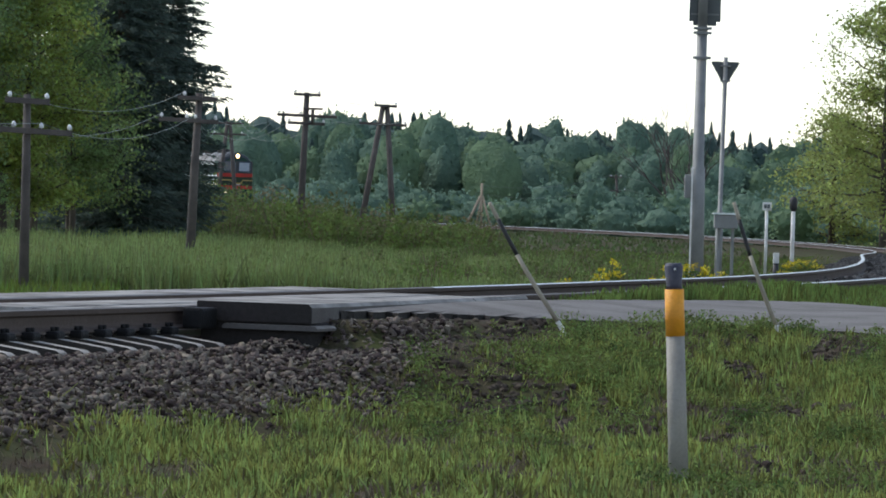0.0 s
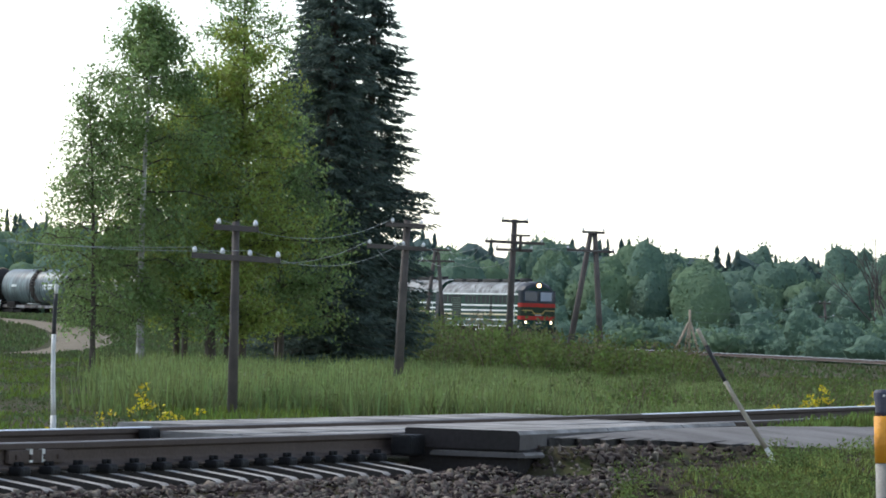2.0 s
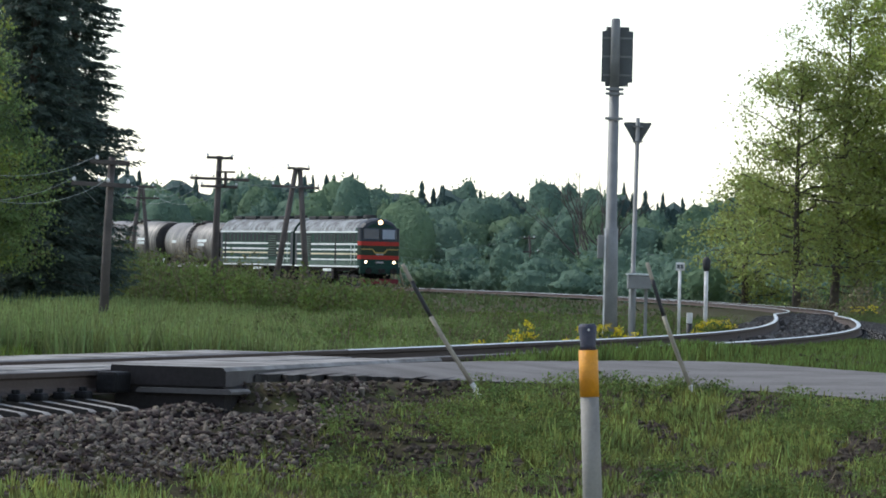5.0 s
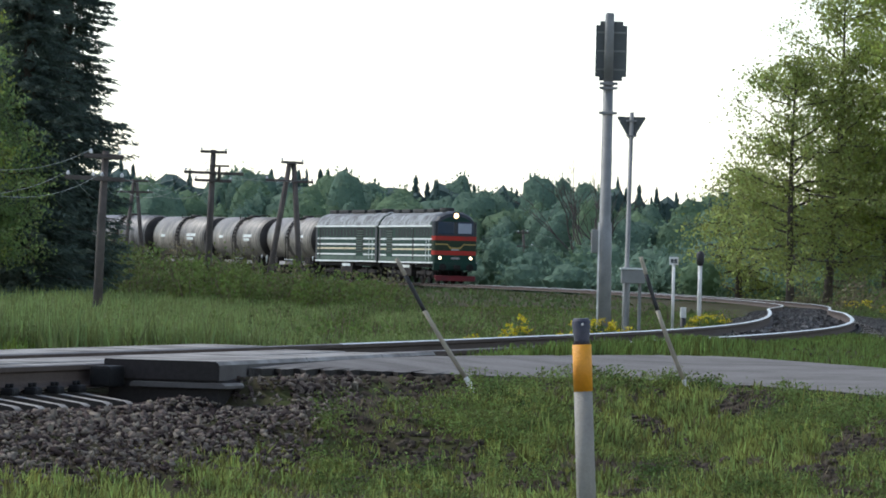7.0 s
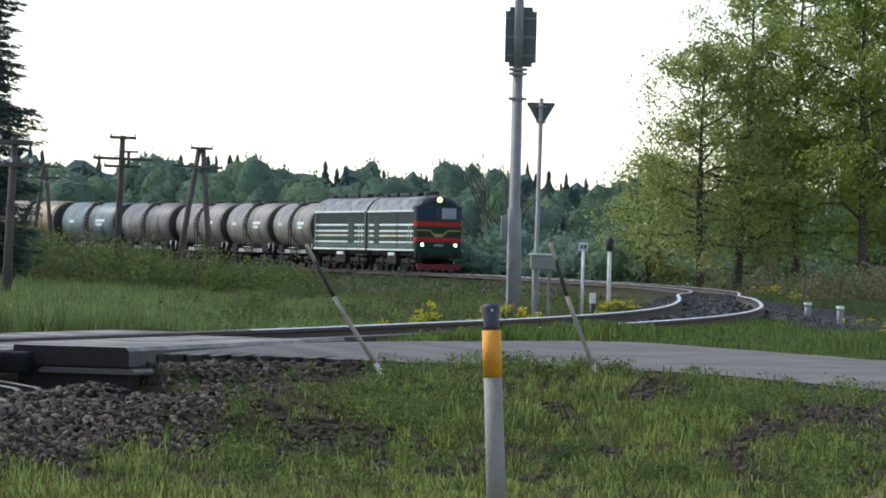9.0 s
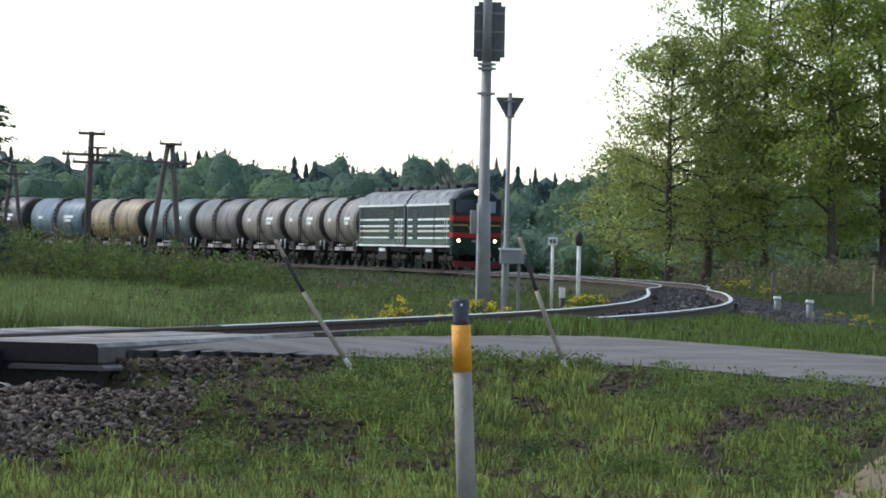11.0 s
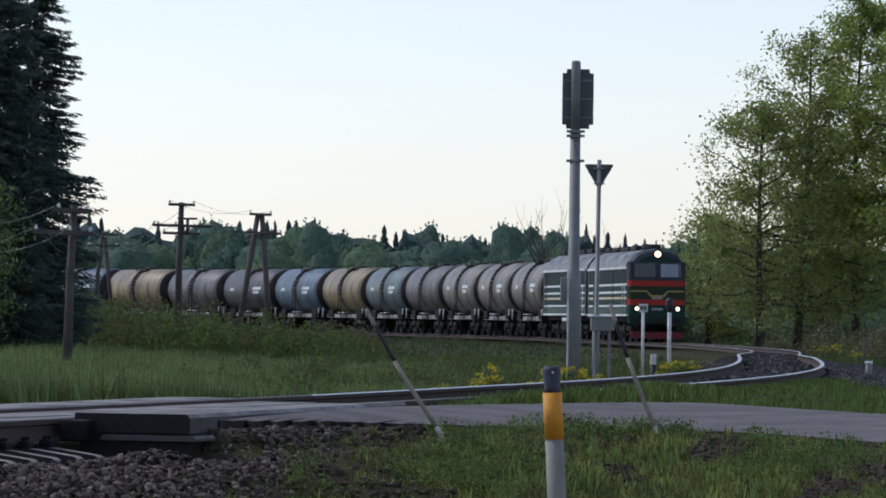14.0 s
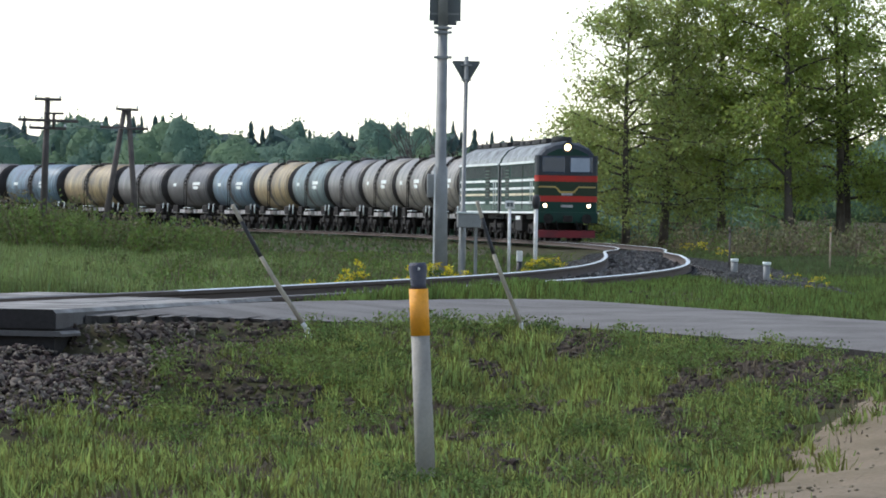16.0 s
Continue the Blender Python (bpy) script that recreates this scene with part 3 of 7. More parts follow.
def locomotive(cab):
    """One green section. Front along +x, rail head at z 0; cab: whether its front end shows the lit nose."""
    top = tagged(new("locomotive"), "dark green diesel locomotive section with cream stripes and silver roof" if not cab else
                 "dark green diesel locomotive with red nose bands and lit headlights", "locomotive", "locomotive sections")
    xf, xr = DRAWN / 2 - 0.35, -DRAWN / 2 + 0.25
    # body: cross-section with a rounded roof; (y, z) from the bottom of the side over the roof
    def section(x, narrow=0.0, low=0.0):
        w = 1.475 - narrow
        side = [(w, 1.35), (w, 1.62), (w, 3.70 - low * 0.3), (w - 0.10, 3.98 - low * 0.5), (w - 0.42, 4.38 - low), (w - 0.85, 4.58 - low), (0.0, 4.68 - low)]
        pts = [(x, -y, z) for y, z in side] + [(x, y, z) for y, z in side[::-1][1:]]
        return pts
    sm = [0, 0, 1, 1, 1, 1, 1, 1, 1, 1, 0, 0, 0]
    bm = bmesh.new()
    loop_solid(bm, [section(xr), section(xf - 1.15)], sm)
    part("body", bm, [GREEN, SILVER], top, "dark green side walls under a silver roof")
    # nose
    bm = bmesh.new()
    if cab:
        loop_solid(bm, [section(xf - 1.15, 0, 0), section(xf - 0.42, 0.01, 0.02), section(xf - 0.12, 0.06, 0.12), section(xf, 0.14, 0.30)], [0, 0, 0, 1, 1, 1, 1, 1, 1, 0, 0, 0, 0])
        nose = part("nose", bm, [GREEN, NOSE], top, "rounded dark nose of the cab")
        for sy in (-1, 1):
            bm = bmesh.new()
            box(bm, xf - 0.03, xf + 0.022, *sorted((sy * 0.10, sy * 1.2)), 3.18, 3.96, 0, 0.05)
            pane = part("windscreen", bm, WINDOW, nose, "dark blue windscreen")
            if sy > 0:
                bm = bmesh.new()
                box(bm, xf + 0.024, xf + 0.03, 0.16, 1.05, 3.24, 3.88, 0)
                part("blind", bm, BLIND, pane, "pale blind behind the glass")
            bm = bmesh.new()
            tube(bm, [(xf - 0.04, sy * 1.03, 1.66), (xf + 0.05, sy * 1.03, 1.66)], 0.14, 16, 0)
            lampcase = part("buffer_light", bm, BLACK_IRON, nose)
            bm = bmesh.new()
            tube(bm, [(xf + 0.045, sy * 1.03, 1.66), (xf + 0.065, sy * 1.03, 1.66)], 0.095, 16, 0)
            part("lens", bm, LAMP_WHITE, lampcase, "lit round lens")
            bm = bmesh.new()
            tube(bm, [(xf - 0.05, sy * 0.9, 1.05), (xf + 0.35, sy * 0.9, 1.05)], 0.08, 12)
            tube(bm, [(xf + 0.33, sy * 0.9, 1.05), (xf + 0.37, sy * 0.9, 1.05)], 0.23, 16)
            part("buffer", bm, BOGIE, top)
        bm = bmesh.new()
        tube(bm, [(xf - 0.5, 0, 4.38), (xf + 0.02, 0, 4.38)], 0.26, 18)
        hl = part("headlight", bm, NOSE, nose, "round headlight in the roof edge")
        bm = bmesh.new()
        tube(bm, [(xf + 0.02, 0, 4.38), (xf + 0.045, 0, 4.38)], 0.155, 18)
        part("lens", bm, LAMP_WARM, hl, "lit warm yellow lens")
        # bands round the nose, slightly proud
        def band(z0, z1, mat, name, y0=-1.345, y1=1.345, dx=0.018):
            b2 = bmesh.new()
            box(b2, xf - 0.02, xf + dx, y0, y1, z0, z1, 0)
            if y1 - y0 > 2:
                for sy in (-1, 1):
                    vs = [b2.verts.new(p) for p in ((xf + dx, sy * 1.345, z0), (xf - 0.12, sy * 1.43, z0), (xf - 0.45, sy * 1.486, z0), (xf + dx, sy * 1.345, z1), (xf - 0.12, sy * 1.43, z1), (xf - 0.45, sy * 1.486, z1))]
                    for i in (0, 1):
                        q = [vs[i], vs[i + 1], vs[i + 4], vs[i + 3]]
                        b2.faces.new(q if sy > 0 else q[::-1])
            return part(name, b2, mat, nose)
        band(2.78, 3.06, RED, "stripe")
        band(2.12, 2.775, OLIVE, "panel")
        band(1.84, 2.115, RED, "stripe")
        band(3.07, 4.0, NOSE, "window_surround", dx=0.01)
        for sy in (-1, 1):
            band(2.49, 2.57, YELLOW_LINE, "line", *sorted((sy * 0.52, sy * 1.34)), dx=0.026)
            b2 = bmesh.new()
            q = [(xf + 0.026, sy * y, z) for y, z in ((0.54, 2.57), (0.54, 2.49), (0.36, 2.26), (0.3, 2.34))]
            f = b2.faces.new([b2.verts.new(p) for p in (q if sy > 0 else q[::-1])])
            ext = bmesh.ops.extrude_face_region(b2, geom=[f])
            bmesh.ops.translate(b2, verts=[e for e in ext["geom"] if isinstance(e, bmesh.types.BMVert)], vec=(-0.03, 0, 0))
            bmesh.ops.recalc_face_normals(b2, faces=b2.faces)
            part("line", b2, YELLOW_LINE, nose)
        band(2.25, 2.33, YELLOW_LINE, "line", -0.36, 0.36, 0.026)
        band(2.14, 2.24, SILL, "badge", -0.26, 0.26, 0.026)
        band(1.58, 1.70, SILL, "number_plate", -0.28, 0.28, 0.022)
        bm = bmesh.new()
        box(bm, xf - 0.2, xf + 0.12, -1.45, 1.45, 0.86, 1.36, 0, 0.03)
        part("buffer_beam", bm, GREEN, top, "dark green front skirt")
        bm = bmesh.new()
        vs = [[(xf + 0.16, -1.35, 0.5), (xf + 0.16, 1.35, 0.5), (xf - 0.1, 1.35, 0.52), (xf - 0.1, -1.35, 0.52)], [(xf + 0.3, -1.3, 0.17), (xf + 0.3, 1.3, 0.17), (xf + 0.1, 1.3, 0.17), (xf + 0.1, -1.3, 0.17)]]
        loop_solid(bm, vs[::-1], 0)
        part("plough", bm, DARK_RED, top, "dull red rail plough")
        for y in (-0.5, 0.45):
            bm = bmesh.new()
            tube(bm, [(xf + 0.1, y, 0.95), (xf + 0.2, y, 0.75), (xf + 0.2, y + 0.12, 0.5)], 0.03, 6)
            part("brake_hose", bm, BOGIE, top)
    else:
        loop_solid(bm, [section(xf - 1.15), section(xf)], sm)
        part("end_wall", bm, [GREEN, SILVER], top)
    # gutter, stripes, windows and grilles on both sides
    for sy in (-1, 1):
        y = sy * 1.475
        def strip(x0, x1, z0, z1, mat, name, out=0.02, label=""):
            b2 = bmesh.new()
            box(b2, x0, x1, *sorted((y - sy * 0.01, y + sy * out)), z0, z1, 0)
            return part(name, b2, mat, top, label)
        strip(xr, xf - 0.45, 3.64, 3.75, PALE, "gutter", 0.05)
        louvre, doors = ((-5.2, -3.7), (1.9,)) if cab else ((2.4, 3.9), (-6.3,))
        spans = [(xr + 0.4, louvre[0] - 0.12), (louvre[1] + 0.12, xf - 0.5)]
        strip(xr, xf - 0.5, 1.42, 1.68, SAGE, "lower_band", 0.008, "faded sage band above the sill")
        for z0, z1, mat in ((2.80, 2.91, PALE), (2.42, 2.53, PALE), (2.13, 2.24, CREAM), (1.74, 1.84, PALE)):
            for a, b in spans:
                # doors break the stripes
                cuts = [c for c in doors if a < c < b]
                ends = [a] + [v for c in cuts for v in (c - 0.16, c + 0.16)] + [b]
                for p, q in zip(ends[::2], ends[1::2]):
                    strip(p, q, z0, z1, mat, "stripe", 0.012)
        for c in doors:
            strip(c - 0.15, c + 0.15, 1.5, 3.6, BLACK_IRON, "door", 0.014, "dark narrow side door")
        # window row with pale uprights
        x = xr + 0.5
        while x < xf - 0.9:
            if not (louvre[0] - 0.55 < x < louvre[1] + 0.1) and min(abs(x + 0.3 - c) for c in doors) > 0.45:
                strip(x, x + 0.52, 3.02, 3.56, SIDE_GLASS, "side_window", 0.008)
                strip(x + 0.58, x + 0.63, 3.0, 3.6, SAGE, "upright", 0.012)
            x += 0.78
        for k in range(9):
            z = 2.02 + k * 0.165
            strip(louvre[0], louvre[1], z, z + 0.07, SAGE, "louvre_slat", 0.03)
        strip(louvre[0] - 0.06, louvre[1] + 0.06, 1.95, 3.55, BLACK_IRON, "louvre_frame", 0.006)
        # dark strips on the body ends: shade of the gangway gap, painted wider
        strip(xr - 0.01, xr + 0.42, 1.40, 3.62, NOSE, "gap_shade", 0.016)
        if not cab:
            strip(xf - 0.5, xf + 0.01, 1.40, 3.62, NOSE, "gap_shade", 0.016)
        # sill, steps, tank boxes
        strip(xr, xf - 0.1, 1.28, 1.38, PALE, "sill", 0.04)
        b2 = bmesh.new()
        box(b2, -1.4, 1.4, *sorted((sy * 0.7, sy * 1.42)), 0.45, 1.2, 0, 0.06)
        part("fuel_tank", b2, BOGIE, top)
        b2 = bmesh.new()
        box(b2, -0.9, 0.9, *sorted((sy * 1.42, sy * 1.45)), 0.98, 1.16, 0)
        part("tank_plate", b2, PALE, top, "white lettering plate")
        for k in range(3):
            b2 = bmesh.new()
            box(b2, xf - 1.6, xf - 1.1, *sorted((sy * 1.2, sy * 1.46)), 0.5 + 0.28 * k, 0.54 + 0.28 * k, 0)
            part("step", b2, BOGIE, top)
        for xx in (xf - 1.72, xf - 0.98):
            b2 = bmesh.new()
            tube(b2, [(xx, sy * 1.52, 1.5), (xx, sy * 1.52, 2.9)], 0.02, 6)
            part("handrail", b2, PALE, top)
    # roof: joints, hatches, fans, exhaust
    for x in (-4.9, -1.7, 1.4, 4.3):
        bm = bmesh.new()
        for a, b in zip(section(x)[2:-3], section(x)[3:-2]):
            v = [bm.verts.new((x + d, p[1] * 1.006, p[2] + 0.012)) for d, p in ((-0.05, a), (-0.05, b), (0.05, b), (0.05, a))]
            bm.faces.new(v[::-1])
        part("roof_joint", bm, SOOT, top)
    for x, l in ((-6.2, 1.6), (-3.6, 2.2), (-0.2, 3.0), (2.9, 1.9)):
        bm = bmesh.new()
        box(bm, x - l / 2, x + l / 2, -0.62, 0.62, 4.60, 4.84, 0, 0.06)
        part("roof_hatch", bm, SOOT, top, "sooty raised roof hatch")
    bm = bmesh.new()
    tube(bm, [(4.9, 0, 4.56), (4.9, 0, 4.9)], [0.5, 0.46], 18)
    part("fan_cowl", bm, SOOT, top)
    for y in (-0.6, 0.6):
        bm = bmesh.new()
        tube(bm, [(xf - 1.4, y, 4.56), (xf - 0.75, y, 4.54)], [0.05, 0.1], 10)
        part("horn", bm, SILVER, top)
    bm = bmesh.new()
    box(bm, xr + 0.05, xf - 0.25, -1.2, 1.2, 1.0, 1.36, 0)
    part("underframe", bm, BOGIE, top)
    for x in (-3.75, 3.75):
        bogie(top, x, (-1.85, 0, 1.85))
    # gangway bellows between the sections
    gx = xr if cab else xf
    bm = bmesh.new()
    for k in range(4):
        d = (-0.03 - 0.1 * k) if cab else (0.03 + 0.1 * k)
        w = 1.15 - 0.06 * (k % 2)
        box(bm, gx + d - 0.06, gx + d + 0.06, -w, w, 1.3, 3.9 - 0.05 * (k % 2), 0, 0.02)
    part("bellows", bm, SOOT, top, "black gangway bellows")
    coupler(top, xf + 0.35, 1)
    coupler(top, xr - 0.2, -1)
    # drawn at a longer length: brought to the true one, wheels apart
    k = LOCO / DRAWN
    for o in top.children_recursive:
        if o.name.startswith("bogie"):
            o.location.x = 0
        elif not o.name.startswith("wheelset"):
            o.data.transform(Matrix.Diagonal((k, 1, 1, 1)))
    return top


WAGON = 10.45


def tank_wagon(color, patch):
    """A four-axle tank wagon along x, rail head at z 0."""
    words = {"grey": "weathered grey", "cream": "stained cream", "teal": "grey-teal", "tan": "tan yellow", "blue": "faded blue", "dark": "dark grey", "black": "sooty black"}[color]
    top = tagged(new("tank_wagon"), words + " oil tank wagon with ladder and dome on rails", "tank wagon", "tank wagons of the train")
    r, zc, half = 1.54, 2.78, WAGON / 2 - 0.7
    bm = bmesh.new()
    prof = [(-half - 0.36, 0.02), (-half - 0.34, 0.45), (-half - 0.26, 0.85), (-half - 0.12, 1.22), (-half + 0.12, 1.46), (-half + 0.3, r), (half - 0.3, r), (half - 0.12, 1.46),
            (half + 0.12, 1.22), (half + 0.26, 0.85), (half + 0.34, 0.45), (half + 0.36, 0.02)]
    n = 40
    rings = [[bm.verts.new((x, q * math.sin(k * math.tau / n), zc + q * math.cos(k * math.tau / n))) for k in range(n)] for x, q in prof]
    for i, (a, b) in enumerate(zip(rings, rings[1:])):
        for k in range(n):
            f = bm.faces.new((a[k], b[k], b[(k + 1) % n], a[(k + 1) % n]))
            # the rounded ends are darker than the barrel
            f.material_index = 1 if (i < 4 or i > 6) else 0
            f.smooth = True
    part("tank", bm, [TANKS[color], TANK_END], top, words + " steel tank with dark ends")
    # rings round the tank where the plates join
    for x in (-half + 0.32, -1.6, 1.6, half - 0.32):
        bm = bmesh.new()
        tube(bm, [(x - 0.05, 0, zc), (x + 0.05, 0, zc)], r + 0.014, n, cap=False)
        part("hoop", bm, TANKS[color], top)
    # spilled oil down the middle, dome and platform
    bm = bmesh.new()
    m = 26
    for sgn in (-1, 1):
        vv = []
        for k in range(m + 1):
            a = math.pi * 0.86 * k / m
            w = 0.36 + 0.07 * math.sin(k * 1.7 + patch) + 0.05 * math.sin(k * 4.1)
            vv.append([bm.verts.new((d * w, sgn * (r + 0.006) * math.sin(a), zc + (r + 0.006) * math.cos(a))) for d in (-1, 1)])
        for p, q in zip(vv, vv[1:]):
            f = bm.faces.new((p[0], p[1], q[1], q[0]) if sgn > 0 else (p[1], p[0], q[0], q[1]))
            f.smooth = True
    part("oil_stain", bm, STAIN, top, "dark spilled oil below the dome")
    bm = bmesh.new()
    tube(bm, [(0, 0, zc + r - 0.1), (0, 0, zc + r + 0.08), (0, 0, zc + r + 0.13)], [0.42, 0.42, 0.3], 18)
    part("dome", bm, TANK_END, top)
    bm = bmesh.new()
    for sy in (-0.62, 0.62):
        box(bm, -0.8, 0.8, sy - 0.2, sy + 0.2, zc + r - 0.10, zc + r - 0.05)
        tube(bm, [(-0.8, sy * 1.3, zc + r - 0.2), (-0.8, sy * 1.3, zc + r + 0.16), (0.8, sy * 1.3, zc + r + 0.16), (0.8, sy * 1.3, zc + r - 0.2)], 0.022, 6)
    part("walkway", bm, BOGIE, top)
    for sy in (-1, 1):
        bm = bmesh.new()
        for x in (-0.26, 0.26):
            pts = [(x, sy * (r + 0.08) * math.sin(a), zc + (r + 0.08) * math.cos(a)) for a in [0.35 + 0.15 * k for k in range(10)]] + [(x, sy * 1.58, 1.15)]
            tube(bm, pts, 0.028, 6)
        for k in range(9):
            a = 0.42 + 0.16 * k
            tube(bm, [(-0.26, sy * (r + 0.08) * math.sin(a), zc + (r + 0.08) * math.cos(a)), (0.26, sy * (r + 0.08) * math.sin(a), zc + (r + 0.08) * math.cos(a))], 0.02, 5)
        part("ladder", bm, BOGIE, top)
        bm = bmesh.new()
        for k in range(7):
            a = 0.5 + 0.17 * k
            p = Vector((0, sy * (r + 0.05) * math.sin(a), zc + (r + 0.05) * math.cos(a)))
            b2 = bmesh.new()
            box(b2, -0.13, 0.13, -0.05, 0.05, -0.07, 0.07, 0, 0.01)
            b2.transform(Matrix.Translation(p) @ Matrix.Rotation(-sy * a, 4, "X"))
            me = bpy.data.meshes.new("foothold")
            b2.to_mesh(me)
            b2.free()
            bm.from_mesh(me)
            bpy.data.meshes.remove(me)
        tagged(part("footholds", bm, BLACK_IRON, top, "row of black footholds up the barrel"), kind="stuff")
        bm = bmesh.new()
        box(bm, -0.75, 0.75, *sorted((sy * 1.2, sy * 1.5)), 1.28, 1.34, 0)
        part("side_platform", bm, PALE, top, "pale worn side platform")
        # white writing that cannot be read: plain bars
        if patch % 2 == 0 or color in ("blue", "dark", "teal"):
            for i, (x0, x1, a) in enumerate(((1.5, 3.1, 1.40), (1.5, 2.7, 1.58), (-2.9, -2.2, 1.45))):
                bm = bmesh.new()
                q = r + 0.012
                v = [bm.verts.new((x, sy * q * math.sin(b), zc + q * math.cos(b))) for x, b in ((x0, a), (x1, a), (x1, a + 0.13), (x0, a + 0.13))]
                bm.faces.new(v if sy > 0 else v[::-1])
                part("lettering", bm, PALE, top, "white painted bars")
        bm = bmesh.new()
        box(bm, -WAGON / 2 + 0.5, WAGON / 2 - 0.5, *sorted((sy * 0.98, sy * 1.12)), 0.96, 1.2, 0)
        part("side_sill", bm, SILL, top, "worn grey side sill")
        for x in (-WAGON / 2 + 0.55, WAGON / 2 - 0.55):
            bm = bmesh.new()
            tube(bm, [(x, sy * 1.4, 0.95), (x + 0.16, sy * 1.42, 1.6)], 0.045, 6)
            part("handrail", bm, PALE, top, "white corner handrail")
    bm = bmesh.new()
    box(bm, -WAGON / 2 + 0.42, WAGON / 2 - 0.42, -0.25, 0.25, 0.9, 1.24, 0)
    for x in (-WAGON / 2 + 0.5, WAGON / 2 - 0.5):
        box(bm, x - 0.1, x + 0.1, -1.45, 1.45, 0.92, 1.24, 0, 0.02)
    for x in (-3.3, 3.3):
        box(bm, x - 0.55, x + 0.55, -1.25, 1.25, 1.0, 1.5, 0, 0.05)
    tube(bm, [(-0.6, 0.55, 0.75), (0.9, 0.55, 0.75)], 0.2, 12)
    part("underframe", bm, BOGIE, top)
    for x in (-3.3, 3.3):
        bogie(top, x, (-0.925, 0.925))
    coupler(top, WAGON / 2 - 0.2, 1)
    coupler(top, -WAGON / 2 + 0.2, -1)
    return top


COLORS = ["cream", "cream", "cream", "grey", "teal", "tan", "blue", "dark", "grey", "tan", "blue", "grey", "black", "blue", "black", "grey", "cream", "grey", "dark", "tan", "grey", "teal", "black", "grey"]
cars = [(locomotive(True), LOCO / 2), (locomotive(False), LOCO * 1.5)]
made = {}
for i, c in enumerate(COLORS):
    if c not in made:
        made[c] = tank_wagon(c, i)
        wagon = made[c]
    else:
        wagon = copy_thing(made[c], Matrix())
    cars.append((wagon, 2 * LOCO + WAGON * (i + 0.5)))

FRONT = [(0, 342.9), (0.5, 338.8), (1.5, 330.6), (2, 326.3), (3.5, 313.4), (4.5, 304.0), (7, 279.2), (8, 268.7), (9, 258.0), (12.5, 222.0), (13, 217.6), (14.5, 204.4), (16, 192.1)]


def train_pose(s, half):
    """A car whose bogies stand on the line at s - half and s + half."""
    x0, y0, z0, h0 = on_track(s - half)
    x1, y1, z1, h1 = on_track(s + half)
    a = math.atan2(float(y0 - y1), float(x0 - x1))
    return Matrix.Translation((float(x0 + x1) / 2, float(y0 + y1) / 2, float(z0 + z1) / 2)) @ Matrix.Rotation(a, 4, "Z")


# ---------------------------------------------------------------- the crossing
PLINTH = material("worn plinth concrete", (0.11, 0.104, 0.10), 0.9, scale=2, vary=0.25, fine=30, second=(0.09, 0.082, 0.08), spec=0.1)
# dirt on the panel ends, with the shade of these faces added to the colour
CONCRETE_DARK = material("panel side with dirt and shade", (0.034, 0.03, 0.03), 0.9, scale=1.6, vary=0.25, fine=30, second=(0.03, 0.028, 0.027), bump=0.4, spec=0.08)


def slab(name, s0, s1, o0, o1, top, thick, mat=CONCRETE, label="", bevel=0.02):
    """A concrete panel that follows the line between two offsets."""
    n = max(2, int((s1 - s0) / 1.0) + 1)
    ss = np.linspace(s0, s1, n)
    bm = bmesh.new()
    rings = []
    for s in ss:
        r = []
        for o, u in ((o0, top - thick), (o1, top - thick), (o1, top - bevel), (o1 - bevel, top), (o0 + bevel, top), (o0, top - bevel)):
            x, y, z, h = on_track(s, o, u)
            r.append((float(x), float(y), float(z)))
        rings.append(r)
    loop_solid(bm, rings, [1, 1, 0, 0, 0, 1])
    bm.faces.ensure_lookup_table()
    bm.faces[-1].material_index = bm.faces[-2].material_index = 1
    bmesh.ops.recalc_face_normals(bm, faces=bm.faces)
    return part(name, bm, [mat, CONCRETE_DARK], None, label)


def outer_panel(s0, s1, o0, o1, u0, u1, thick):
    """A panel beside the rail whose outer edge draws in from o0 to o1 and drops from u0 to u1."""
    bm = bmesh.new()
    rings = []
    for s, o, u in ((s0, o0, u0), (s1, o1, u1)):
        rings.append([tuple(float(c) for c in on_track(s, a, b)[:3]) for a, b in ((o, u - thick), (-0.87, u - thick), (-0.87, u - 0.01), (-0.88, u), (o + 0.03, u), (o, u - 0.03))])
    # ends and outer side are darker than the top: shade put into the colour
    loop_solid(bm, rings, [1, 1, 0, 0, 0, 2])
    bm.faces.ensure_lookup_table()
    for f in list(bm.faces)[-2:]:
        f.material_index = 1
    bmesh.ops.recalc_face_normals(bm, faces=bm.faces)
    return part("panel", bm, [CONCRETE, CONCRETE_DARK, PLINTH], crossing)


crossing = tagged(new("level_crossing"), "level crossing of grey concrete panels between and beside the rails", "level crossing", kind="structure")
for a, b in ((5.7, 8.6), (8.62, 11.5), (11.52, 14.5)):
    for o0, o1, up in ((-0.66, -0.02, -0.035), (0.02, 0.66, -0.03), (0.86, 1.55, 0.0)):
        aa = a - 1.1 if (a < 8 and abs(o0) < 0.7) else a
        p = slab("panel", aa, b, o0, o1, up, 0.17, CONCRETE)
        p.parent = crossing
        p.data.materials[1] = CONCRETE
OUT = lambda s: (-1.84 + (s - 5.9) * 0.11, 0.04 - (s - 5.9) * 0.0055)
for a, b in ((5.9, 8.88), (8.9, 11.88), (11.9, 14.4)):
    outer_panel(a, b, OUT(a)[0], OUT(b)[0], OUT(a)[1], OUT(b)[1], 0.15)
p = slab("panel_base", 5.87, 6.3, -1.9, -1.1, -0.13, 0.04, CONCRETE, "pale concrete plinth")
p.parent = crossing
p.data.materials[1] = PLINTH
# base block below the panel, in the same dirt-and-shade colour
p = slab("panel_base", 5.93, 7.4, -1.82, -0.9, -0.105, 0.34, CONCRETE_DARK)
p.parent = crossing
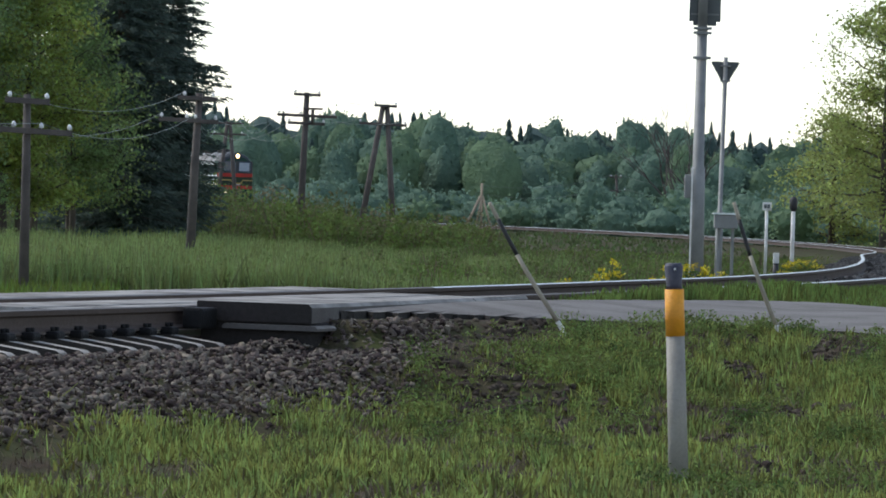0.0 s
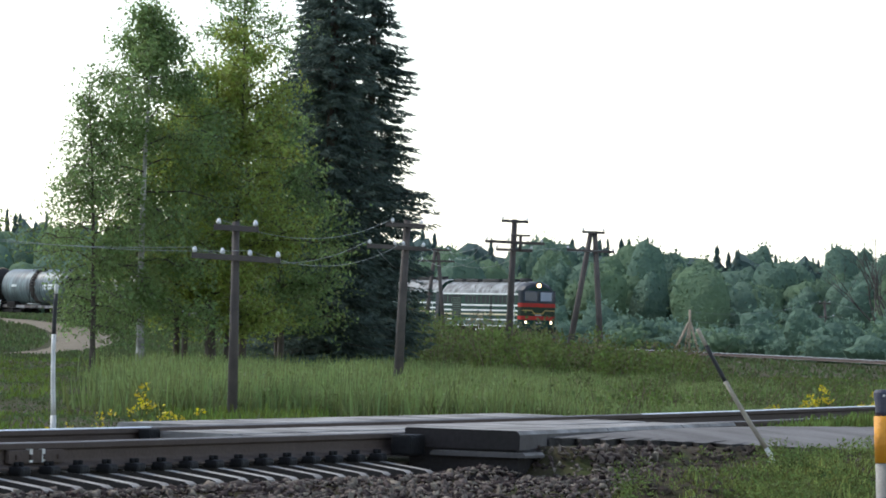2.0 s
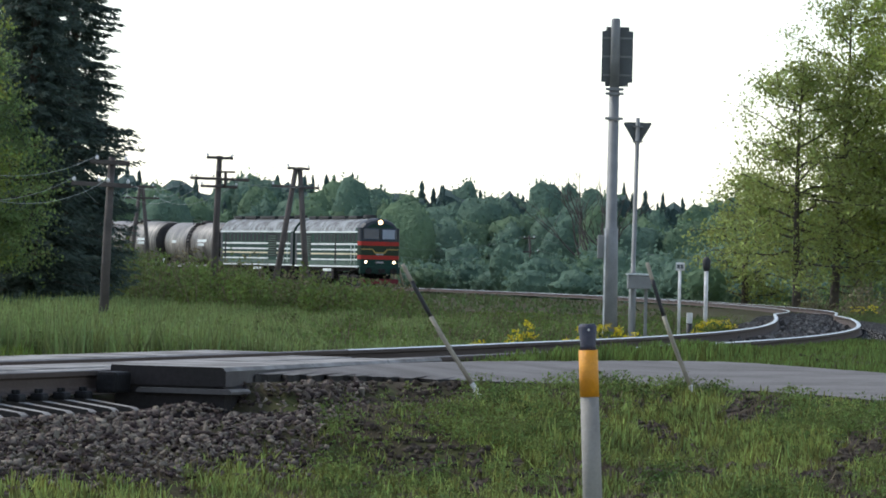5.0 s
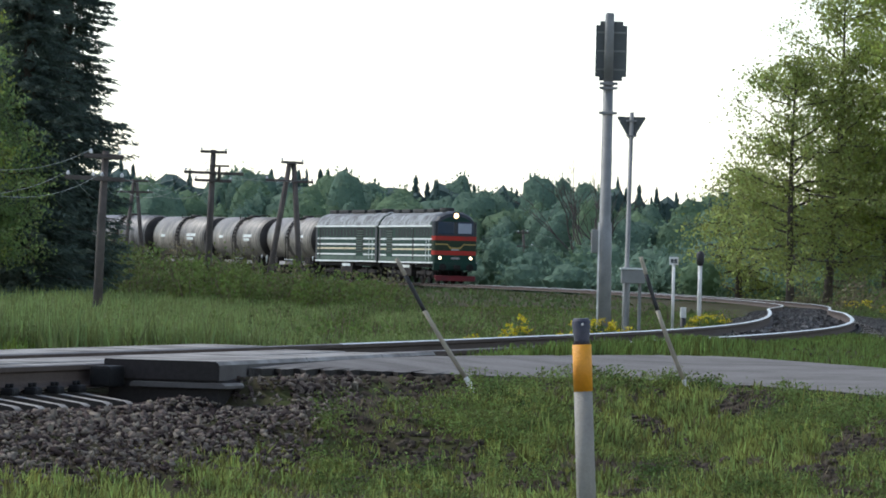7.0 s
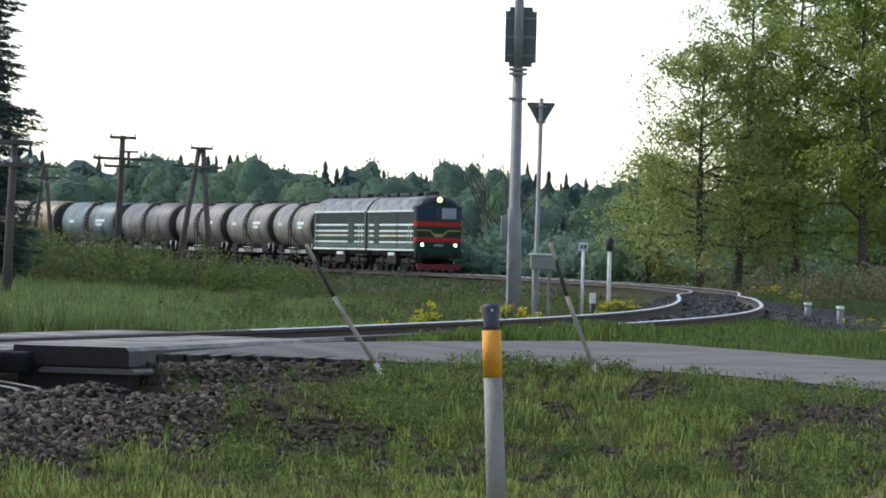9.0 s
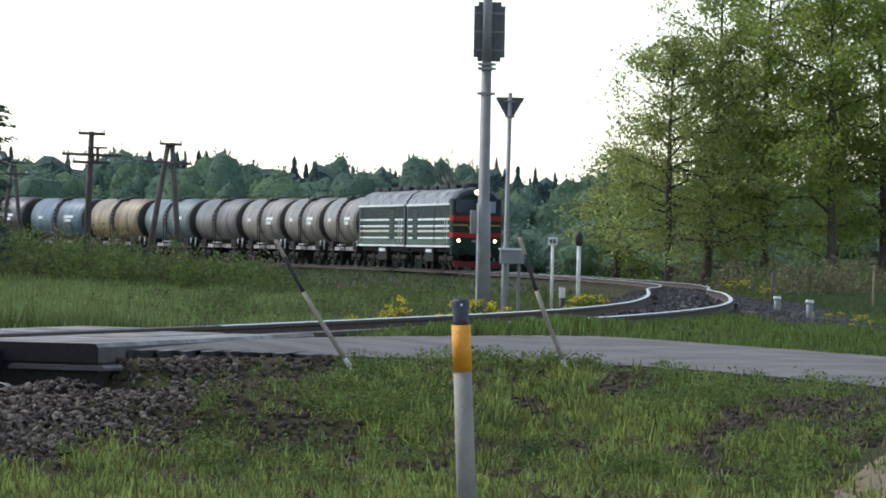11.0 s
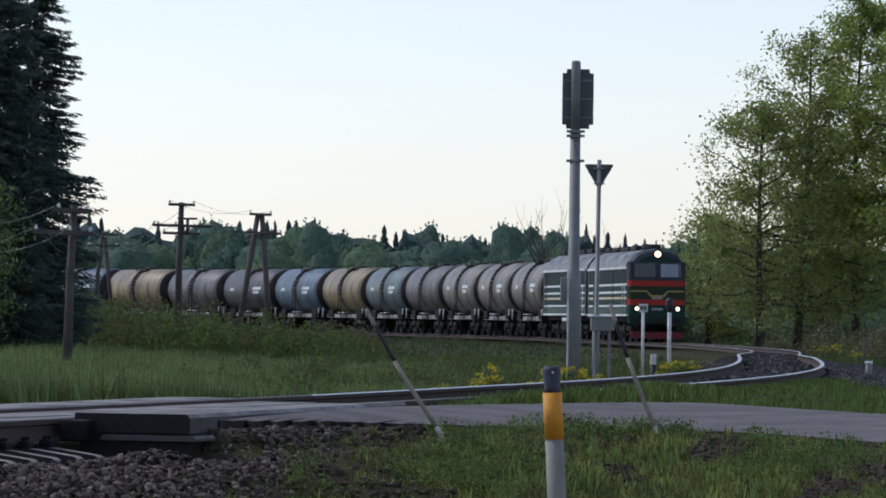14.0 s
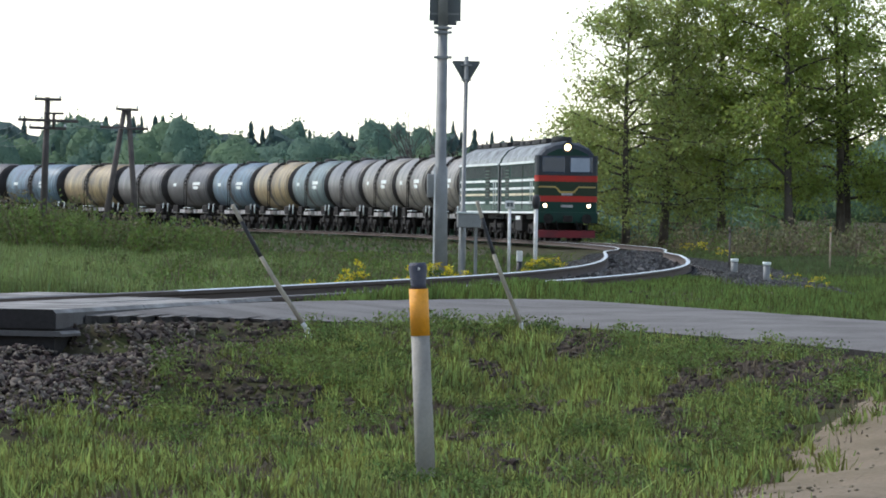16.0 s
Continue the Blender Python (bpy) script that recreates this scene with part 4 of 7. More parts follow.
# black end blocks added to fill the dark spot where rails meet panels
for s, o, k in ((5.7, -0.98, 0.75), (4.5, 0.69, 0.45), (4.6, -0.62, 0.4)):
    bm = bmesh.new()
    x, y, z, h = (float(v) for v in on_track(s, o))
    box(bm, -0.11 * k, 0.11 * k, -0.22 * k, 0.22 * k, -0.22 * k, 0.0, 0, 0.03 * k)
    bm.transform(Matrix.Translation((x, y, z - 0.01)) @ Matrix.Rotation(-h, 4, "Z"))
    q = part("end_block", bm, BLACK_IRON, crossing, "dark end block")

# fishplates with white paint marks on the front rail
x, y, z, h = (float(v) for v in on_track(-0.4, -0.835))
seat = Matrix.Translation((x, y, z)) @ Matrix.Rotation(-h, 4, "Z")
bm = bmesh.new()
box(bm, -0.018, 0.018, -0.4, 0.4, -0.14, -0.05, 0, 0.008)
for k in range(4):
    box(bm, -0.034, 0.034, -0.3 + 0.2 * k - 0.018, -0.3 + 0.2 * k + 0.018, -0.115, -0.08, 0, 0.006)
bm.transform(seat)
part("fishplate", bm, RAIL_SIDE, TRACK)
for d in (-0.09, 0.09):
    bm = bmesh.new()
    box(bm, -0.024, 0.02, d - 0.022, d + 0.022, -0.135, -0.045, 0)
    bm.transform(seat)
    part("paint_mark", bm, WHITE, TRACK, "white paint mark on the rail web")

# rail fastenings on the near sleepers
bm = bmesh.new()
box(bm, -0.05, 0.06, -0.075, 0.075, -0.22, -0.155, 0, 0.025)
tube(bm, [(0, -0.035, -0.16), (0, -0.035, -0.125)], 0.02, 6)
tube(bm, [(0, 0.035, -0.16), (0, 0.035, -0.125)], 0.02, 6)
clip_mesh = part("fastening", bm, BLACK_IRON, TRACK)
s, n = -30.0, 0
while s < 62:
    if 5.6 < s < 24:
        s += 0.43
        continue
    for o in (-0.905, 0.905):
        x, y, z, h = (float(v) for v in on_track(s, o))
        q = clip_mesh if n == 0 else clip_mesh.copy()
        if n:
            scene.collection.objects.link(q)
        q.matrix_basis = Matrix.Translation((x, y, z)) @ Matrix.Rotation(-h, 4, "Z")
        n += 1
    s += 0.43


# ---------------------------------------------------------------- posts and signs
def thing(name, label, cat, group="", at=None):
    ob = tagged(new(name), label, cat, group)
    if at:
        ob.location = at
    return ob


def marker_post():
    t = thing("marker_post", "pale round marker post with orange band and dark blue cap", "marker post")
    base, tip = Vector((1.46, 28.70, gz(1.46, 28.7) - 0.05)), Vector((1.385, 28.68, 0.545))
    d = tip - base
    def at(f):
        return base + d * f
    L = d.length
    zb, zo = 1 - 0.435 / L, 1 - 0.155 / L
    bm = bmesh.new()
    tube(bm, [at(0), at(zb * 0.5), at(zb)], [0.060, 0.0575, 0.055], 24)
    part("shaft", bm, GREY_PLASTIC, t, "weathered pale grey shaft", True)
    bm = bmesh.new()
    tube(bm, [at(zb), at(zo)], 0.0575, 24)
    part("band", bm, ORANGE, t, "orange band")
    bm = bmesh.new()
    tube(bm, [at(zo), at(zo + 0.02), at(1 - 0.02 / L), at(1)], [0.051, 0.046, 0.056, 0.046], 24)
    cap = part("cap", bm, NAVY, t, "dark blue cap, scuffed")
    bm = bmesh.new()
    p = at(1 - 0.035 / L)
    bmesh.ops.create_icosphere(bm, subdivisions=1, radius=0.009, matrix=Matrix.Translation(p + Vector((0.004, -0.055, 0))))
    part("rivet", bm, WHITE, cap)
    return t


marker_post()


def striped_pole(base, tip, bands, label, r=0.021):
    """A leaning round pole painted in bands from the foot up: (end, material)."""
    t = thing("striped_pole", label, "pole", "striped poles at the crossing")
    base, tip = Vector(base), Vector(tip)
    bend = (tip - base).cross(Vector((0, 1, 0))).normalized() * 0.02
    last = 0.0
    def at(f):
        return base + (tip - base) * f + bend * math.sin(f * math.pi)
    for end, mat, nm in bands:
        bm = bmesh.new()
        k = 5
        tube(bm, [at(last + (end - last) * i / k) for i in range(k + 1)], [r * (1 - 0.2 * (last + (end - last) * i / k)) for i in range(k + 1)], 12)
        part(nm, bm, mat, t)
        last = end
    bm = bmesh.new()
    tube(bm, [base + Vector((0, 0, -0.3)), base + Vector((0, 0, 0.0))], 0.035, 10)
    part("foot", bm, WHITE, t, "pale concrete foot")
    return t


GREY_WOOD = material("grey weathered pole paint", (0.36, 0.32, 0.25), 0.8, scale=4, vary=0.2, fine=40, second=(0.24, 0.21, 0.16))
B = [(0.07, WHITE, "white_band"), (0.6, GREY_WOOD, "grey_band"), (0.87, BLACK_PAINT, "black_band"), (1.0, GREY_WOOD, "grey_band")]
striped_pole((1.044, 40.555, -0.16), (0.387, 40.566, 0.904), B, "leaning black and white striped wooden pole by the road")
striped_pole((2.985, 42.149, -0.175), (2.55, 42.177, 0.973), B, "leaning black and white striped pole on the roadside")
striped_pole((-6.99, 56.23, -0.3), (-7.0, 56.23, 1.24), [(0.62, WHITE, "white_band"), (0.93, BLACK_PAINT, "black_band"), (1.0, WHITE, "white_band")], "upright white and black striped pole beside the crossing", 0.03)


def signal_mast():
    t = thing("crossing_signal", "tall grey crossing signal mast with dark backboard", "signal")
    x, y = 5.60, 106.1
    g = gz(x, y) - 0.1
    bm = bmesh.new()
    tube(bm, [(x + 0.03, y, g), (x, y, 1.95), (x, y, 1.98), (x, y, 5.0)], [0.165, 0.155, 0.125, 0.112], 20)
    part("mast", bm, GALVANISED, t, "grey steel tube")
    bm = bmesh.new()
    tube(bm, [(x, y, 5.0), (x, y, 6.56), (x, y, 6.6)], [0.105, 0.1, 0.08], 16)
    part("mast_top", bm, GALVANISED, t)
    cx = 5.655
    bm = bmesh.new()
    box(bm, cx - 0.345, cx + 0.345, y + 0.12, y + 0.16, 5.10, 6.42, 0)
    bmesh.ops.bevel(bm, geom=[e for e in bm.edges if abs(e.verts[0].co.x - e.verts[1].co.x) < 0.001 and abs(e.verts[0].co.z - e.verts[1].co.z) < 0.001], offset=0.09, segments=4, affect="EDGES")
    board = part("backboard", bm, SIGN_BACK, t, "dark rounded backboard seen from behind")
    for z in (5.35, 5.76, 6.17):
        bm = bmesh.new()
        tube(bm, [(cx, y + 0.13, z), (cx, y + 0.42, z)], [0.15, 0.13], 16)
        part("lamp_housing", bm, SIGN_BACK, board)
        bm = bmesh.new()
        box(bm, cx - 0.32, cx + 0.32, y + 0.10, y + 0.12, z - 0.02, z + 0.02, 0)
        part("rib", bm, GALVANISED, board)
    for z in (4.38, 4.93, 5.03):
        bm = bmesh.new()
        box(bm, x - 0.2, x + 0.2, y - 0.15, y - 0.11, z - 0.03, z + 0.03, 0, 0.008)
        tube(bm, [(x, y, z - 0.035), (x, y, z + 0.035)], 0.132, 16)
        part("clamp", bm, GALVANISED, t)
    bm = bmesh.new()
    box(bm, x - 0.29, x - 0.13, y - 0.12, y + 0.12, 1.28, 1.80, 0, 0.02)
    part("junction_box", bm, GALVANISED, t)
    bm = bmesh.new()
    box(bm, x - 0.15, x - 0.115, y - 0.2, y - 0.16, g, 1.95, 0)
    part("cable_duct", bm, WHITE, t)
    return t


signal_mast()


def yield_sign():
    t = thing("yield_sign", "triangular give way sign seen from behind on a pole", "road sign")
    b, tp = Vector((6.42, 111.66, gz(6.42, 111.66) - 0.1)), Vector((6.46, 111.66, 4.60))
    bm = bmesh.new()
    tube(bm, [b, (6.43, 111.66, 1.0), (6.43, 111.66, 1.02), tp], [0.085, 0.085, 0.052, 0.05], 14)
    part("pole", bm, GALVANISED, t)
    bm = bmesh.new()
    v = [(tp.x - 0.35, 0, 4.50), (tp.x + 0.35, 0, 4.50), (tp.x, 0, 3.90)]
    f = bm.faces.new([bm.verts.new((x, 111.735, z)) for x, y, z in v])
    ext = bmesh.ops.extrude_face_region(bm, geom=[f])
    bmesh.ops.translate(bm, verts=[g for g in ext["geom"] if isinstance(g, bmesh.types.BMVert)], vec=(0, 0.02, 0))
    bmesh.ops.bevel(bm, geom=[e for e in bm.edges if abs(e.verts[0].co.y - e.verts[1].co.y) > 0.01], offset=0.03, segments=3, affect="EDGES")
    bmesh.ops.recalc_face_normals(bm, faces=bm.faces)
    part("plate", bm, SIGN_BACK, t, "grey back of the plate")
    for z in (4.4, 4.05):
        bm = bmesh.new()
        box(bm, tp.x - 0.12, tp.x + 0.12, 111.6, 111.735, z - 0.02, z + 0.02, 0)
        part("clip", bm, GALVANISED, t)
    return t


yield_sign()


def relay_cabinet():
    x, y = 6.53, 110.9
    t = thing("track_cabinet", "small pale grey metal cabinet on a stand by the track", "cabinet")
    bm = bmesh.new()
    box(bm, x - 0.27, x + 0.27, y - 0.2, y + 0.2, 0.62, 0.94, 0, 0.02)
    body = part("body", bm, GALVANISED, t)
    bm = bmesh.new()
    box(bm, x - 0.30, x + 0.30, y - 0.23, y + 0.23, 0.94, 0.98, 0, 0.012)
    part("lid", bm, PALE, body, "pale lid")
    for d in (-0.19, 0.13):
        bm = bmesh.new()
        box(bm, x + d, x + d + 0.07, y - 0.06, y + 0.06, gz(x, y) - 0.1, 0.62, 0, 0.01)
        part("leg", bm, GALVANISED, t)
    return t


relay_cabinet()


def dark_box():
    x, y = 5.07, 84.85
    t = thing("track_box", "low black track box beside the rail", "track box")
    bm = bmesh.new()
    box(bm, x - 0.20, x + 0.20, y - 0.2, y + 0.2, -0.25, -0.08, 0, 0.02)
    part("body", bm, BLACK_IRON, t)
    bm = bmesh.new()
    box(bm, x - 0.22, x + 0.22, y - 0.22, y + 0.22, -0.08, -0.05, 0, 0.01)
    part("lid", bm, BLACK_IRON, t)
    t.location.z = gz(x, y) + 0.25 if gz(x, y) + 0.25 < 0 else 0
    return t


dark_box()


def track_marker():
    t = thing("track_marker", "white track marker post with a small grey plate", "marker post")
    x, y = 9.52, 141.35
    g = gz(x, y)
    bm = bmesh.new()
    tube(bm, [(x, y, g - 0.1), (x, y, 1.2)], 0.045, 12)
    part("post", bm, WHITE, t)
    bm = bmesh.new()
    box(bm, x - 0.135, x + 0.135, y - 0.07, y - 0.05, 1.14, 1.38, 0, 0.008)
    pl = part("plate", bm, WHITE, t)
    bm = bmesh.new()
    for k in range(2):
        box(bm, x - 0.09 + 0.1 * k, x - 0.01 + 0.1 * k, y - 0.074, y - 0.0705, 1.2, 1.32, 0)
    part("writing", bm, SIGN_BACK, pl, "dark unreadable bars")
    bm = bmesh.new()
    tube(bm, [(x, y, g - 0.1), (x, y, g + 0.08)], 0.07, 12)
    part("foot", bm, BLACK_PAINT, t)


track_marker()


def dwarf_signal():
    t = thing("dwarf_signal", "white post with a rounded black signal head", "signal")
    x, y = 9.36, 128.45
    g = gz(x, y)
    bm = bmesh.new()
    tube(bm, [(x, y, g - 0.1), (x, y, 1.15)], 0.055, 12)
    part("post", bm, WHITE, t)
    bm = bmesh.new()
    tube(bm, [(x, y, 1.10), (x, y, 1.18), (x, y, 1.40), (x, y, 1.47), (x, y, 1.5)], [0.05, 0.10, 0.115, 0.08, 0.03], 14)
    part("head", bm, BLACK_PAINT, t, "black rounded head")


dwarf_signal()


def kilometre_stub(name, x, y, h, label, r=0.06, cap=None, capw=0.08):
    t = thing(name, label, "marker post")
    g = gz(x, y)
    bm = bmesh.new()
    tube(bm, [(x, y, g - 0.1), (x, y, g + h)], r, 12)
    part("post", bm, BLACK_PAINT if cap is None else GALVANISED, t)
    bm = bmesh.new()
    if cap is None:
        box(bm, x - 0.06, x + 0.06, y - 0.06, y + 0.06, g + h, g + h + 0.22, 0, 0.012)
        part("top", bm, WHITE, t, "white painted top")
    else:
        tube(bm, [(x, y, g + h), (x, y, g + h + 0.06)], capw, 12)
        part("cap", bm, cap, t, "pale cap")


kilometre_stub("track_stub", 6.94, 99.76, 0.2 - gz(6.94, 99.76) - 0.25, "short black and white track marker stub")
kilometre_stub("short_post", 11.39, 99.35, 0.02 - gz(11.39, 99.35), "short grey post with a pale cap in the grass", 0.07, PALE, 0.085)
kilometre_stub("short_post", 11.14, 91.72, 0.02 - gz(11.14, 91.72), "short grey post with a pale cap on the verge", 0.065, PALE, 0.08)


def stake(x, y, tip, mat, yellow):
    t = thing("wooden_stake", "thin pale wooden stake with a yellow tip in the brush" if yellow else "thin grey wooden stake in the meadow", "stake")
    bm = bmesh.new()
    tube(bm, [(x, y, gz(x, y) - 0.1), (x + 0.01, y, tip - 0.16)], 0.028, 8)
    part("shaft", bm, mat, t)
    bm = bmesh.new()
    tube(bm, [(x + 0.01, y, tip - 0.16), (x + 0.01, y, tip)], 0.03, 8)
    part("tip", bm, YELLOW_LINE if yellow else mat, t, "yellow tip" if yellow else "")


stake(14.67, 129.2, 0.71, POLE_WOOD, False)
stake(18.7, 138.8, 0.755, PALE_WOOD, True)


# ---------------------------------------------------------------- telegraph line
def insulator(parent, x, y, z, h=0.12, r=0.038):
    bm = bmesh.new()
    tube(bm, [(x, y, z - 0.1), (x, y, z)], 0.012, 5)
    tube(bm, [(x, y, z - 0.03), (x, y, z + h * 0.2), (x, y, z + h * 0.5), (x, y, z + h * 0.62)], [r * 1.3, r * 1.15, r * 0.75, r * 0.3], 8)
    part("insulator", bm, PORCELAIN, parent, "white insulator")


TELE = []


def telegraph_pole(foot, tip, arms, r=0.11, label="weathered wooden telegraph pole with two crossarms", legs=None, lean=0.0):
    """arms: (height, left end, right end, insulators)."""
    t = thing("telegraph_pole", label, "telegraph pole", "telegraph poles along the line")
    fx, fy = foot
    tx, tz = tip
    if legs:
        for lx, lz in legs:
            bm = bmesh.new()
            tube(bm, [(lx, fy, lz), (tx + (lx - tx) * 0.1, fy, tz)], [r * 1.1, r * 0.8], 10)
            part("leg", bm, POLE_WOOD, t)
    else:
        bm = bmesh.new()
        tube(bm, [(fx, fy, gz(fx, fy) - 0.3), ((fx + tx) / 2, fy, tz / 2), (tx, fy, tz)], [r * 1.2, r, r * 0.8], 12)
        part("pole", bm, POLE_WOOD, t)
    ends = []
    for z, a, b, ins in arms:
        bm = bmesh.new()
        box(bm, a, b, fy - 0.19, fy - 0.08, z - 0.055, z + 0.055, 0, 0.01)
        bm.transform(Matrix.Translation(((a + b) / 2, 0, z)) @ Matrix.Rotation(lean, 4, "Y") @ Matrix.Translation((-(a + b) / 2, 0, -z)))
        arm = part("crossarm", bm, POLE_WOOD, t)
        for x in ins:
            zz = z + 0.1 - (x - (a + b) / 2) * math.tan(lean)
            insulator(arm, x, fy - 0.13, zz)
            ends.append(Vector((x, fy - 0.13, zz + 0.06)))
    TELE.append(ends)
    return t


P0 = telegraph_pole((-7.99, 92.0), (-8.03, 2.82), [(2.69, -8.44, -7.58, (-8.35, -7.64)), (2.12, -8.85, -7.14, (-8.80, -8.26, -7.73, -7.19))], 0.085, lean=0.035)
P1 = telegraph_pole((-6.56, 124.83), (-6.42, 3.70), [(3.56, -6.98, -5.95, (-6.80, -6.05)), (2.98, -7.45, -5.9, (-7.38, -6.72, -6.50, -5.98))], 0.11, lean=0.03)
P2 = telegraph_pole((-5.62, 188.8), (-5.49, 5.34), [(5.25, -6.0, -4.95, (-5.95, -5.0)), (4.42, -6.62, -4.28, (-6.55, -5.7, -4.4)), (4.12, -6.2, -4.75, (-6.15, -4.8))], 0.13,
                    "tall weathered telegraph pole with three crossarms", lean=0.02)
bm = bmesh.new()
tube(bm, [(-5.25, 188.6, 4.1), (-5.23, 188.6, 4.72)], 0.06, 8)
box(bm, -5.62, -4.85, 188.5, 188.6, 4.66, 4.74)
part("side_bracket", bm, POLE_WOOD, P2)
PA = telegraph_pole((-2.55, 202.4), (-2.55, 5.24), [(5.20, -3.02, -2.08, (-2.98, -2.12)), (4.42, -3.65, -1.65, (-3.6, -1.7))], 0.13,
                    "leaning A-frame wooden telegraph pole with two legs", [(-3.62, gz(-3.6, 202.4) - 0.2), (-2.02, gz(-2.0, 202.4) - 0.2)], lean=0.03)
PB = telegraph_pole((-12.7, 283.0), (-12.78, 5.75), [(5.65, -13.8, -11.9, (-13.5, -12.1)), (5.0, -13.9, -11.7, (-13.6, -12.0))], 0.13,
                    "distant A-frame telegraph pole beyond the spruces", [(-13.5, gz(-13.5, 283) - 0.2), (-12.1, gz(-12.1, 283) - 0.2)])
PF = telegraph_pole((12.95, 353.9), (12.65, 3.95), [(3.75, 12.2, 13.1, (12.3, 13.0)), (2.75, 11.9, 13.4, (12.0, 13.3)), (1.9, 11.9, 13.4, (12.0, 13.3))], 0.10, "distant thin telegraph pole before the woods")


def strutted_pole():
    t = thing("strutted_pole", "pale wooden pole braced by slanting struts", "pole")
    y = 334.1
    for ax, bx, top, r in ((2.67, 2.64, 2.89, 0.09), (1.42, 2.57, 1.99, 0.09), (3.51, 2.72, 1.99, 0.075), (2.24, 2.63, 1.92, 0.06)):
        bm = bmesh.new()
        tube(bm, [(ax, y, gz(ax, y) - 0.2), (bx, y, top)], r, 8)
        part("strut", bm, PALE_WOOD, t)


strutted_pole()


def wire(a, b, sag, r=0.006):
    bm = bmesh.new()
    n = 14
    pts = []
    for i in range(n + 1):
        f = i / n
        p = Vector(a).lerp(Vector(b), f)
        p.z -= sag * 4 * f * (1 - f)
        pts.append(p)
    tube(bm, pts, r, 5)
    tagged(part("wire", bm, WIRE), "thin sagging telegraph wire between poles", "wire", "telegraph wires")


for k in (0, 2, 4):
    a0, a1 = TELE[0][k], TELE[1][k]
    wire(a0, a1, 0.45)
    if k > 0:
        wire(a0 + Vector((-7.5, -14.0, 0.5)), a0, 0.3)
    q = TELE[4][k % 4]
    wire(a1, q, 0.8, 0.007)
for k in range(4):
    wire(TELE[2][k], TELE[3][k % 4], 0.3, 0.007)
    wire(TELE[4][k], TELE[2][k + 1], 0.8, 0.008)
for k, z in ((0, 2.74), (1, 2.14), (2, 1.54)):
    wire((2.69, 334.1, z), TELE[5][min(k * 2, 5)], 0.5, 0.009)
    wire(TELE[5][min(k * 2 + 1, 5)], (27.5, 420, 3.3 - k * 0.7), 0.6, 0.011)


# ---------------------------------------------------------------- trees
RNG = np.random.default_rng(7)


def leaves_at(centres, size, rng, aspect=0.62, flat=0.0):
    """Small folded quads about the centres, each turned at random."""
    n = len(centres)
    u = rng.normal(size=(n, 3))
    u[:, 2] *= 1 - flat
    u /= np.linalg.norm(u, axis=1)[:, None] + 1e-9
    w = rng.normal(size=(n, 3))
    v = np.cross(u, w)
    v /= np.linalg.norm(v, axis=1)[:, None] + 1e-9
    s = size * rng.uniform(0.6, 1.35, (n, 1))
    a, b = u * s, v * s * aspect
    return np.stack([centres - a, centres - b * 0.9, centres + a, centres + b * 0.9], 1)


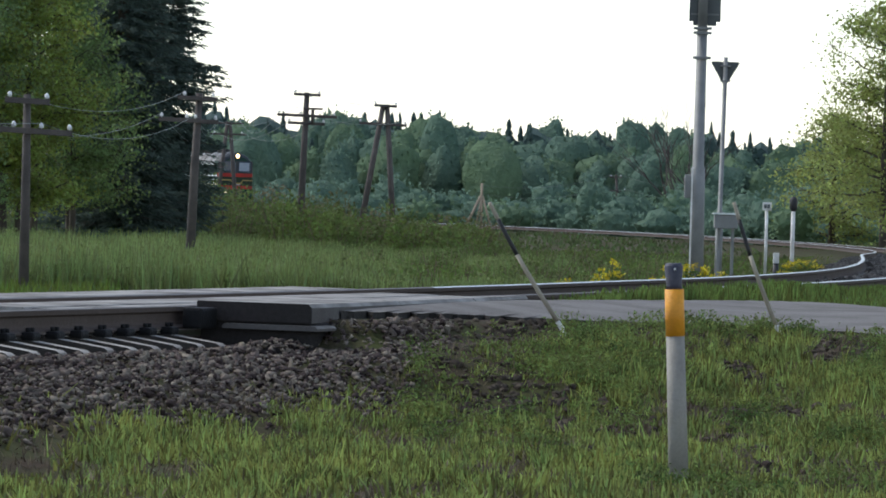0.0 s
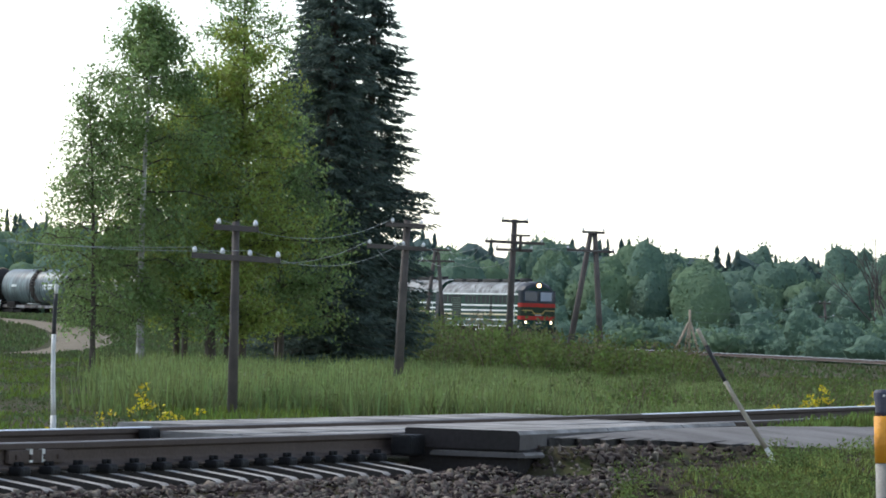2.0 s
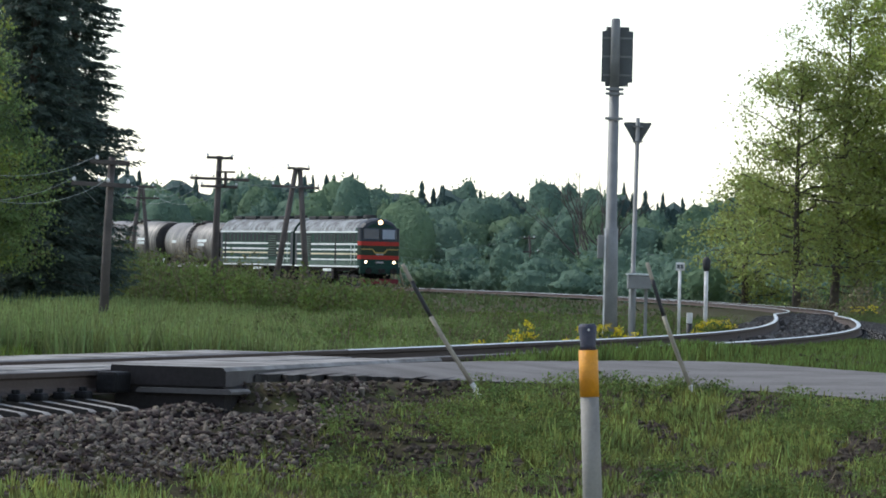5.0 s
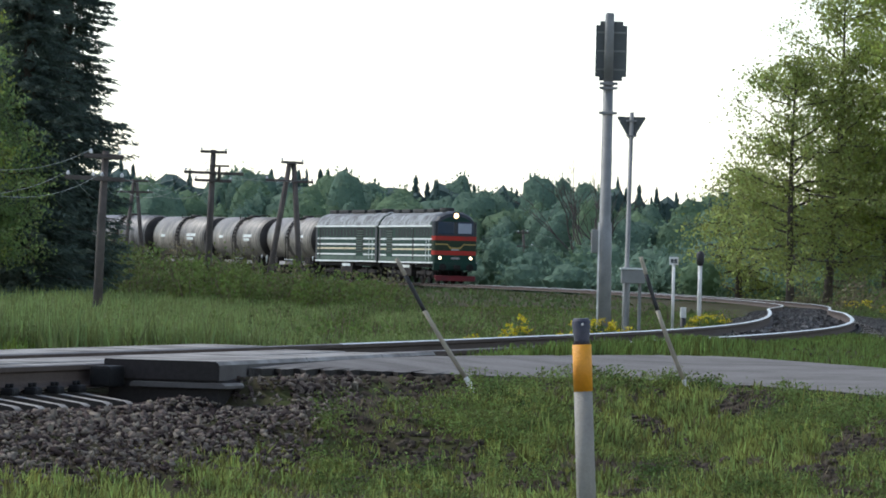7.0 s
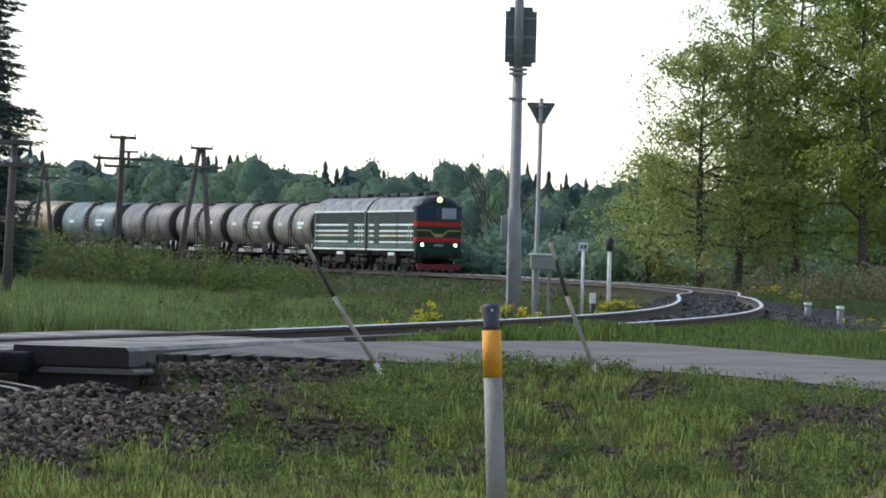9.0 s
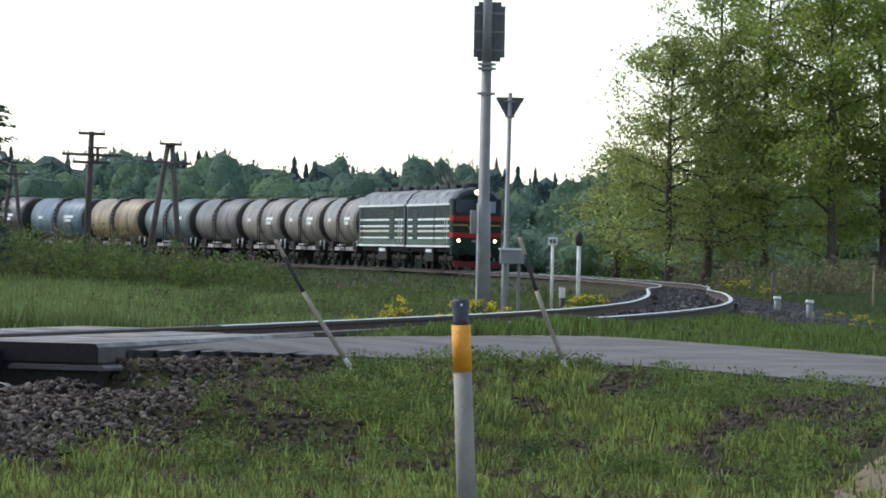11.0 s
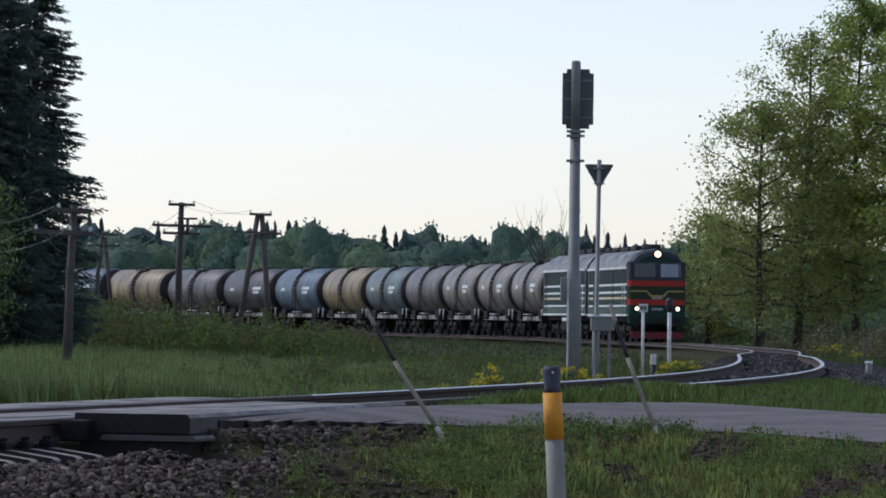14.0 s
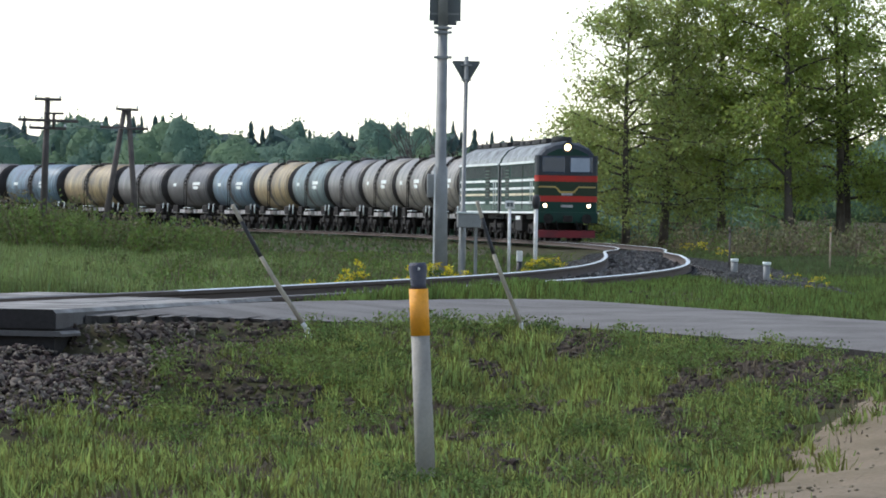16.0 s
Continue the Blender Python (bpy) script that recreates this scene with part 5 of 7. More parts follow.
def broadleaf(name, label, x, y, height, width, leaf, bark, count, size, seed, low=0.18, airy=0.0, droop=0.0, trunk_r=None, stems=1, lean=0.0, shape=0.62):
    """A tree with tapered trunk, limbs, twigs and a crown of single leaves in uneven sprays."""
    rng = np.random.default_rng(seed)
    t = tagged(new(name), label, "tree")
    g = gz(x, y)
    r0 = trunk_r or height * 0.013
    bm = bmesh.new()
    spots = []
    for st in range(stems):
        ox, oy = (0, 0) if stems == 1 else (rng.uniform(-0.55, 0.55), rng.uniform(-0.4, 0.4))
        ph = rng.uniform(0, 6)
        hgt = height * (1 if st == 0 else rng.uniform(0.72, 0.95))
        def axis(f):
            return Vector((x + ox * (1 + f) + lean * f * hgt + 0.025 * hgt * math.sin(2.2 * f + ph) * f, y + oy * (1 + f), g - 0.15 + hgt * f))
        tube(bm, [axis(i / 9) for i in range(10)], [r0 * (1.25 if i == 0 else 1) * (1 - 0.93 * i / 9) + 0.008 for i in range(10)], 10)
        limbs = int(34 / (1 + 0.4 * (stems - 1)))
        for i in range(limbs):
            f = low + (0.97 - low) * (i + rng.uniform(0, 0.8)) / limbs
            # crown's half width by height
            k = (f - low) / (1 - low)
            reach = width * (math.sin(math.pi * min(1, (k * 0.86 + 0.14) ** shape)) ** 0.75 + 0.06) * rng.uniform(0.5, 1.1)
            ang = i * 2.4 + rng.uniform(-0.5, 0.5)
            p0 = axis(f)
            rise = reach * (0.5 * k + rng.uniform(-0.12, 0.4)) * (1 - droop * 0.6)
            pts = [p0]
            for j in range(1, 6):
                q = j / 5
                wob = Vector((rng.normal(), rng.normal(), rng.normal())) * reach * 0.045
                pts.append(p0 + Vector((math.cos(ang) * reach * q, math.sin(ang) * reach * q, rise * q ** 0.8 - droop * reach * 0.55 * q * q)) + wob)
            tube(bm, pts, [max(0.014, r0 * 0.42 * (1 - f * 0.6) * (1 - 0.85 * j / 5)) for j in range(6)], 5, 1, cap=False)
            for j in range(2, 6):
                for _ in range(3):
                    a = pts[j].lerp(pts[j - 1], rng.uniform(0, 1))
                    d = Vector((rng.normal(), rng.normal(), rng.normal() * 0.6 - droop * 0.9)).normalized() * reach * rng.uniform(0.14, 0.34)
                    tube(bm, [a, a + d * 0.6, a + d + Vector((0, 0, -droop * 0.25))], [0.011, 0.009, 0.006], 3, 1, cap=False)
                    spots.append((a + d * 0.55, d, reach))
                    spots.append((a + d, d, reach))
    part("trunk", bm, [bark, BARK], t)
    n = len(spots)
    per = max(1, count // n)
    c = np.array([p for p, d, r in spots])
    dd = np.array([d for p, d, r in spots])
    keep = rng.uniform(size=n) > airy
    c, dd = c[keep], dd[keep]
    top = (c[:, 2] - g) / height
    num = rng.poisson(per * np.clip(1.25 - airy * top, 0.2, 2))
    idx = np.repeat(np.arange(len(c)), num)
    pos = c[idx] + dd[idx] * rng.uniform(-0.8, 0.6, (len(idx), 1)) + rng.normal(size=(len(idx), 3)) * np.array([0.28, 0.28, 0.22]) * (width / 3.2) ** 0.5
    pos[:, 2] -= droop * np.abs(rng.normal(size=len(idx))) * 0.5
    pos[:, 2] = np.maximum(pos[:, 2], g + 0.3)
    quads_mesh("crown", leaves_at(pos, size, rng), leaf, t)
    return t


def spruce(name, label, x, y, height, width, seed, cut=0.03):
    """A dark spruce: drooping boughs set all round the trunk, hung with short needle twigs."""
    rng = np.random.default_rng(seed)
    t = tagged(new(name), label, "tree")
    g = gz(x, y)
    bm = bmesh.new()
    tube(bm, [(x, y, g - 0.2), (x, y, g + height * 0.5), (x, y, g + height)], [height * 0.014, height * 0.009, 0.01], 10)
    nb = int(height * 62)
    f = np.sort(cut + (0.985 - cut) * rng.uniform(size=nb) ** 1.12)
    reach = width * (0.62 + 0.38 * np.minimum(1, f / 0.16)) * (1 - f ** 1.45) * (0.95 + 0.12 * np.sin(f * height * 1.3 + seed)) * rng.uniform(0.55, 1.16, nb) + 0.14
    ang = rng.uniform(0, math.tau, nb)
    d = np.stack([np.cos(ang), np.sin(ang), np.zeros(nb)], 1)
    side = np.stack([-d[:, 1], d[:, 0], np.zeros(nb)], 1)
    def along(i, q):
        up = reach[i] * (0.10 * q - 0.46 * q * q + 0.24 * q ** 4)
        return np.array([x, y, g]) + d[i] * (reach[i] * q)[:, None] + np.stack([0 * q, 0 * q, f[i] * height + up], 1)
    for i in range(0, nb, 3):
        p = along(np.full(3, i), np.array([0.0, 0.5, 1.0]))
        tube(bm, [Vector(v) for v in p], [0.028, 0.018, 0.006], 3, cap=False)
    part("trunk", bm, BARK, t)
    per = 56
    idx = np.repeat(np.arange(nb), per)
    q = rng.uniform(0.12, 1.0, len(idx)) ** 0.8
    p = along(idx, q) + rng.normal(size=(len(idx), 3)) * 0.035
    L = np.clip(reach[idx] * 0.22, 0.1, 0.42) * rng.uniform(0.5, 1.3, len(idx)) * (1.15 - 0.5 * q)
    sgn = rng.uniform(-1, 1, len(idx))
    tip = p + side[idx] * (sgn * L)[:, None] + d[idx] * (L * rng.uniform(0.2, 0.9, len(idx)))[:, None]
    tip[:, 2] -= L * rng.uniform(0.1, 1.0, len(idx)) * (1.1 - 0.7 * q)
    w = np.cross(tip - p, rng.normal(size=p.shape))
    w = w / (np.linalg.norm(w, axis=1)[:, None] + 1e-9) * rng.uniform(0.017, 0.04, (len(idx), 1))
    quads_mesh("crown", np.stack([p - w, p + w, tip + w * 0.4, tip - w * 0.4], 1), NEEDLE, t)
    return t


spruce("spruce", "tall dark spruce with dense drooping boughs", -11.5, 169.6, 19.5, 2.6, 11)
spruce("spruce", "tall dark spruce with ragged boughs beside the line", -10.45, 174.8, 18.0, 2.7, 12)
spruce("spruce", "dark spruce standing behind the birches", -12.8, 178.0, 16.5, 2.6, 13)
broadleaf("birch", "tall airy birch with hanging twigs and white trunk", -16.35, 153.7, 12.4, 3.5, LEAF_BIRCH, BIRCH_BARK, 36000, 0.066, 21, low=0.2, airy=0.08, droop=0.5, trunk_r=0.13, shape=0.8)
broadleaf("birch", "slender birch with thin hanging foliage", -17.7, 151.8, 9.4, 2.0, LEAF_BIRCH, BARK, 13000, 0.062, 22, low=0.18, airy=0.3, droop=0.4, trunk_r=0.09, lean=-0.012)
broadleaf("maple", "young maple with yellow-green spring leaves and dark stems", -14.1, 156.8, 11.6, 2.9, LEAF_YELLOW, BARK, 34000, 0.072, 23, low=0.2, airy=0.04, trunk_r=0.14, stems=3, shape=0.8)
broadleaf("birch", "airy tall birch behind the maple", -13.9, 163.0, 14.0, 2.7, LEAF_BIRCH, BARK, 19000, 0.066, 24, low=0.3, airy=0.35, droop=0.3, trunk_r=0.12, shape=0.9)
broadleaf("broadleaf_tree", "dense green broadleaf tree beside the spruces", -12.3, 165.0, 9.6, 2.6, LEAF_BIRCH, BARK, 22000, 0.07, 25, low=0.18, airy=0.05, trunk_r=0.12, stems=2)
broadleaf("broadleaf_tree", "green broadleaf tree with leaves to the ground", -15.6, 160.5, 9.0, 3.0, LEAF_GREEN, BARK, 22000, 0.07, 26, low=0.2, airy=0.1, trunk_r=0.11, stems=2)

RIGHT = [  # x, y, height, width, leaf, count, low, airy
    (22.6, 246, 13.0, 4.2, LEAF_OLIVE, 10108, 0.14, 0.23),
    (24.4, 250, 17.0, 4.6, LEAF_OLIVE, 14774, 0.16, 0.2),
    (28.2, 252, 19.0, 4.4, LEAF_GREEN, 16329, 0.17, 0.13),
    (31.0, 246, 19.0, 4.6, LEAF_GREEN, 17107, 0.17, 0.08),
    (34.6, 250, 20.0, 4.8, LEAF_GREEN, 15552, 0.16, 0.08),
    (38.8, 247, 20.0, 4.8, LEAF_GREEN, 12441, 0.10, 0.08),
    (20.9, 258, 7.5, 3.0, LEAF_OLIVE, 5443, 0.08, 0.23),
    (27.0, 262, 10.0, 4.0, LEAF_BIRCH, 6998, 0.06, 0.12),
    (33.5, 264, 12.0, 4.5, LEAF_BIRCH, 6998, 0.06, 0.12),
]
for i, (x, y, h, w, leaf, n, low, airy) in enumerate(RIGHT):
    broadleaf("broadleaf_tree", ["olive young-leaved alder with open crown and dark trunk", "tall broadleaf tree with fresh green spring leaves"][leaf is not LEAF_OLIVE],
              x, y, h, w * 1.3, leaf, BARK, int(n * 2.0), 0.1, 40 + i, low=low, airy=airy + 0.1, droop=0.12, trunk_r=0.16 + 0.004 * h, stems=1 + (i % 3 == 1), shape=0.66)


def bare_tree(x, y, height, seed):
    rng = np.random.default_rng(seed)
    t = tagged(new("bare_tree"), "leafless pale tree with thin upright branches", "tree")
    g = gz(x, y)
    bm = bmesh.new()
    def grow(p, d, length, r, depth):
        e = p + d * length
        m = p.lerp(e, 0.5) + Vector((rng.normal(), rng.normal(), 0)) * length * 0.05
        tube(bm, [p, m, e], [r, r * 0.8, r * 0.6], 4 if depth < 2 else 3, cap=False)
        if depth < 4:
            for k in range(3 if depth < 2 else 2):
                n = (d + Vector((rng.normal() * 0.42, rng.normal() * 0.42, rng.uniform(0.0, 0.35)))).normalized()
                grow(m.lerp(e, rng.uniform(0.1, 1.0)), n, length * rng.uniform(0.55, 0.85), r * 0.55, depth + 1)
    for k in range(4):
        a = k * 1.7
        grow(Vector((x + 0.5 * math.cos(a), y + 0.5 * math.sin(a), g - 0.1)), Vector((0.2 * math.cos(a), 0.2 * math.sin(a), 1)).normalized(), height * rng.uniform(0.36, 0.46), 0.13, 0)
    part("branch_crown", bm, POLE_WOOD, t)


bare_tree(17.4, 353.7, 9.2, 61)


# ---------------------------------------------------------------- the woods behind
def foliage_mass(name, color, second):
    """Far foliage: broad patches, leafy grain of a decimetre or two, and relief at that size."""
    m = material(name, color, 0.9, scale=0.35, vary=0.3, fine=2.2, second=second, bump=1.0, translucent=0.45, spec=0.1)
    for n in m.node_tree.nodes:
        if n.type == "BUMP":
            n.inputs["Distance"].default_value = 0.5
    return m


# distance haze is mixed into these colours: paler and bluer than near leaves
WOODS = foliage_mass("hazy mixed woods foliage", (0.18, 0.27, 0.195), (0.145, 0.23, 0.176))
WOODS_DARK = foliage_mass("hazy dark conifer foliage", (0.118, 0.18, 0.16), (0.098, 0.148, 0.14))


def tri_mesh(name, v, f, mat, parent):
    """A smooth mesh of triangles from arrays."""
    me = bpy.data.meshes.new(name)
    me.vertices.add(len(v))
    me.vertices.foreach_set("co", np.asarray(v, np.float32).ravel())
    me.loops.add(f.size)
    me.loops.foreach_set("vertex_index", f.astype(np.int32).ravel())
    me.polygons.add(len(f))
    me.polygons.foreach_set("loop_start", np.arange(len(f), dtype=np.int32) * 3)
    me.polygons.foreach_set("use_smooth", np.ones(len(f), dtype=bool))
    me.materials.append(mat)
    me.update()
    me.validate()
    ob = new(name, me)
    ob.parent = parent
    return ob


def ball(sub):
    bm = bmesh.new()
    bmesh.ops.create_icosphere(bm, subdivisions=sub, radius=1)
    v, f = np.array([q.co for q in bm.verts]), np.array([[q.index for q in p.verts] for p in bm.faces])
    bm.free()
    return v, f


def woods():
    rng = np.random.default_rng(3)
    # height of the wood's edge by bearing, in degrees
    az = [-14, -9.5, -8.0, -6.5, -4.6, -3.2, -2.6, -1.9, -0.8, 0.0, 0.45, 0.6, 1.1, 1.6, 2.2, 3.2, 3.7, 4.2, 5.4, 7, 9, 14]
    top = [13, 13.5, 13.5, 13, 12.5, 12.2, 12.6, 11.6, 11.8, 11.9, 10.4, 11.2, 11.4, 10.6, 11.2, 11.2, 9.6, 10.4, 10.2, 11, 12, 12]
    balls = {2: ball(2), 3: ball(3)}
    bodies, leaves = {0: [], 1: [], 2: []}, {0: [], 1: [], 2: []}
    trunks = bmesh.new()

    def rounded(x, y, g, h, w, store, sub, n):
        """A broad crown: a lumpy body with small leaves standing out of it."""
        v, f = balls[sub]
        k = np.ones(len(v))
        for freq, amp in ((2.2, 0.13), (4.6, 0.11), (9.5, 0.075), (19, 0.045)):
            ph = rng.uniform(0, 6, (3, 3))
            turn = rng.normal(size=(3, 3))
            u = v @ turn * freq * 0.6
            k += amp * (np.sin(u[:, 0] + ph[0, 0]) * np.sin(u[:, 1] + ph[0, 1]) + np.sin(u[:, 2] + ph[0, 2])) * 0.8
        hz = np.where(v[:, 2] > 0, h * 0.5, h * 0.46)
        mid = np.array([x, y, g + h * 0.49])
        p = v * k[:, None] * np.stack([np.full(len(v), w), np.full(len(v), w), hz], 1) + mid
        bodies[store].append((mid + (p - mid) * (0.88 if h > 5 else 0.72), f))
        pick = p[rng.integers(0, len(p), n)]
        c = mid + (pick - mid) * ((0.86 if h > 5 else 0.66) + (0.10 if h > 5 else 0.36) * rng.uniform(size=(n, 1))) + rng.normal(size=(n, 3)) * 0.07
        leaves[store].append(leaves_at(c, 0.23 if h > 5 else 0.13, rng, 0.7))

    def pointed(x, y, g, h, w, n):
        """A conifer: tiers of ragged skirts up to a thin tip."""
        tiers, seg = 13, 12
        v = []
        for i in range(tiers):
            f = (i / (tiers - 1)) ** 0.9
            for drop in (0, 1):
                rad = w * (1 - f) ** 0.82 * (1.0 if drop == 0 else 0.7) + (0.1 if i < tiers - 1 or drop == 0 else 0.02)
                a = np.arange(seg) * math.tau / seg + i
                rr = rad * rng.uniform(0.35, 1.25, seg)
                zz = g + h * (0.08 + 0.92 * f) + (0 if drop == 0 else h * (0.045 if i < tiers - 1 else 0.01)) - rng.uniform(0, 0.25, seg)
                v.append(np.stack([x + np.cos(a) * rr, y + np.sin(a) * rr, zz], 1))
        v = np.concatenate(v)
        f = []
        for i in range(2 * tiers - 1):
            for j in range(seg):
                a, b, c, e = i * seg + j, i * seg + (j + 1) % seg, (i + 1) * seg + (j + 1) % seg, (i + 1) * seg + j
                f += [(a, b, c), (a, c, e)]
        bodies[2].append((v, np.array(f)))
        c = v[rng.integers(0, len(v) - 6 * seg, n)] + rng.normal(size=(n, 3)) * 0.07
        leaves[2].append(leaves_at(c, 0.17, rng, 0.6))

    for row, (dist, cnt, k, part_conifer) in enumerate(((626, 84, 0.70, 0.0), (640, 96, 0.84, 0.12), (656, 120, 0.93, 0.4), (672, 230, 0.97, 0.7))):
        for i in range(cnt):
            A = -13 + 26.5 * (i + rng.uniform(0, 1)) / cnt
            r = dist + rng.uniform(-6, 6)
            x, y = r * math.sin(math.radians(A)), r * math.cos(math.radians(A))
            h = (np.interp(A, az, top) + 4.1) * k * rng.uniform(0.86, 1.04) * (1.0 + 0.06 * math.sin(A * 5.1 + row))
            inside = -5.5 < A < 5.5
            clump = 0.5 + 0.5 * math.sin(A * 4.3 + row * 1.3)
            if rng.uniform() < part_conifer * (0.5 + clump):
                pointed(x, y, -0.4, h * rng.uniform(0.86, 1.02), rng.uniform(1.3, 2.4), 460 if inside else 10)
            else:
                rounded(x, y, -0.4, h * 0.96, rng.uniform(2.6, 4.6), 1 if rng.uniform() < 0.25 + 0.4 * (1 - clump) else 0, 3 if inside else 2, 620 if inside else 20)
            if row == 0:
                tube(trunks, [(x, y, -0.7), (x, y, h * 0.6)], [0.16, 0.08], 5)
    # young trees and brush that run down to the far side of the line
    far_az, far_d = np.degrees(np.arctan2(TX, TY))[::-1], np.hypot(TX, TY)[::-1]
    use = (TS > 195)[::-1]
    for i in range(250):
        A = -10.5 + 17.5 * (i + rng.uniform(0, 1)) / 250
        r = float(np.interp(A, far_az[use], far_d[use])) + (rng.uniform(16, 70) if A < 4.2 else rng.uniform(70, 150))
        x, y = r * math.sin(math.radians(A)), r * math.cos(math.radians(A))
        h = rng.uniform(1.2, 2.6) * (1.6 if rng.uniform() < 0.3 else 1.0) + 0.4
        rounded(x, y, gz(x, y) - 0.2, h, rng.uniform(1.2, 2.6), 1 if rng.uniform() < 0.25 else 0, 2, 430)
    t = tagged(new("woods"), "far mixed woods of spruces and fresh green birches", "woods", kind="stuff")
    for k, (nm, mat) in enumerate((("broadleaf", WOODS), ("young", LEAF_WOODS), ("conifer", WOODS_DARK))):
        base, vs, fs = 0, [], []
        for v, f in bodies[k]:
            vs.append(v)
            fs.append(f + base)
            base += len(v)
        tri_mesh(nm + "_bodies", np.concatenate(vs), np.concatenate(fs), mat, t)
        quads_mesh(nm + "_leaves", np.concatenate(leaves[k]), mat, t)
    part("trunks", trunks, BARK, t)
    # dense interior behind the edge
    v, f = [], []
    n = 240
    for i in range(n):
        A = math.radians(-13.5 + 27.5 * i / (n - 1))
        h = (float(np.interp(math.degrees(A), az, top)) + 4.1) * (0.80 + 0.05 * math.sin(i * 1.1) + 0.04 * math.sin(i * 2.7))
        for d, z in ((664, -1), (664, h * 0.9), (684, h), (700, h * 0.9), (700, -1)):
            v.append((d * math.sin(A), d * math.cos(A), z + (0.4 * math.sin(i * 2.1) if z > 0 else 0)))
    for i in range(n - 1):
        for k in range(4):
            f.append((i * 5 + k, i * 5 + k + 1, (i + 1) * 5 + k + 1, (i + 1) * 5 + k))
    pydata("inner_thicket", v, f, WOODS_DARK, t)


# distance haze is in this colour too
LEAF_WOODS = foliage_mass("hazy pale young woods foliage", (0.202, 0.297, 0.174), (0.155, 0.235, 0.15))
woods()


# ---------------------------------------------------------------- shrubs, grass and flowers
def shrubs(name, label, spots, leaf, size, seed, stalk=DRY):
    """Low bushes in one sheet: stems with leaves, joined, since nobody could count them."""
    rng = np.random.default_rng(seed)
    qs, bm = [], bmesh.new()
    for x, y, h, w, n in spots:
        g = gz(x, y)
        c = rng.normal(size=(n, 3)) * np.array([w * 0.5, w * 0.5, 0.0])
        rr = np.hypot(c[:, 0], c[:, 1]) / w
        c[:, 2] = h * np.clip(1.05 - rr ** 2, 0.05, 1) * rng.uniform(0.1, 1.08, n)
        qs.append(leaves_at(c + [x, y, g], size, rng))
        for _ in range(7):
            a = rng.normal(size=2) * w * 0.45
            tube(bm, [(x + a[0] * 0.4, y + a[1] * 0.4, g - 0.05), (x + a[0], y + a[1], g + h * rng.uniform(0.6, 1.1))], [0.02, 0.006], 3, cap=False)
    t = tagged(new(name), label, "shrubs", kind="stuff")
    quads_mesh("leaves", np.concatenate(qs), leaf, t)
    tagged(part("stalk", bm, stalk, t), kind="stuff")


DRY_LEAF = material("dry brown leaves and stalks", (0.17, 0.14, 0.085), 0.85, scale=0.4, vary=0.3, fine=4, second=(0.13, 0.14, 0.06), island=0.4, bump=0, translucent=0.3)
r9 = np.random.default_rng(9)
for nm, lab, mat, cnt, sd, y0, k in (("shrubs", "green shrubs along the foot of the railway bank", SHRUB, 150, 70, 197, 0.92),
                                     ("brown_shrubs", "brown budding shrubs and dead stalks below the railway bank", DRY_LEAF, 50, 73, 207, 1.0)):
    spots = []
    for i in range(cnt):
        f = r9.uniform() ** 0.85
        x = -15.0 + 17.0 * f + r9.normal() * 0.4
        y = y0 - 14 * f + r9.normal() * 5
        top = np.interp(x, [-15, -10, -6, -3.8, -1, 2], [1.35, 1.3, 1.1, 0.65, 0.2, -0.1]) * k + r9.normal() * 0.26
        spots.append((x, y, max(0.35, float(top) - gz(x, y)) * 1.05, r9.uniform(0.9, 1.9), 330))
    shrubs(nm, lab, spots, mat, 0.082, sd)
for nm, lab, mat, cnt, sd in (("dry_brush", "brown dry brush under the trees", DRY_LEAF, 230, 71), ("green_brush", "green saplings and brush under the trees", SHRUB, 90, 72)):
    spots = []
    while len(spots) < cnt:
        x, y = r9.uniform(15, 42), r9.uniform(120, 243)
        s0, o0 = to_track([x], [y])
        if o0[0] < -5.5 and (x / y > 0.082 if y > 195 else x / y > 0.137 + 0.0002 * (y - 120)):
            spots.append((x, y, r9.uniform(0.8, 1.8) if y > 195 else r9.uniform(0.5, 1.1), r9.uniform(0.8, 1.6), 150))
    shrubs(nm, lab, spots, mat, 0.085, sd)


spots = []
while len(spots) < 210:
    a, y = r9.uniform(-4.0, 4.6), r9.uniform(96, 188)
    x = y * math.tan(math.radians(a))
    s0, o0 = to_track([x], [y])
    if o0[0] > 4.5 and cells(np.array([x]), np.array([y * 0.2]), 2.2, 61)[0] > 0.38:
        spots.append((x, y, r9.uniform(0.25, 0.75), r9.uniform(0.4, 1.1), 170))
shrubs("field_weeds", "dark leafy weeds and low brush in the meadow", spots, SHRUB, 0.05, 74)


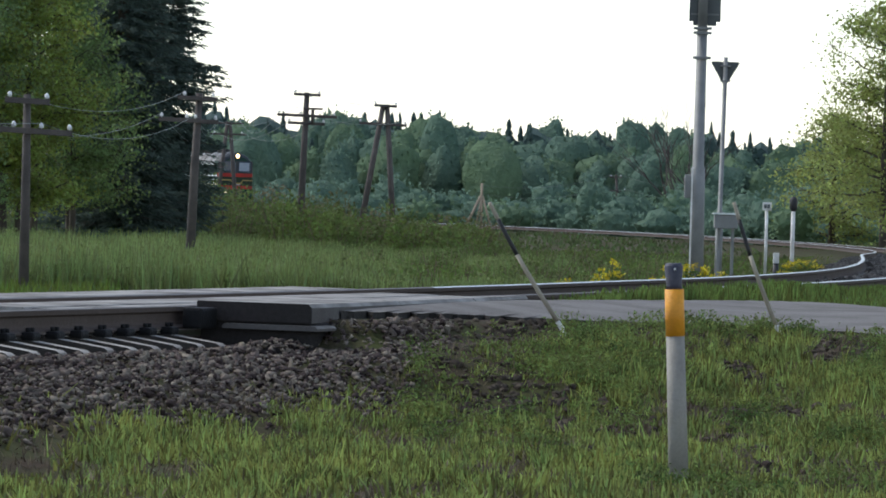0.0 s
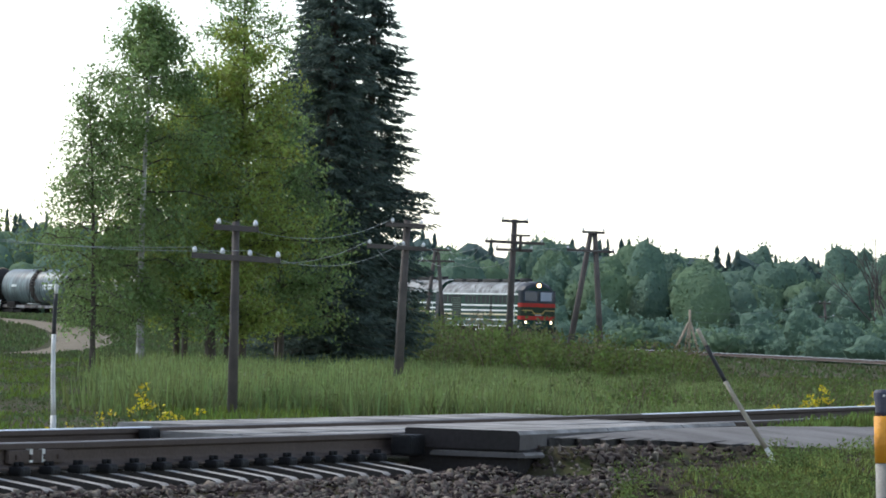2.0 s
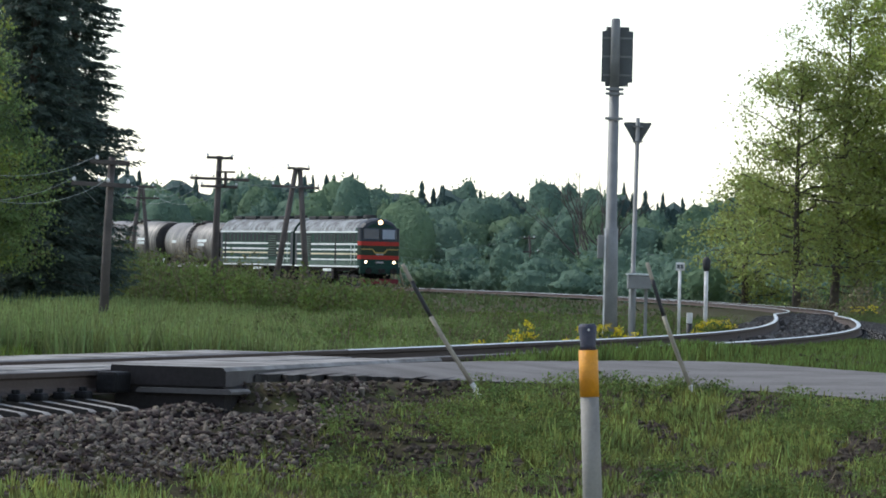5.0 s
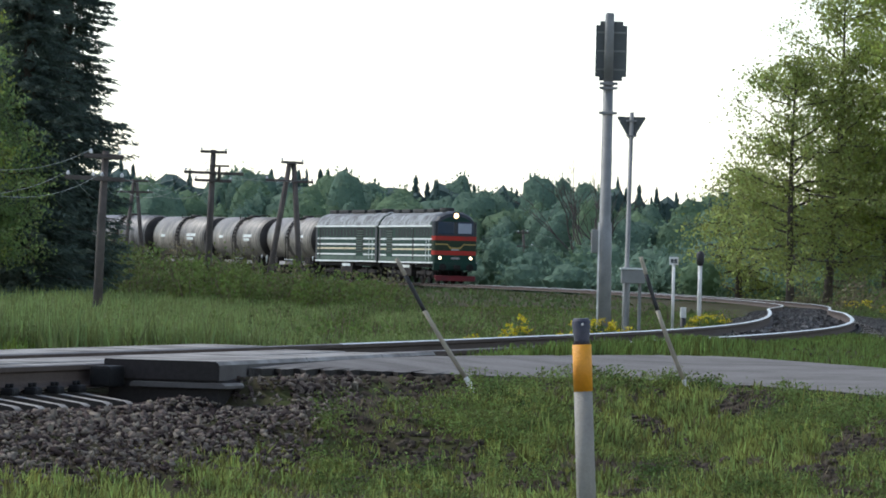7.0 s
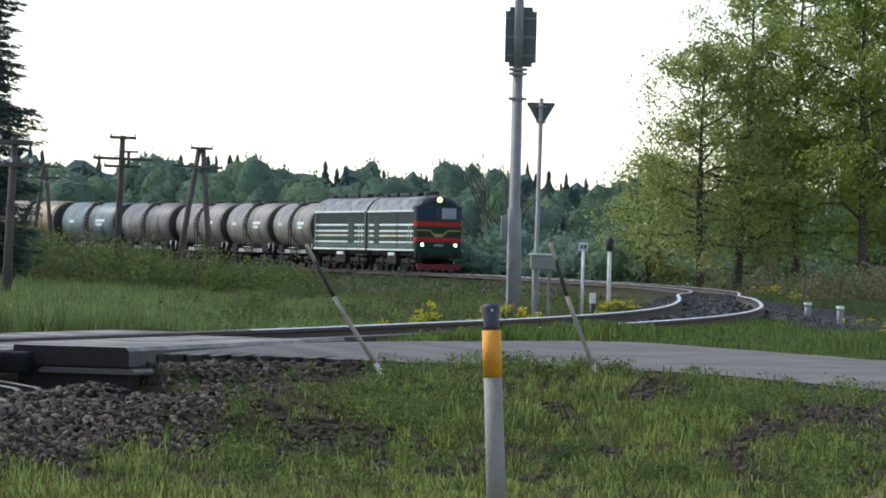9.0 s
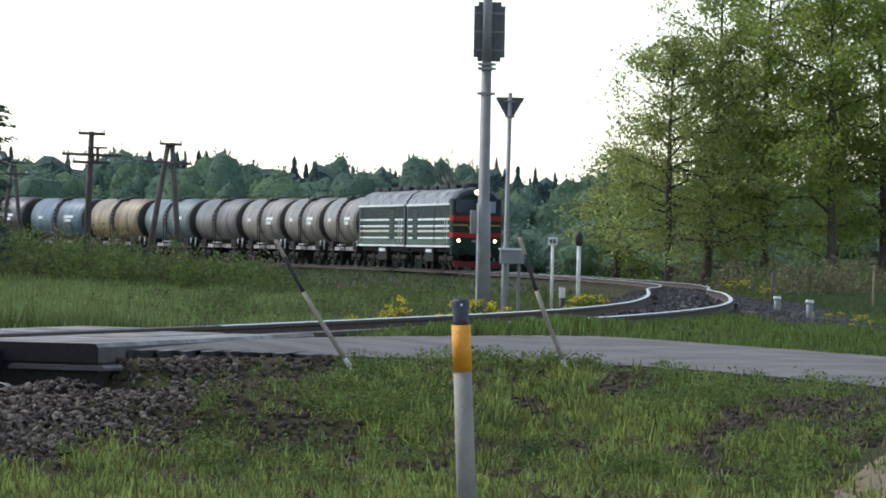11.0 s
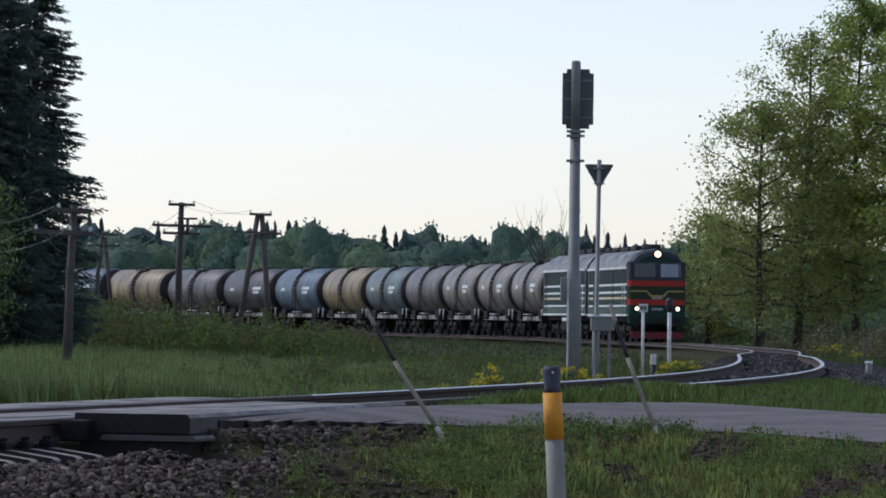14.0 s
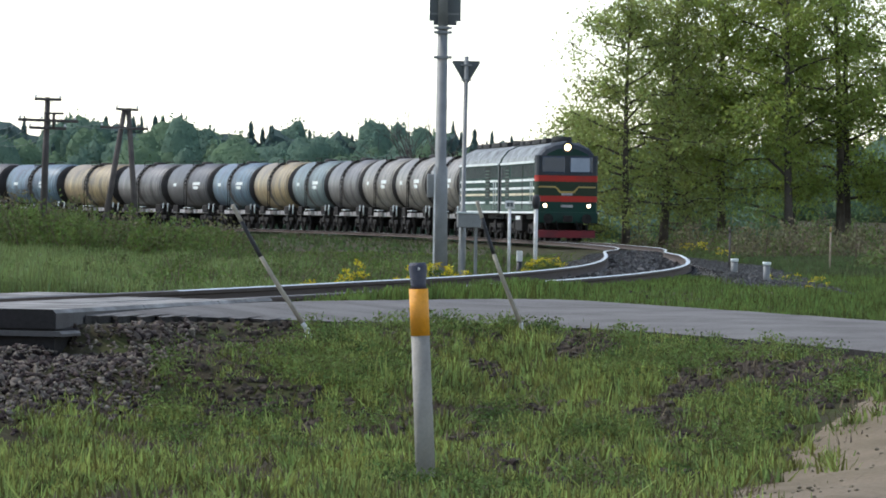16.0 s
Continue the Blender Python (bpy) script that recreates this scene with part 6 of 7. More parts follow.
def blades(name, label, xs, ys, heights, width, mat, rng, lean=0.35, category="grass", lift=0.0, plain=False):
    """Grass blades: bent narrow triangles in two pieces."""
    n = len(xs)
    z = ground_z(xs, ys) + lift
    a = rng.uniform(0, math.tau, n)
    d = np.stack([np.cos(a), np.sin(a), np.zeros(n)], 1)
    l = np.abs(rng.normal(size=n)) * lean
    w = width * rng.uniform(0.6, 1.4, n)
    fa = rng.uniform(-0.9, 0.9, n)
    side = np.stack([np.cos(fa), np.sin(fa), np.zeros(n)], 1) * w[:, None]
    b = np.stack([xs, ys, z - 0.02], 1)
    m = b + d * (heights * l * 0.25)[:, None] + np.array([0, 0, 1]) * (heights * 0.55)[:, None]
    t = b + d * (heights * l)[:, None] + np.array([0, 0, 1]) * (heights * (1 - 0.25 * l))[:, None]
    q = np.stack([b - side, b + side, m + side * 0.7, m - side * 0.7], 1)
    if plain:
        q = np.stack([b - side, b + side, t + side * 0.25, t - side * 0.25], 1)
        return tagged(quads_mesh(name, q, mat), label, category, kind="stuff")
    q2 = np.stack([m - side * 0.7, m + side * 0.7, t + side * 0.12, t - side * 0.12], 1)
    ob = quads_mesh(name, np.concatenate([q, q2]), mat)
    return tagged(ob, label, category, kind="stuff")


def scatter(n, y0, y1, a0, a1, rng, power=1.0):
    """Places in the wedge that the camera sees: even on the ground."""
    r = np.sqrt(rng.uniform(y0 ** 2, y1 ** 2, n)) if power == 1 else y0 + (y1 - y0) * rng.uniform(size=n) ** power
    a = np.radians(rng.uniform(a0, a1, n))
    return r * np.sin(a), r * np.cos(a)


def dirt_path(x, y):
    """How far inside the bare sandy path, positive on it."""
    edge = np.interp(y, [20, 26.3, 28.5, 30.4, 31.7, 33.2, 36.0, 40], [1.5, 2.65, 3.15, 3.8, 4.3, 4.95, 6.3, 9.5])
    return x - edge


def clods(name, label, x, y, size, mat, rng, sink=0.2):
    """Small uneven lumps lying on the ground, joined."""
    bm = bmesh.new()
    bmesh.ops.create_icosphere(bm, subdivisions=1, radius=1)
    v = np.array([q.co for q in bm.verts])
    f = np.array([[q.index for q in p.verts] for p in bm.faces])
    bm.free()
    n = len(x)
    w = v[None] * rng.uniform(0.6, 1.3, (n, len(v), 1)) * size[:, None, None] * np.array([1.2, 1.0, 0.7])
    a = rng.uniform(0, math.tau, n)
    X, Y = w[..., 0] * np.cos(a)[:, None] - w[..., 1] * np.sin(a)[:, None], w[..., 0] * np.sin(a)[:, None] + w[..., 1] * np.cos(a)[:, None]
    p = np.stack([X + x[:, None], Y + y[:, None], w[..., 2] + (ground_z(x, y) + size * sink)[:, None]], -1)
    return tagged(quads_mesh(name, p[:, f].reshape(-1, 3, 3), mat, corners=3), label, "soil", kind="stuff")


def bank_soil(x, y):
    """Where the roadside bank is bare, from 0 to 1."""
    rd, _ = near_road(x, y)
    k = 0.55 * cells(x, y * 0.22, 0.42, 11) + 0.45 * cells(x, y * 0.3, 0.18, 12)
    return smooth(0.49, 0.61, k) * smooth(5.5, 3.6, rd) * smooth(-0.6, 0.2, x)


def tufty(x, y):
    """Where grass stands in clumps, from 0 to 1."""
    return 0.35 * cells(x, y * 0.3, 0.5, 3) + 0.35 * cells(x, y * 0.3, 0.17, 1) + 0.3 * cells(x, y * 0.5, 0.07, 2)


def lawn():
    rng = np.random.default_rng(5)
    x, y = scatter(380000, 21, 46, -7.5, 10.5, rng)
    s, off = to_track(x, y)
    rd, _ = near_road(x, y)
    n = len(x)
    patch = lumps(x, y, 0.9, 2) + 0.8 * lumps(x, y, 0.33, 5) + 0.3 * rng.normal(size=n)
    edge = -2.85 - 0.25 * lumps(x, y, 0.8, 7) + 0.2 * rng.normal(size=n) - 0.9 * smooth(1, -5, s)
    keep = (off < edge) & (rd > 0.12) & ~((x < -0.3 + 0.2 * lumps(x, y, 0.5, 2)) & (off > -2.75) & (s > 3))
    dp = dirt_path(x, y)
    keep &= rng.uniform(size=n) > smooth(-0.5, 0.6, dp + 0.35 * lumps(x, y, 0.6, 4)) * 1.02
    rough = tufty(x, y)
    keep &= (patch > -0.62) & (rng.uniform(size=n) > 0.95 * bank_soil(x, y)) & (rough + 0.05 * rng.normal(size=n) > 0.47)
    x, y, rough = x[keep], y[keep], rough[keep]
    h = rng.uniform(0.025, 0.085, len(x)) * (0.4 + 4.2 * np.clip(rough - 0.40, 0, 0.4))
    h *= np.where(rng.uniform(size=len(x)) < 0.04, 1.9, 1)
    blades("grass", "short fresh green grass with bare brown spots", x, y, h, 0.009, BLADE, rng, 0.45, plain=True)
    # tufts that stand over the rest
    cx, cy = scatter(11000, 22, 45, -7.3, 10.4, rng)
    s, off = to_track(cx, cy)
    rd, _ = near_road(cx, cy)
    keep = (off < -3.0) & (rd > 0.2) & (dirt_path(cx, cy) < -0.1 + 0.3 * rng.normal(size=len(cx))) & (tufty(cx, cy) + 0.08 * rng.normal(size=len(cx)) > 0.5)
    keep &= rng.uniform(size=len(cx)) > 0.8 * bank_soil(cx, cy)
    keep &= ~((cx < -0.25) & (off > -2.8) & (s > 3))
    cx, cy = cx[keep], cy[keep]
    m = 22
    hs = np.repeat(rng.uniform(0.06, 0.145, len(cx)) * (1 + 0.4 * lumps(cx, cy, 1.7, 3)), m) * rng.uniform(0.45, 1.1, len(cx) * m)
    blades("grass_tufts", "taller shaggy tufts of fresh yellow-green grass", np.repeat(cx, m) + rng.normal(size=len(hs)) * 0.05, np.repeat(cy, m) + rng.normal(size=len(hs)) * 0.05, hs, 0.0105, BLADE, rng, 0.5, plain=True)
    # dark soil, lumpy, on the bank and in bare spots
    x, y = scatter(36000, 24, 45, -1, 10.4, rng)
    s, off = to_track(x, y)
    rd, _ = near_road(x, y)
    bare = tufty(x, y)
    keep = (rd > 0.04) & (off < -2.0) & (x > -0.25) & ((rng.uniform(size=len(x)) < 0.55 * bank_soil(x, y)) | ((rd < 0.7) & (rng.uniform(size=len(x)) < 0.5)) | ((bare < 0.36) & (rng.uniform(size=len(x)) < 0.4))) & (dirt_path(x, y) < -0.4)
    x, y = x[keep], y[keep]
    clods("soil_clods", "dark brown crumbly soil on the roadside bank", x, y, rng.uniform(0.015, 0.05, len(x)), SOIL, rng)
    # weeds with broad leaves on the bank
    cx, cy = scatter(17000, 26, 46, -1.5, 10.2, rng)
    s, off = to_track(cx, cy)
    rd, _ = near_road(cx, cy)
    patch = 2 * cells(cx, cy * 0.25, 0.6, 21) - 1 + 0.3 * rng.normal(size=len(cx))
    keep = (off < -2.2) & (rd > 0.1) & (rd < 6.5) & (patch > -0.02 + 0.6 * smooth(2.0, 4.5, rd)) & (rng.uniform(size=len(cx)) > 0.85 * bank_soil(cx, cy)) & (dirt_path(cx, cy) < -0.3) & (cx > -0.25)
    cx, cy = cx[keep], cy[keep]
    m = 30
    hh = np.repeat(rng.uniform(0.05, 0.19, len(cx)), m)
    c = np.repeat(np.stack([cx, cy, ground_z(cx, cy)], 1), m, axis=0) + rng.normal(size=(len(cx) * m, 3)) * np.array([0.05, 0.05, 0.0])
    c[:, 2] += hh * rng.uniform(0.05, 1.0, len(c))
    tagged(quads_mesh("weeds", leaves_at(c, 0.017, rng, 0.42), WEED), "broad-leaved green weeds on the roadside bank", "weeds", kind="stuff")
    # pebbles on the sandy path
    x, y = scatter(3500, 22, 40, 3, 10.4, rng)
    keep = dirt_path(x, y) > 0.1
    x, y = x[keep], y[keep]
    ob = clods("pebbles", "small pale pebbles on the sandy track", x, y, 0.004 + 0.012 * rng.uniform(size=len(x)) ** 2, GRAVEL, rng, 1.6)
    # dry stalks
    x, y = scatter(44000, 22, 46, -7, 10, rng)
    s, off = to_track(x, y)
    rd, _ = near_road(x, y)
    keep = (off < -2.7) & (rd > 0.3) & (tufty(x, y) < 0.5) & (dirt_path(x, y) < 0.3)
    x, y = x[keep], y[keep]
    blades("dry_stalks", "dry brown grass and dead stalks", x, y, rng.uniform(0.03, 0.13, len(x)), 0.007, DRY, rng, 0.9, plain=True)
    # strip between road and rails, and tufts on the road's edge
    x, y = scatter(200000, 44, 125, -1.5, 10.2, rng, 1.3)
    s, off = to_track(x, y)
    rd, _ = near_road(x, y)
    keep = (off < np.where((s > 14.5) & (s < 48), -1.05, -2.35) + 0.12 * rng.normal(size=len(x))) & (rd > 0.16 + 0.05 * rng.normal(size=len(x))) & (lumps(x, y, 1.3, 8) > -0.85)
    keep &= (s < 45) | (off < -3.9 - 0.4 * lumps(x, y, 3))
    x, y = x[keep], y[keep]
    sx = np.concatenate([rng.uniform(15.2, 27, 15000), rng.uniform(27, 46, 12000)])
    so = -0.92 - np.abs(rng.normal(size=len(sx))) * 0.3
    vx, vy, vz, _ = on_track(sx, so)
    rv, _ = near_road(vx, vy)
    ok = ((rv > 0.08) | (so > -1.2)) & (cells(vx, vy, 0.45, 51) > 0.28)
    vx, vy, sx, vz = vx[ok], vy[ok], sx[ok], vz[ok]
    reach = vz - ground_z(vx, vy) + np.interp(sx, [15.2, 18, 25, 29, 46], [-0.02, 0.05, 0.06, -0.05, -0.1])
    blades("rail_verge", "weedy grass standing against the rail", vx, vy, np.clip(reach * rng.uniform(0.5, 1.15, len(vx)), 0.04, 0.5), 0.012, VERGE, rng, 0.3, plain=True)
    blades("verge_grass", "green verge grass between road and railway", x, y, rng.uniform(0.05, 0.15, len(x)) * (1 + 0.4 * lumps(x, y, 1.1, 5)), 0.010, VERGE, rng, 0.5, plain=True)


VERGE = material("verge grass blades", (0.15, 0.20, 0.05), 0.7, scale=1.2, vary=0.3, fine=9, second=(0.085, 0.12, 0.035), island=0.6, bump=0, translucent=0.4, spec=0.15)
lawn()


GRAVEL_OUT = [(-25.9, 206), (-26.6, 220), (-26.8, 238), (-27.4, 249), (-29.6, 259), (-32.4, 267.6), (-35.1, 273.3), (-37.8, 276.5), (-48, 285)]
GRAVEL_IN = [(-28.2, 206), (-28.8, 218), (-29.5, 232), (-30.6, 244), (-32.0, 254), (-34.1, 263), (-36.3, 268.3), (-38.8, 272), (-49, 280)]


def on_gravel(x, y):
    """True on the gravel road behind the trees."""
    lo = np.interp(y, [p[1] for p in GRAVEL_IN], [p[0] for p in GRAVEL_IN])
    hi = np.interp(y, [p[1] for p in GRAVEL_OUT], [p[0] for p in GRAVEL_OUT])
    return (x > lo - 0.1) & (x < hi + 0.1) & (y > 205) & (y < 285)


def field():
    rng = np.random.default_rng(6)
    x, y = scatter(190000, 74, 205, -10.0, 7.2, rng, 1.0)
    x2, y2 = scatter(24000, 42, 76, -10.0, 4.0, rng, 1.0)
    x, y = np.concatenate([x, x2]), np.concatenate([y, y2])
    s, off = to_track(x, y)
    tall = smooth(1.0, -2.5, x / y * 57.3 - 0.3)           # taller to the left of the curve's inside
    keep = off > 2.7 + 0.4 * rng.normal(size=len(x))
    keep &= ~((x / y * 57.3 < -5.4) & (y > 110) & (rng.uniform(size=len(x)) < 0.5))
    x, y, tall, off = x[keep], y[keep], tall[keep], off[keep]
    patch = 0.6 * cells(x, y * 0.12, 1.3, 31) + 0.4 * cells(x, y * 0.2, 0.4, 32)
    near = smooth(3.0, 8.0, off) * (0.5 + 0.5 * smooth(120, 80, y))
    h = rng.uniform(0.10, 0.32, len(x)) * (0.5 + 0.7 * tall) * (0.4 + 0.6 * near) * (0.7 + 1.7 * np.clip(patch - 0.3, 0, 0.6))
    h *= (0.5 + 0.5 * smooth(92, 112, y)) * (0.45 + 0.55 * smooth(-6.6, -5.6, x / y * 57.3))
    low = (patch < 0.52) | (rng.uniform(size=len(x)) < 0.2)
    blades("meadow_grass", "short green meadow grass inside the railway curve", x[low], y[low], h[low], 0.029, MEADOW_BLADE, rng, 0.5, plain=True)
    blades("tall_grass", "tall pale green meadow grass inside the railway curve", x[~low], y[~low], h[~low] * 1.3, 0.022, TALL, rng, 0.4, plain=True)
    # clumps of tall reedy stalks standing over the grass
    cx, cy = scatter(11000, 94, 165, -9.5, 3.2, rng, 1.15)
    s, off = to_track(cx, cy)
    d = cx / cy * 57.3
    keep = (off > 4.0) & (d > -6.2 + 0.3 * rng.normal(size=len(cx))) & (cells(cx, cy * 0.15, 1.6, 33) + 0.15 * rng.normal(size=len(cx)) > 0.42 + 0.2 * smooth(-2.0, 2.0, d))
    cx, cy, d = cx[keep], cy[keep], d[keep]
    m = 15
    hc = np.repeat(rng.uniform(0.45, 1.0, len(cx)) * (0.55 + 0.42 * smooth(0.5, -3.5, d)), m)
    x, y = np.repeat(cx, m) + rng.normal(size=len(hc)) * 0.2, np.repeat(cy, m) + rng.normal(size=len(hc)) * 0.2
    h = hc * rng.uniform(0.55, 1.08, len(hc))
    blades("meadow_stalks", "clumps of tall pale green stalks over the meadow grass", x, y, h, 0.022, TALL_TOP, rng, 0.25, plain=True)
    z = ground_z(x, y)
    c = np.stack([x, y, z], 1)
    c[:, 2] += h * rng.uniform(0.25, 1.0, len(c)) ** 0.7
    c = c + rng.normal(size=c.shape) * np.array([0.07, 0.07, 0.0])
    tagged(quads_mesh("meadow_weeds", leaves_at(c, 0.042, rng, 0.42), TALL_TOP), "leafy yellow-green weeds over the meadow grass", "weeds", kind="stuff")
    # farther grass on both sides
    x, y = scatter(36000, 200, 480, -10, 9.5, rng)
    s, off = to_track(x, y)
    x2, y2 = scatter(32000, 198, 300, -11, -4.6, rng)
    s2, off2 = to_track(x2, y2)
    x, y, off = np.concatenate([x, x2]), np.concatenate([y, y2]), np.concatenate([off, off2])
    keep = (np.abs(off) > 3.2) & ~on_gravel(x, y)
    x, y = x[keep], y[keep]
    blades("far_grass", "green grass on the land along the line", x, y, rng.uniform(0.1, 0.26, len(x)), 0.075, MEADOW_BLADE, rng, 0.4, plain=True)
    x, y = scatter(38000, 120, 215, 5.0, 10.5, rng)
    s, off = to_track(x, y)
    keep = off < -4.1 - 0.3 * lumps(x, y, 2)
    x, y = x[keep], y[keep]
    blades("right_meadow", "green grass beyond the ballast bank", x, y, rng.uniform(0.10, 0.28, len(x)), 0.022, MEADOW_BLADE, rng, 0.5, plain=True)


MEADOW_BLADE = material("meadow blades", (0.062, 0.10, 0.028), 0.65, scale=0.2, vary=0.3, fine=3, second=(0.085, 0.105, 0.04), island=0.4, bump=0, translucent=0.45)
TALL_TOP = material("pale weed tops", (0.19, 0.235, 0.075), 0.7, scale=0.4, vary=0.25, fine=4, second=(0.14, 0.19, 0.06), island=0.4, bump=0, translucent=0.35)
field()


def flower_clump(x, y, h, w, n, label="clump of yellow flowering weeds beside the rails"):
    rng = np.random.default_rng(int(abs(x * 100 + y * 7)) + 1)
    t = tagged(new("flowering_weed"), label, "flowers", "yellow flowering weeds")
    g = gz(x, y)
    heads, stems = [], bmesh.new()
    for i in range(n):
        a, r = rng.uniform(0, math.tau), w * math.sqrt(rng.uniform())
        px, py, pz = x + math.cos(a) * r, y + math.sin(a) * r, g + h * rng.uniform(0.55, 1.0) * (1 - 0.25 * (r / w) ** 2)
        tube(stems, [(x + math.cos(a) * r * 0.4, y + math.sin(a) * r * 0.4, g - 0.03), (px, py, pz)], [0.008, 0.005], 3, cap=False)
        heads.append(np.array([px, py, pz]) + rng.normal(size=(16, 3)) * np.array([0.032, 0.032, 0.022]))
    tagged(part("stalk", stems, WEED, t), kind="stuff")
    k = n * 26
    c = np.array([x, y, g]) + rng.normal(size=(k, 3)) * np.array([w * 0.6, w * 0.6, 0])
    c[:, 2] += h * rng.uniform(0.05, 0.85, k) * np.exp(-((c[:, 0] - x) ** 2 + (c[:, 1] - y) ** 2) / (1.6 * w * w))
    quads_mesh("leaves", leaves_at(c, 0.034, rng, 0.45), WEED, t)
    quads_mesh("bloom", leaves_at(np.concatenate(heads), 0.017, rng, 0.9), YELLOW, t, "yellow flower heads")["kind"] = "stuff"


for x, y, top, w, n in ((2.40, 68.0, 0.18, 0.22, 34), (2.18, 66.5, 0.02, 0.15, 16), (3.75, 72.5, 0.20, 0.34, 46), (3.25, 70.0, 0.12, 0.15, 12), (4.15, 74.0, 0.10, 0.22, 22), (1.15, 62.5, 0.06, 0.08, 6), (1.62, 63.5, 0.04, 0.08, 5),
                        (1.42, 60.5, -0.10, 0.07, 5), (7.6, 101.0, 0.02, 0.42, 40), (7.0, 98.0, -0.06, 0.25, 14), (-5.1, 48.2, 0.26, 0.2, 20), (-4.8, 48.6, 0.08, 0.3, 18), (-5.5, 47.8, 0.04, 0.3, 12), (-5.9, 47.6, -0.06, 0.35, 10), (-4.45, 48.4, 0.05, 0.25, 10), (18.8, 176.0, 0.15, 0.7, 34), (17.7, 158.0, 0.05, 0.6, 16),
                        (11.6, 88.0, -0.15, 0.4, 6), (12.2, 97.0, -0.15, 0.5, 6)):
    h = max(0.15, top - gz(x, y))
    flower_clump(x, y, h, w, max(5, int(n * 0.7)))


# ---------------------------------------------------------------- sandy path, gravel road, ballast stones
def ribbon(name, left, right, mat, label, lift=0.03, m=8, n=50):
    u = np.linspace(0, 1, n)
    k = np.linspace(0, 1, len(left))
    L = [np.interp(u, k, [p[i] for p in left]) for i in (0, 1)]
    R = [np.interp(u, k, [p[i] for p in right]) for i in (0, 1)]
    v, f = [], []
    for i in range(n):
        for j in range(m):
            w = j / (m - 1)
            v.append((L[0][i] * (1 - w) + R[0][i] * w + (0.12 * math.sin(i * 1.3 + j * 2) if j in (0, m - 1) else 0), L[1][i] * (1 - w) + R[1][i] * w))
    v = np.array(v)
    z = ground_z(v[:, 0], v[:, 1]) + lift * np.tile(np.sin(np.linspace(0.0, math.pi, m)) * 1.4 - 0.4, n)
    for i in range(n - 1):
        for j in range(m - 1):
            f.append((i * m + j, i * m + j + 1, (i + 1) * m + j + 1, (i + 1) * m + j))
    ob = pydata(name, np.c_[v, z].tolist(), f, mat, smooth=True)
    bm = bmesh.new()
    bm.from_mesh(ob.data)
    bmesh.ops.recalc_face_normals(bm, faces=bm.faces)
    bm.to_mesh(ob.data)
    bm.free()
    return tagged(ob, label, "road", kind="structure")


ribbon("sandy_path", [(1.1, 20), (2.2, 26.3), (3.35, 30.4), (4.4, 33.2), (5.8, 37.6)], [(6, 18), (7.5, 26), (8.2, 31), (8.4, 35), (8.0, 38.0)], SAND, "bare sandy track with pale gravel", 0.035, 40, 130)
ribbon("gravel_road", GRAVEL_OUT, GRAVEL_IN, GRAVEL, "pale gravel road bending behind the trees", 0.1, 8, 80)


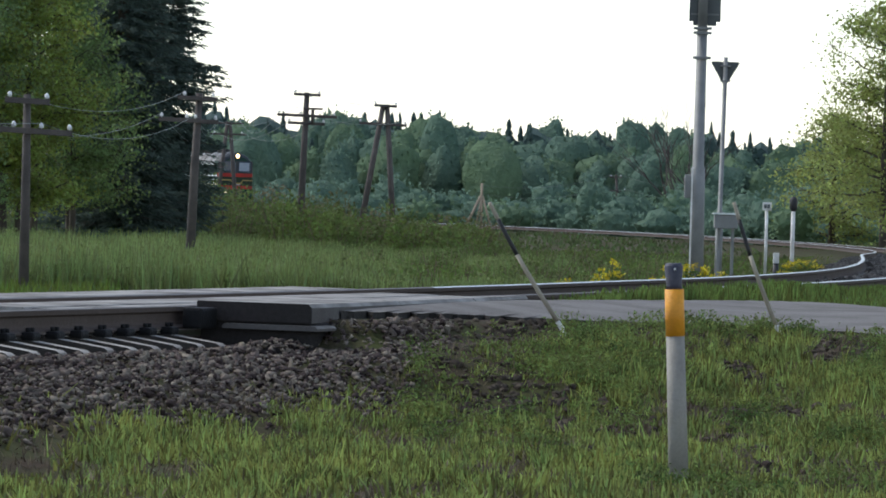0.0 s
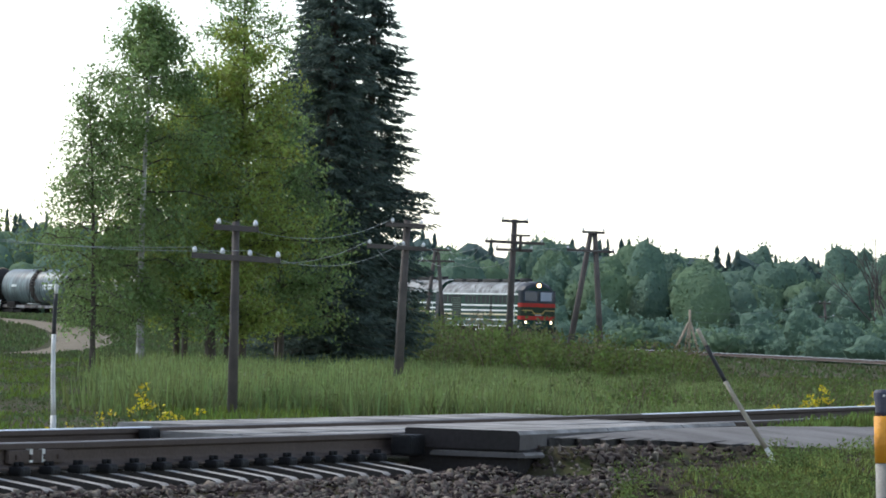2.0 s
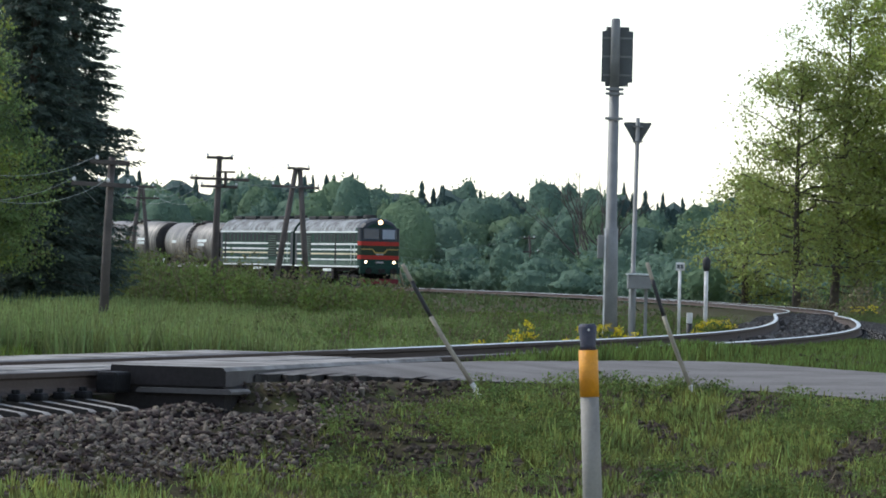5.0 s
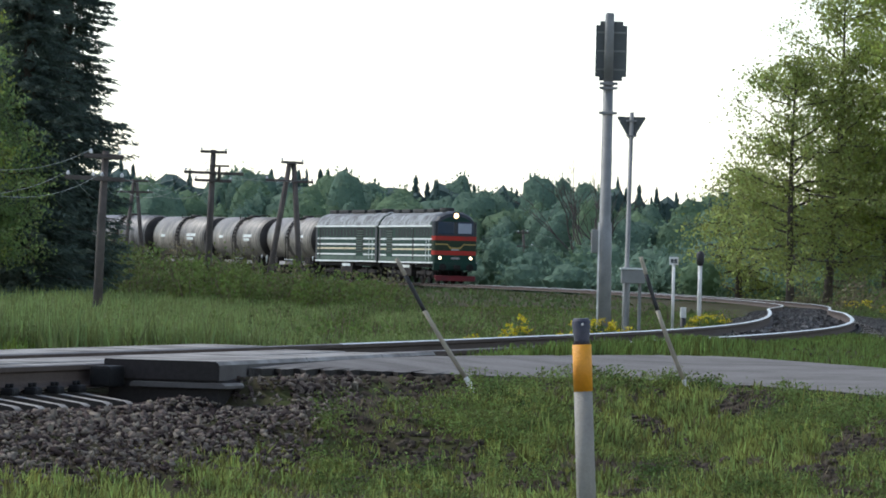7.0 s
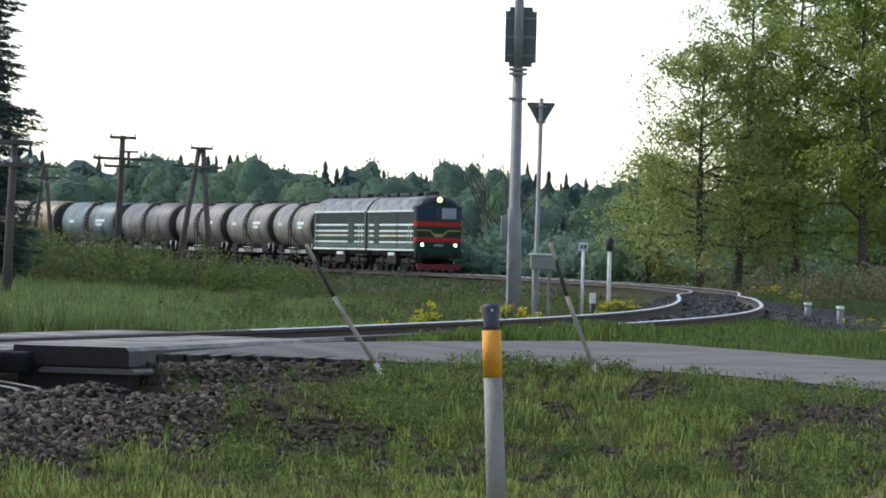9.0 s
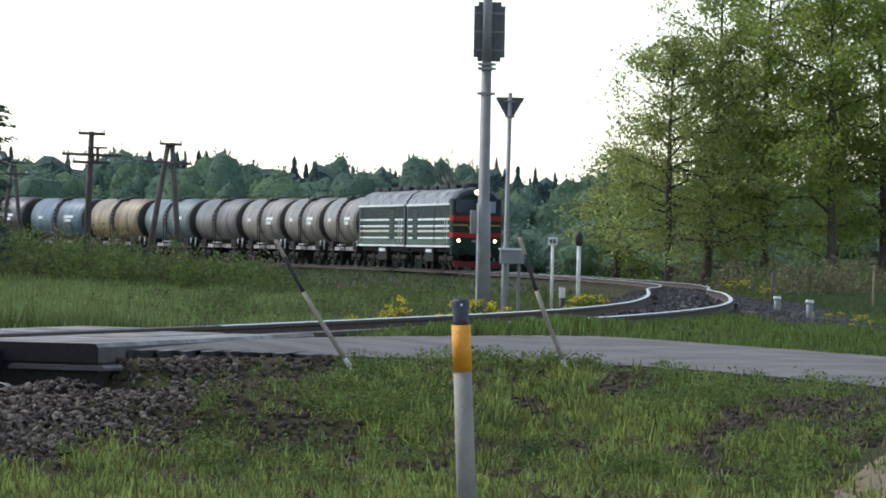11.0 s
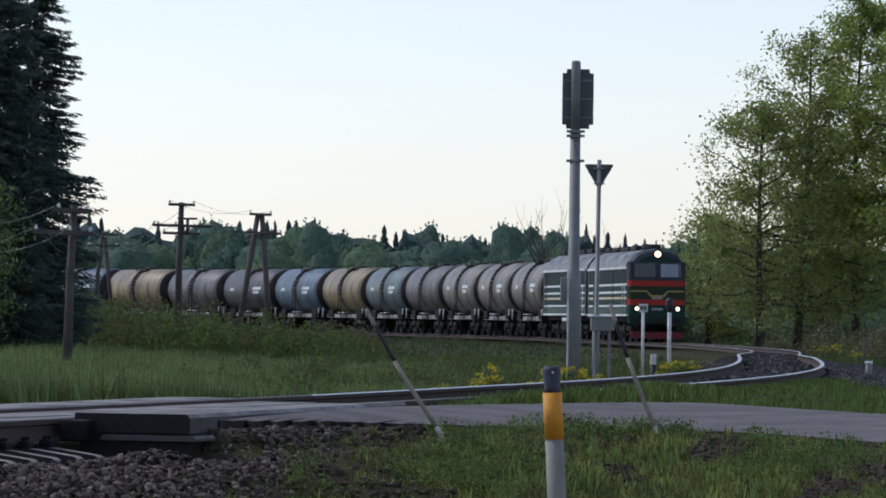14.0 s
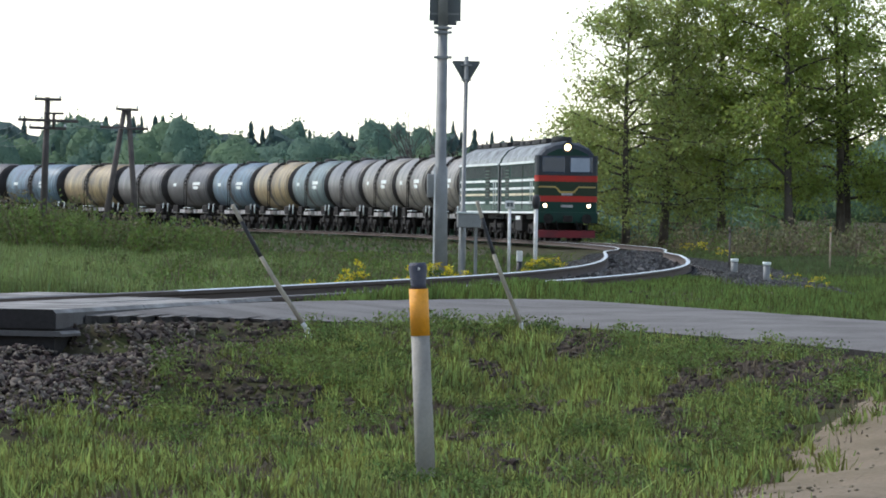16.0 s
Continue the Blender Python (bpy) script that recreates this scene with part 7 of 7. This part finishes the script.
def stones():
    rng = np.random.default_rng(8)
    shapes = []
    for k in range(7):
        bm = bmesh.new()
        for q in rng.normal(size=(7, 3)):
            q = q / np.linalg.norm(q) * rng.uniform(0.7, 1.3)
            bm.verts.new((q[0] * 1.25, q[1] * 0.95, q[2] * 0.75))
        hull = bmesh.ops.convex_hull(bm, input=bm.verts)
        bmesh.ops.delete(bm, geom=[v for v in hull["geom_interior"] if isinstance(v, bmesh.types.BMVert)], context="VERTS")
        bmesh.ops.triangulate(bm, faces=bm.faces)
        bm.verts.index_update()
        shapes.append((np.array([v.co for v in bm.verts]), np.array([[v.index for v in f.verts] for f in bm.faces])))
        bm.free()
    def bed_z(s, off):
        x, y, zr, h = on_track(s, off)
        d = np.abs(off)
        bed = zr - 0.315 + 0.05 * smooth(5.0, 5.8, s) * smooth(-1.2, -1.5, off) * smooth(-2.6, -2.0, off) - 0.055 * smooth(1.6, 2.1, d) - np.clip((d - 1.75) / 1.65, 0, 1) * 0.58
        return x, y, np.maximum(bed, ground_z(x, y)), h
    n = 80000
    s = np.where(rng.uniform(size=n) < 0.7, rng.uniform(-9, 15.5, n), rng.uniform(15, 34, n))
    off = np.where(rng.uniform(size=n) < 0.78, rng.uniform(-4.3, -0.95, n), rng.uniform(-0.65, 1.9, n))
    keep = ~((s > 5.6) & (np.abs(off) < 1.57)) & ~((s > 4.3) & (np.abs(off) < 0.8))
    keep &= rng.uniform(size=n) > smooth(-2.75, -3.4, off)
    keep &= ~(np.abs(off) < 1.2)
    s, off = s[keep], off[keep]
    x, y, z, h = bed_z(s, off)
    rd, _ = near_road(x, y)
    ok = (rd > 0.06) & ((x < -0.12 + 0.2 * lumps(x, y, 0.6, 3)) | ((rd < 0.5) & (x < 0.1)) | (s > 15.5) & (rd > 0.9))
    x, y, z, s, off = x[ok], y[ok], z[ok], s[ok], off[ok]
    n = len(x)
    size = (0.010 + 0.025 * rng.uniform(size=n) ** 1.6) * np.where(rng.uniform(size=n) < 0.06, 1.6, 1)
    lift = np.where((np.abs(off) < 1.5), -0.015, 0.012)
    # the nearest ones are pieces of their own
    pick = np.where((s > 0.5) & (s < 9.0) & (off < -1.9) & (off > -2.9))[0]
    pick = rng.choice(pick, min(300, len(pick)), replace=False)
    single = np.zeros(n, bool)
    single[pick] = True
    meshes = []
    for v, f in shapes:
        me = bpy.data.meshes.new("stone")
        me.from_pydata(v.tolist(), [], f.tolist())
        me.materials.append(STONE_PIECE)
        meshes.append(me)
    for i in pick:
        o = new("stone", meshes[i % 7])
        o.matrix_basis = Matrix.LocRotScale((x[i], y[i], z[i] + lift[i] + size[i] * 0.3), Euler(rng.uniform(0, 6, 3)), (size[i] * 1.25,) * 3)
        o.parent = TRACK
    verts, faces, base = [], [], 0
    for k, (v, f) in enumerate(shapes):
        idx = np.where(~single & (np.arange(n) % 7 == k))[0]
        a = rng.uniform(0, math.tau, len(idx))
        b = rng.uniform(-0.7, 0.7, len(idx))
        ca, sa, cb, sb = np.cos(a), np.sin(a), np.cos(b), np.sin(b)
        w = v[None] * size[idx][:, None, None]
        X, Y, Z = w[..., 0], w[..., 1], w[..., 2]
        Y, Z = Y * cb[:, None] - Z * sb[:, None], Y * sb[:, None] + Z * cb[:, None]
        X, Y = X * ca[:, None] - Y * sa[:, None], X * sa[:, None] + Y * ca[:, None]
        p = np.stack([X + x[idx][:, None], Y + y[idx][:, None], Z + (z + lift + size * 0.3)[idx][:, None]], -1)
        verts.append(p.reshape(-1, 3))
        faces.append((f[None] + (np.arange(len(idx)) * len(v))[:, None, None] + base).reshape(-1, 3))
        base += len(idx) * len(v)
    verts, faces = np.concatenate(verts), np.concatenate(faces)
    me = bpy.data.meshes.new("loose_ballast")
    me.vertices.add(len(verts))
    me.vertices.foreach_set("co", verts.astype(np.float32).ravel())
    me.loops.add(faces.size)
    me.loops.foreach_set("vertex_index", faces.astype(np.int32).ravel())
    me.polygons.add(len(faces))
    me.polygons.foreach_set("loop_start", np.arange(len(faces), dtype=np.int32) * 3)
    me.materials.append(STONE)
    me.update()
    tagged(new("loose_ballast", me), "grey-brown crushed stone ballast beside the sleepers", "ballast", kind="stuff")
    # coarser stones on the outside of the bend
    n = 14000
    s = rng.uniform(44, 135, n)
    off = -rng.uniform(1.2, 4.2, n)
    x, y, zr, h = on_track(s, off)
    z = np.maximum(ground_z(x, y), zr - np.interp(-off, [1.7, 3.9, 4.7], [0.335, 0.64, 0.95]))
    s2 = rng.uniform(40, 150, 10000)
    o2 = np.where(rng.uniform(size=10000) < 0.5, rng.uniform(-0.68, 0.68, 10000), rng.uniform(0.95, 2.9, 10000))
    x2, y2, z2, _ = on_track(s2, o2)
    z2 = np.where(np.abs(o2) < 0.7, z2 - 0.19 + 0.05 * lumps(x2, y2, 0.9, 2), z2 - np.interp(o2, [0.95, 1.7, 3.0], [0.26, 0.34, 0.7]))
    x, y, z = np.concatenate([x, x2]), np.concatenate([y, y2]), np.concatenate([z, z2])
    c = np.stack([x, y, z + 0.02], 1)
    tagged(quads_mesh("bend_ballast", np.concatenate([leaves_at(c, 0.05, rng, 0.8), leaves_at(c, 0.05, rng, 0.8)]), STONE_GREY), "crushed stone on the outer side of the bend", "ballast", kind="stuff")


stones()


# ---------------------------------------------------------------- what moves
def motions():
    ft, fs = [a for a, b in FRONT], [b for a, b in FRONT]
    c = np.polyfit(ft, fs, 4)
    for ob, back in cars:
        walk(ob, [(t, train_pose(float(np.polyval(c, t)) + back, 4.2)) for t in range(17)])


motions()
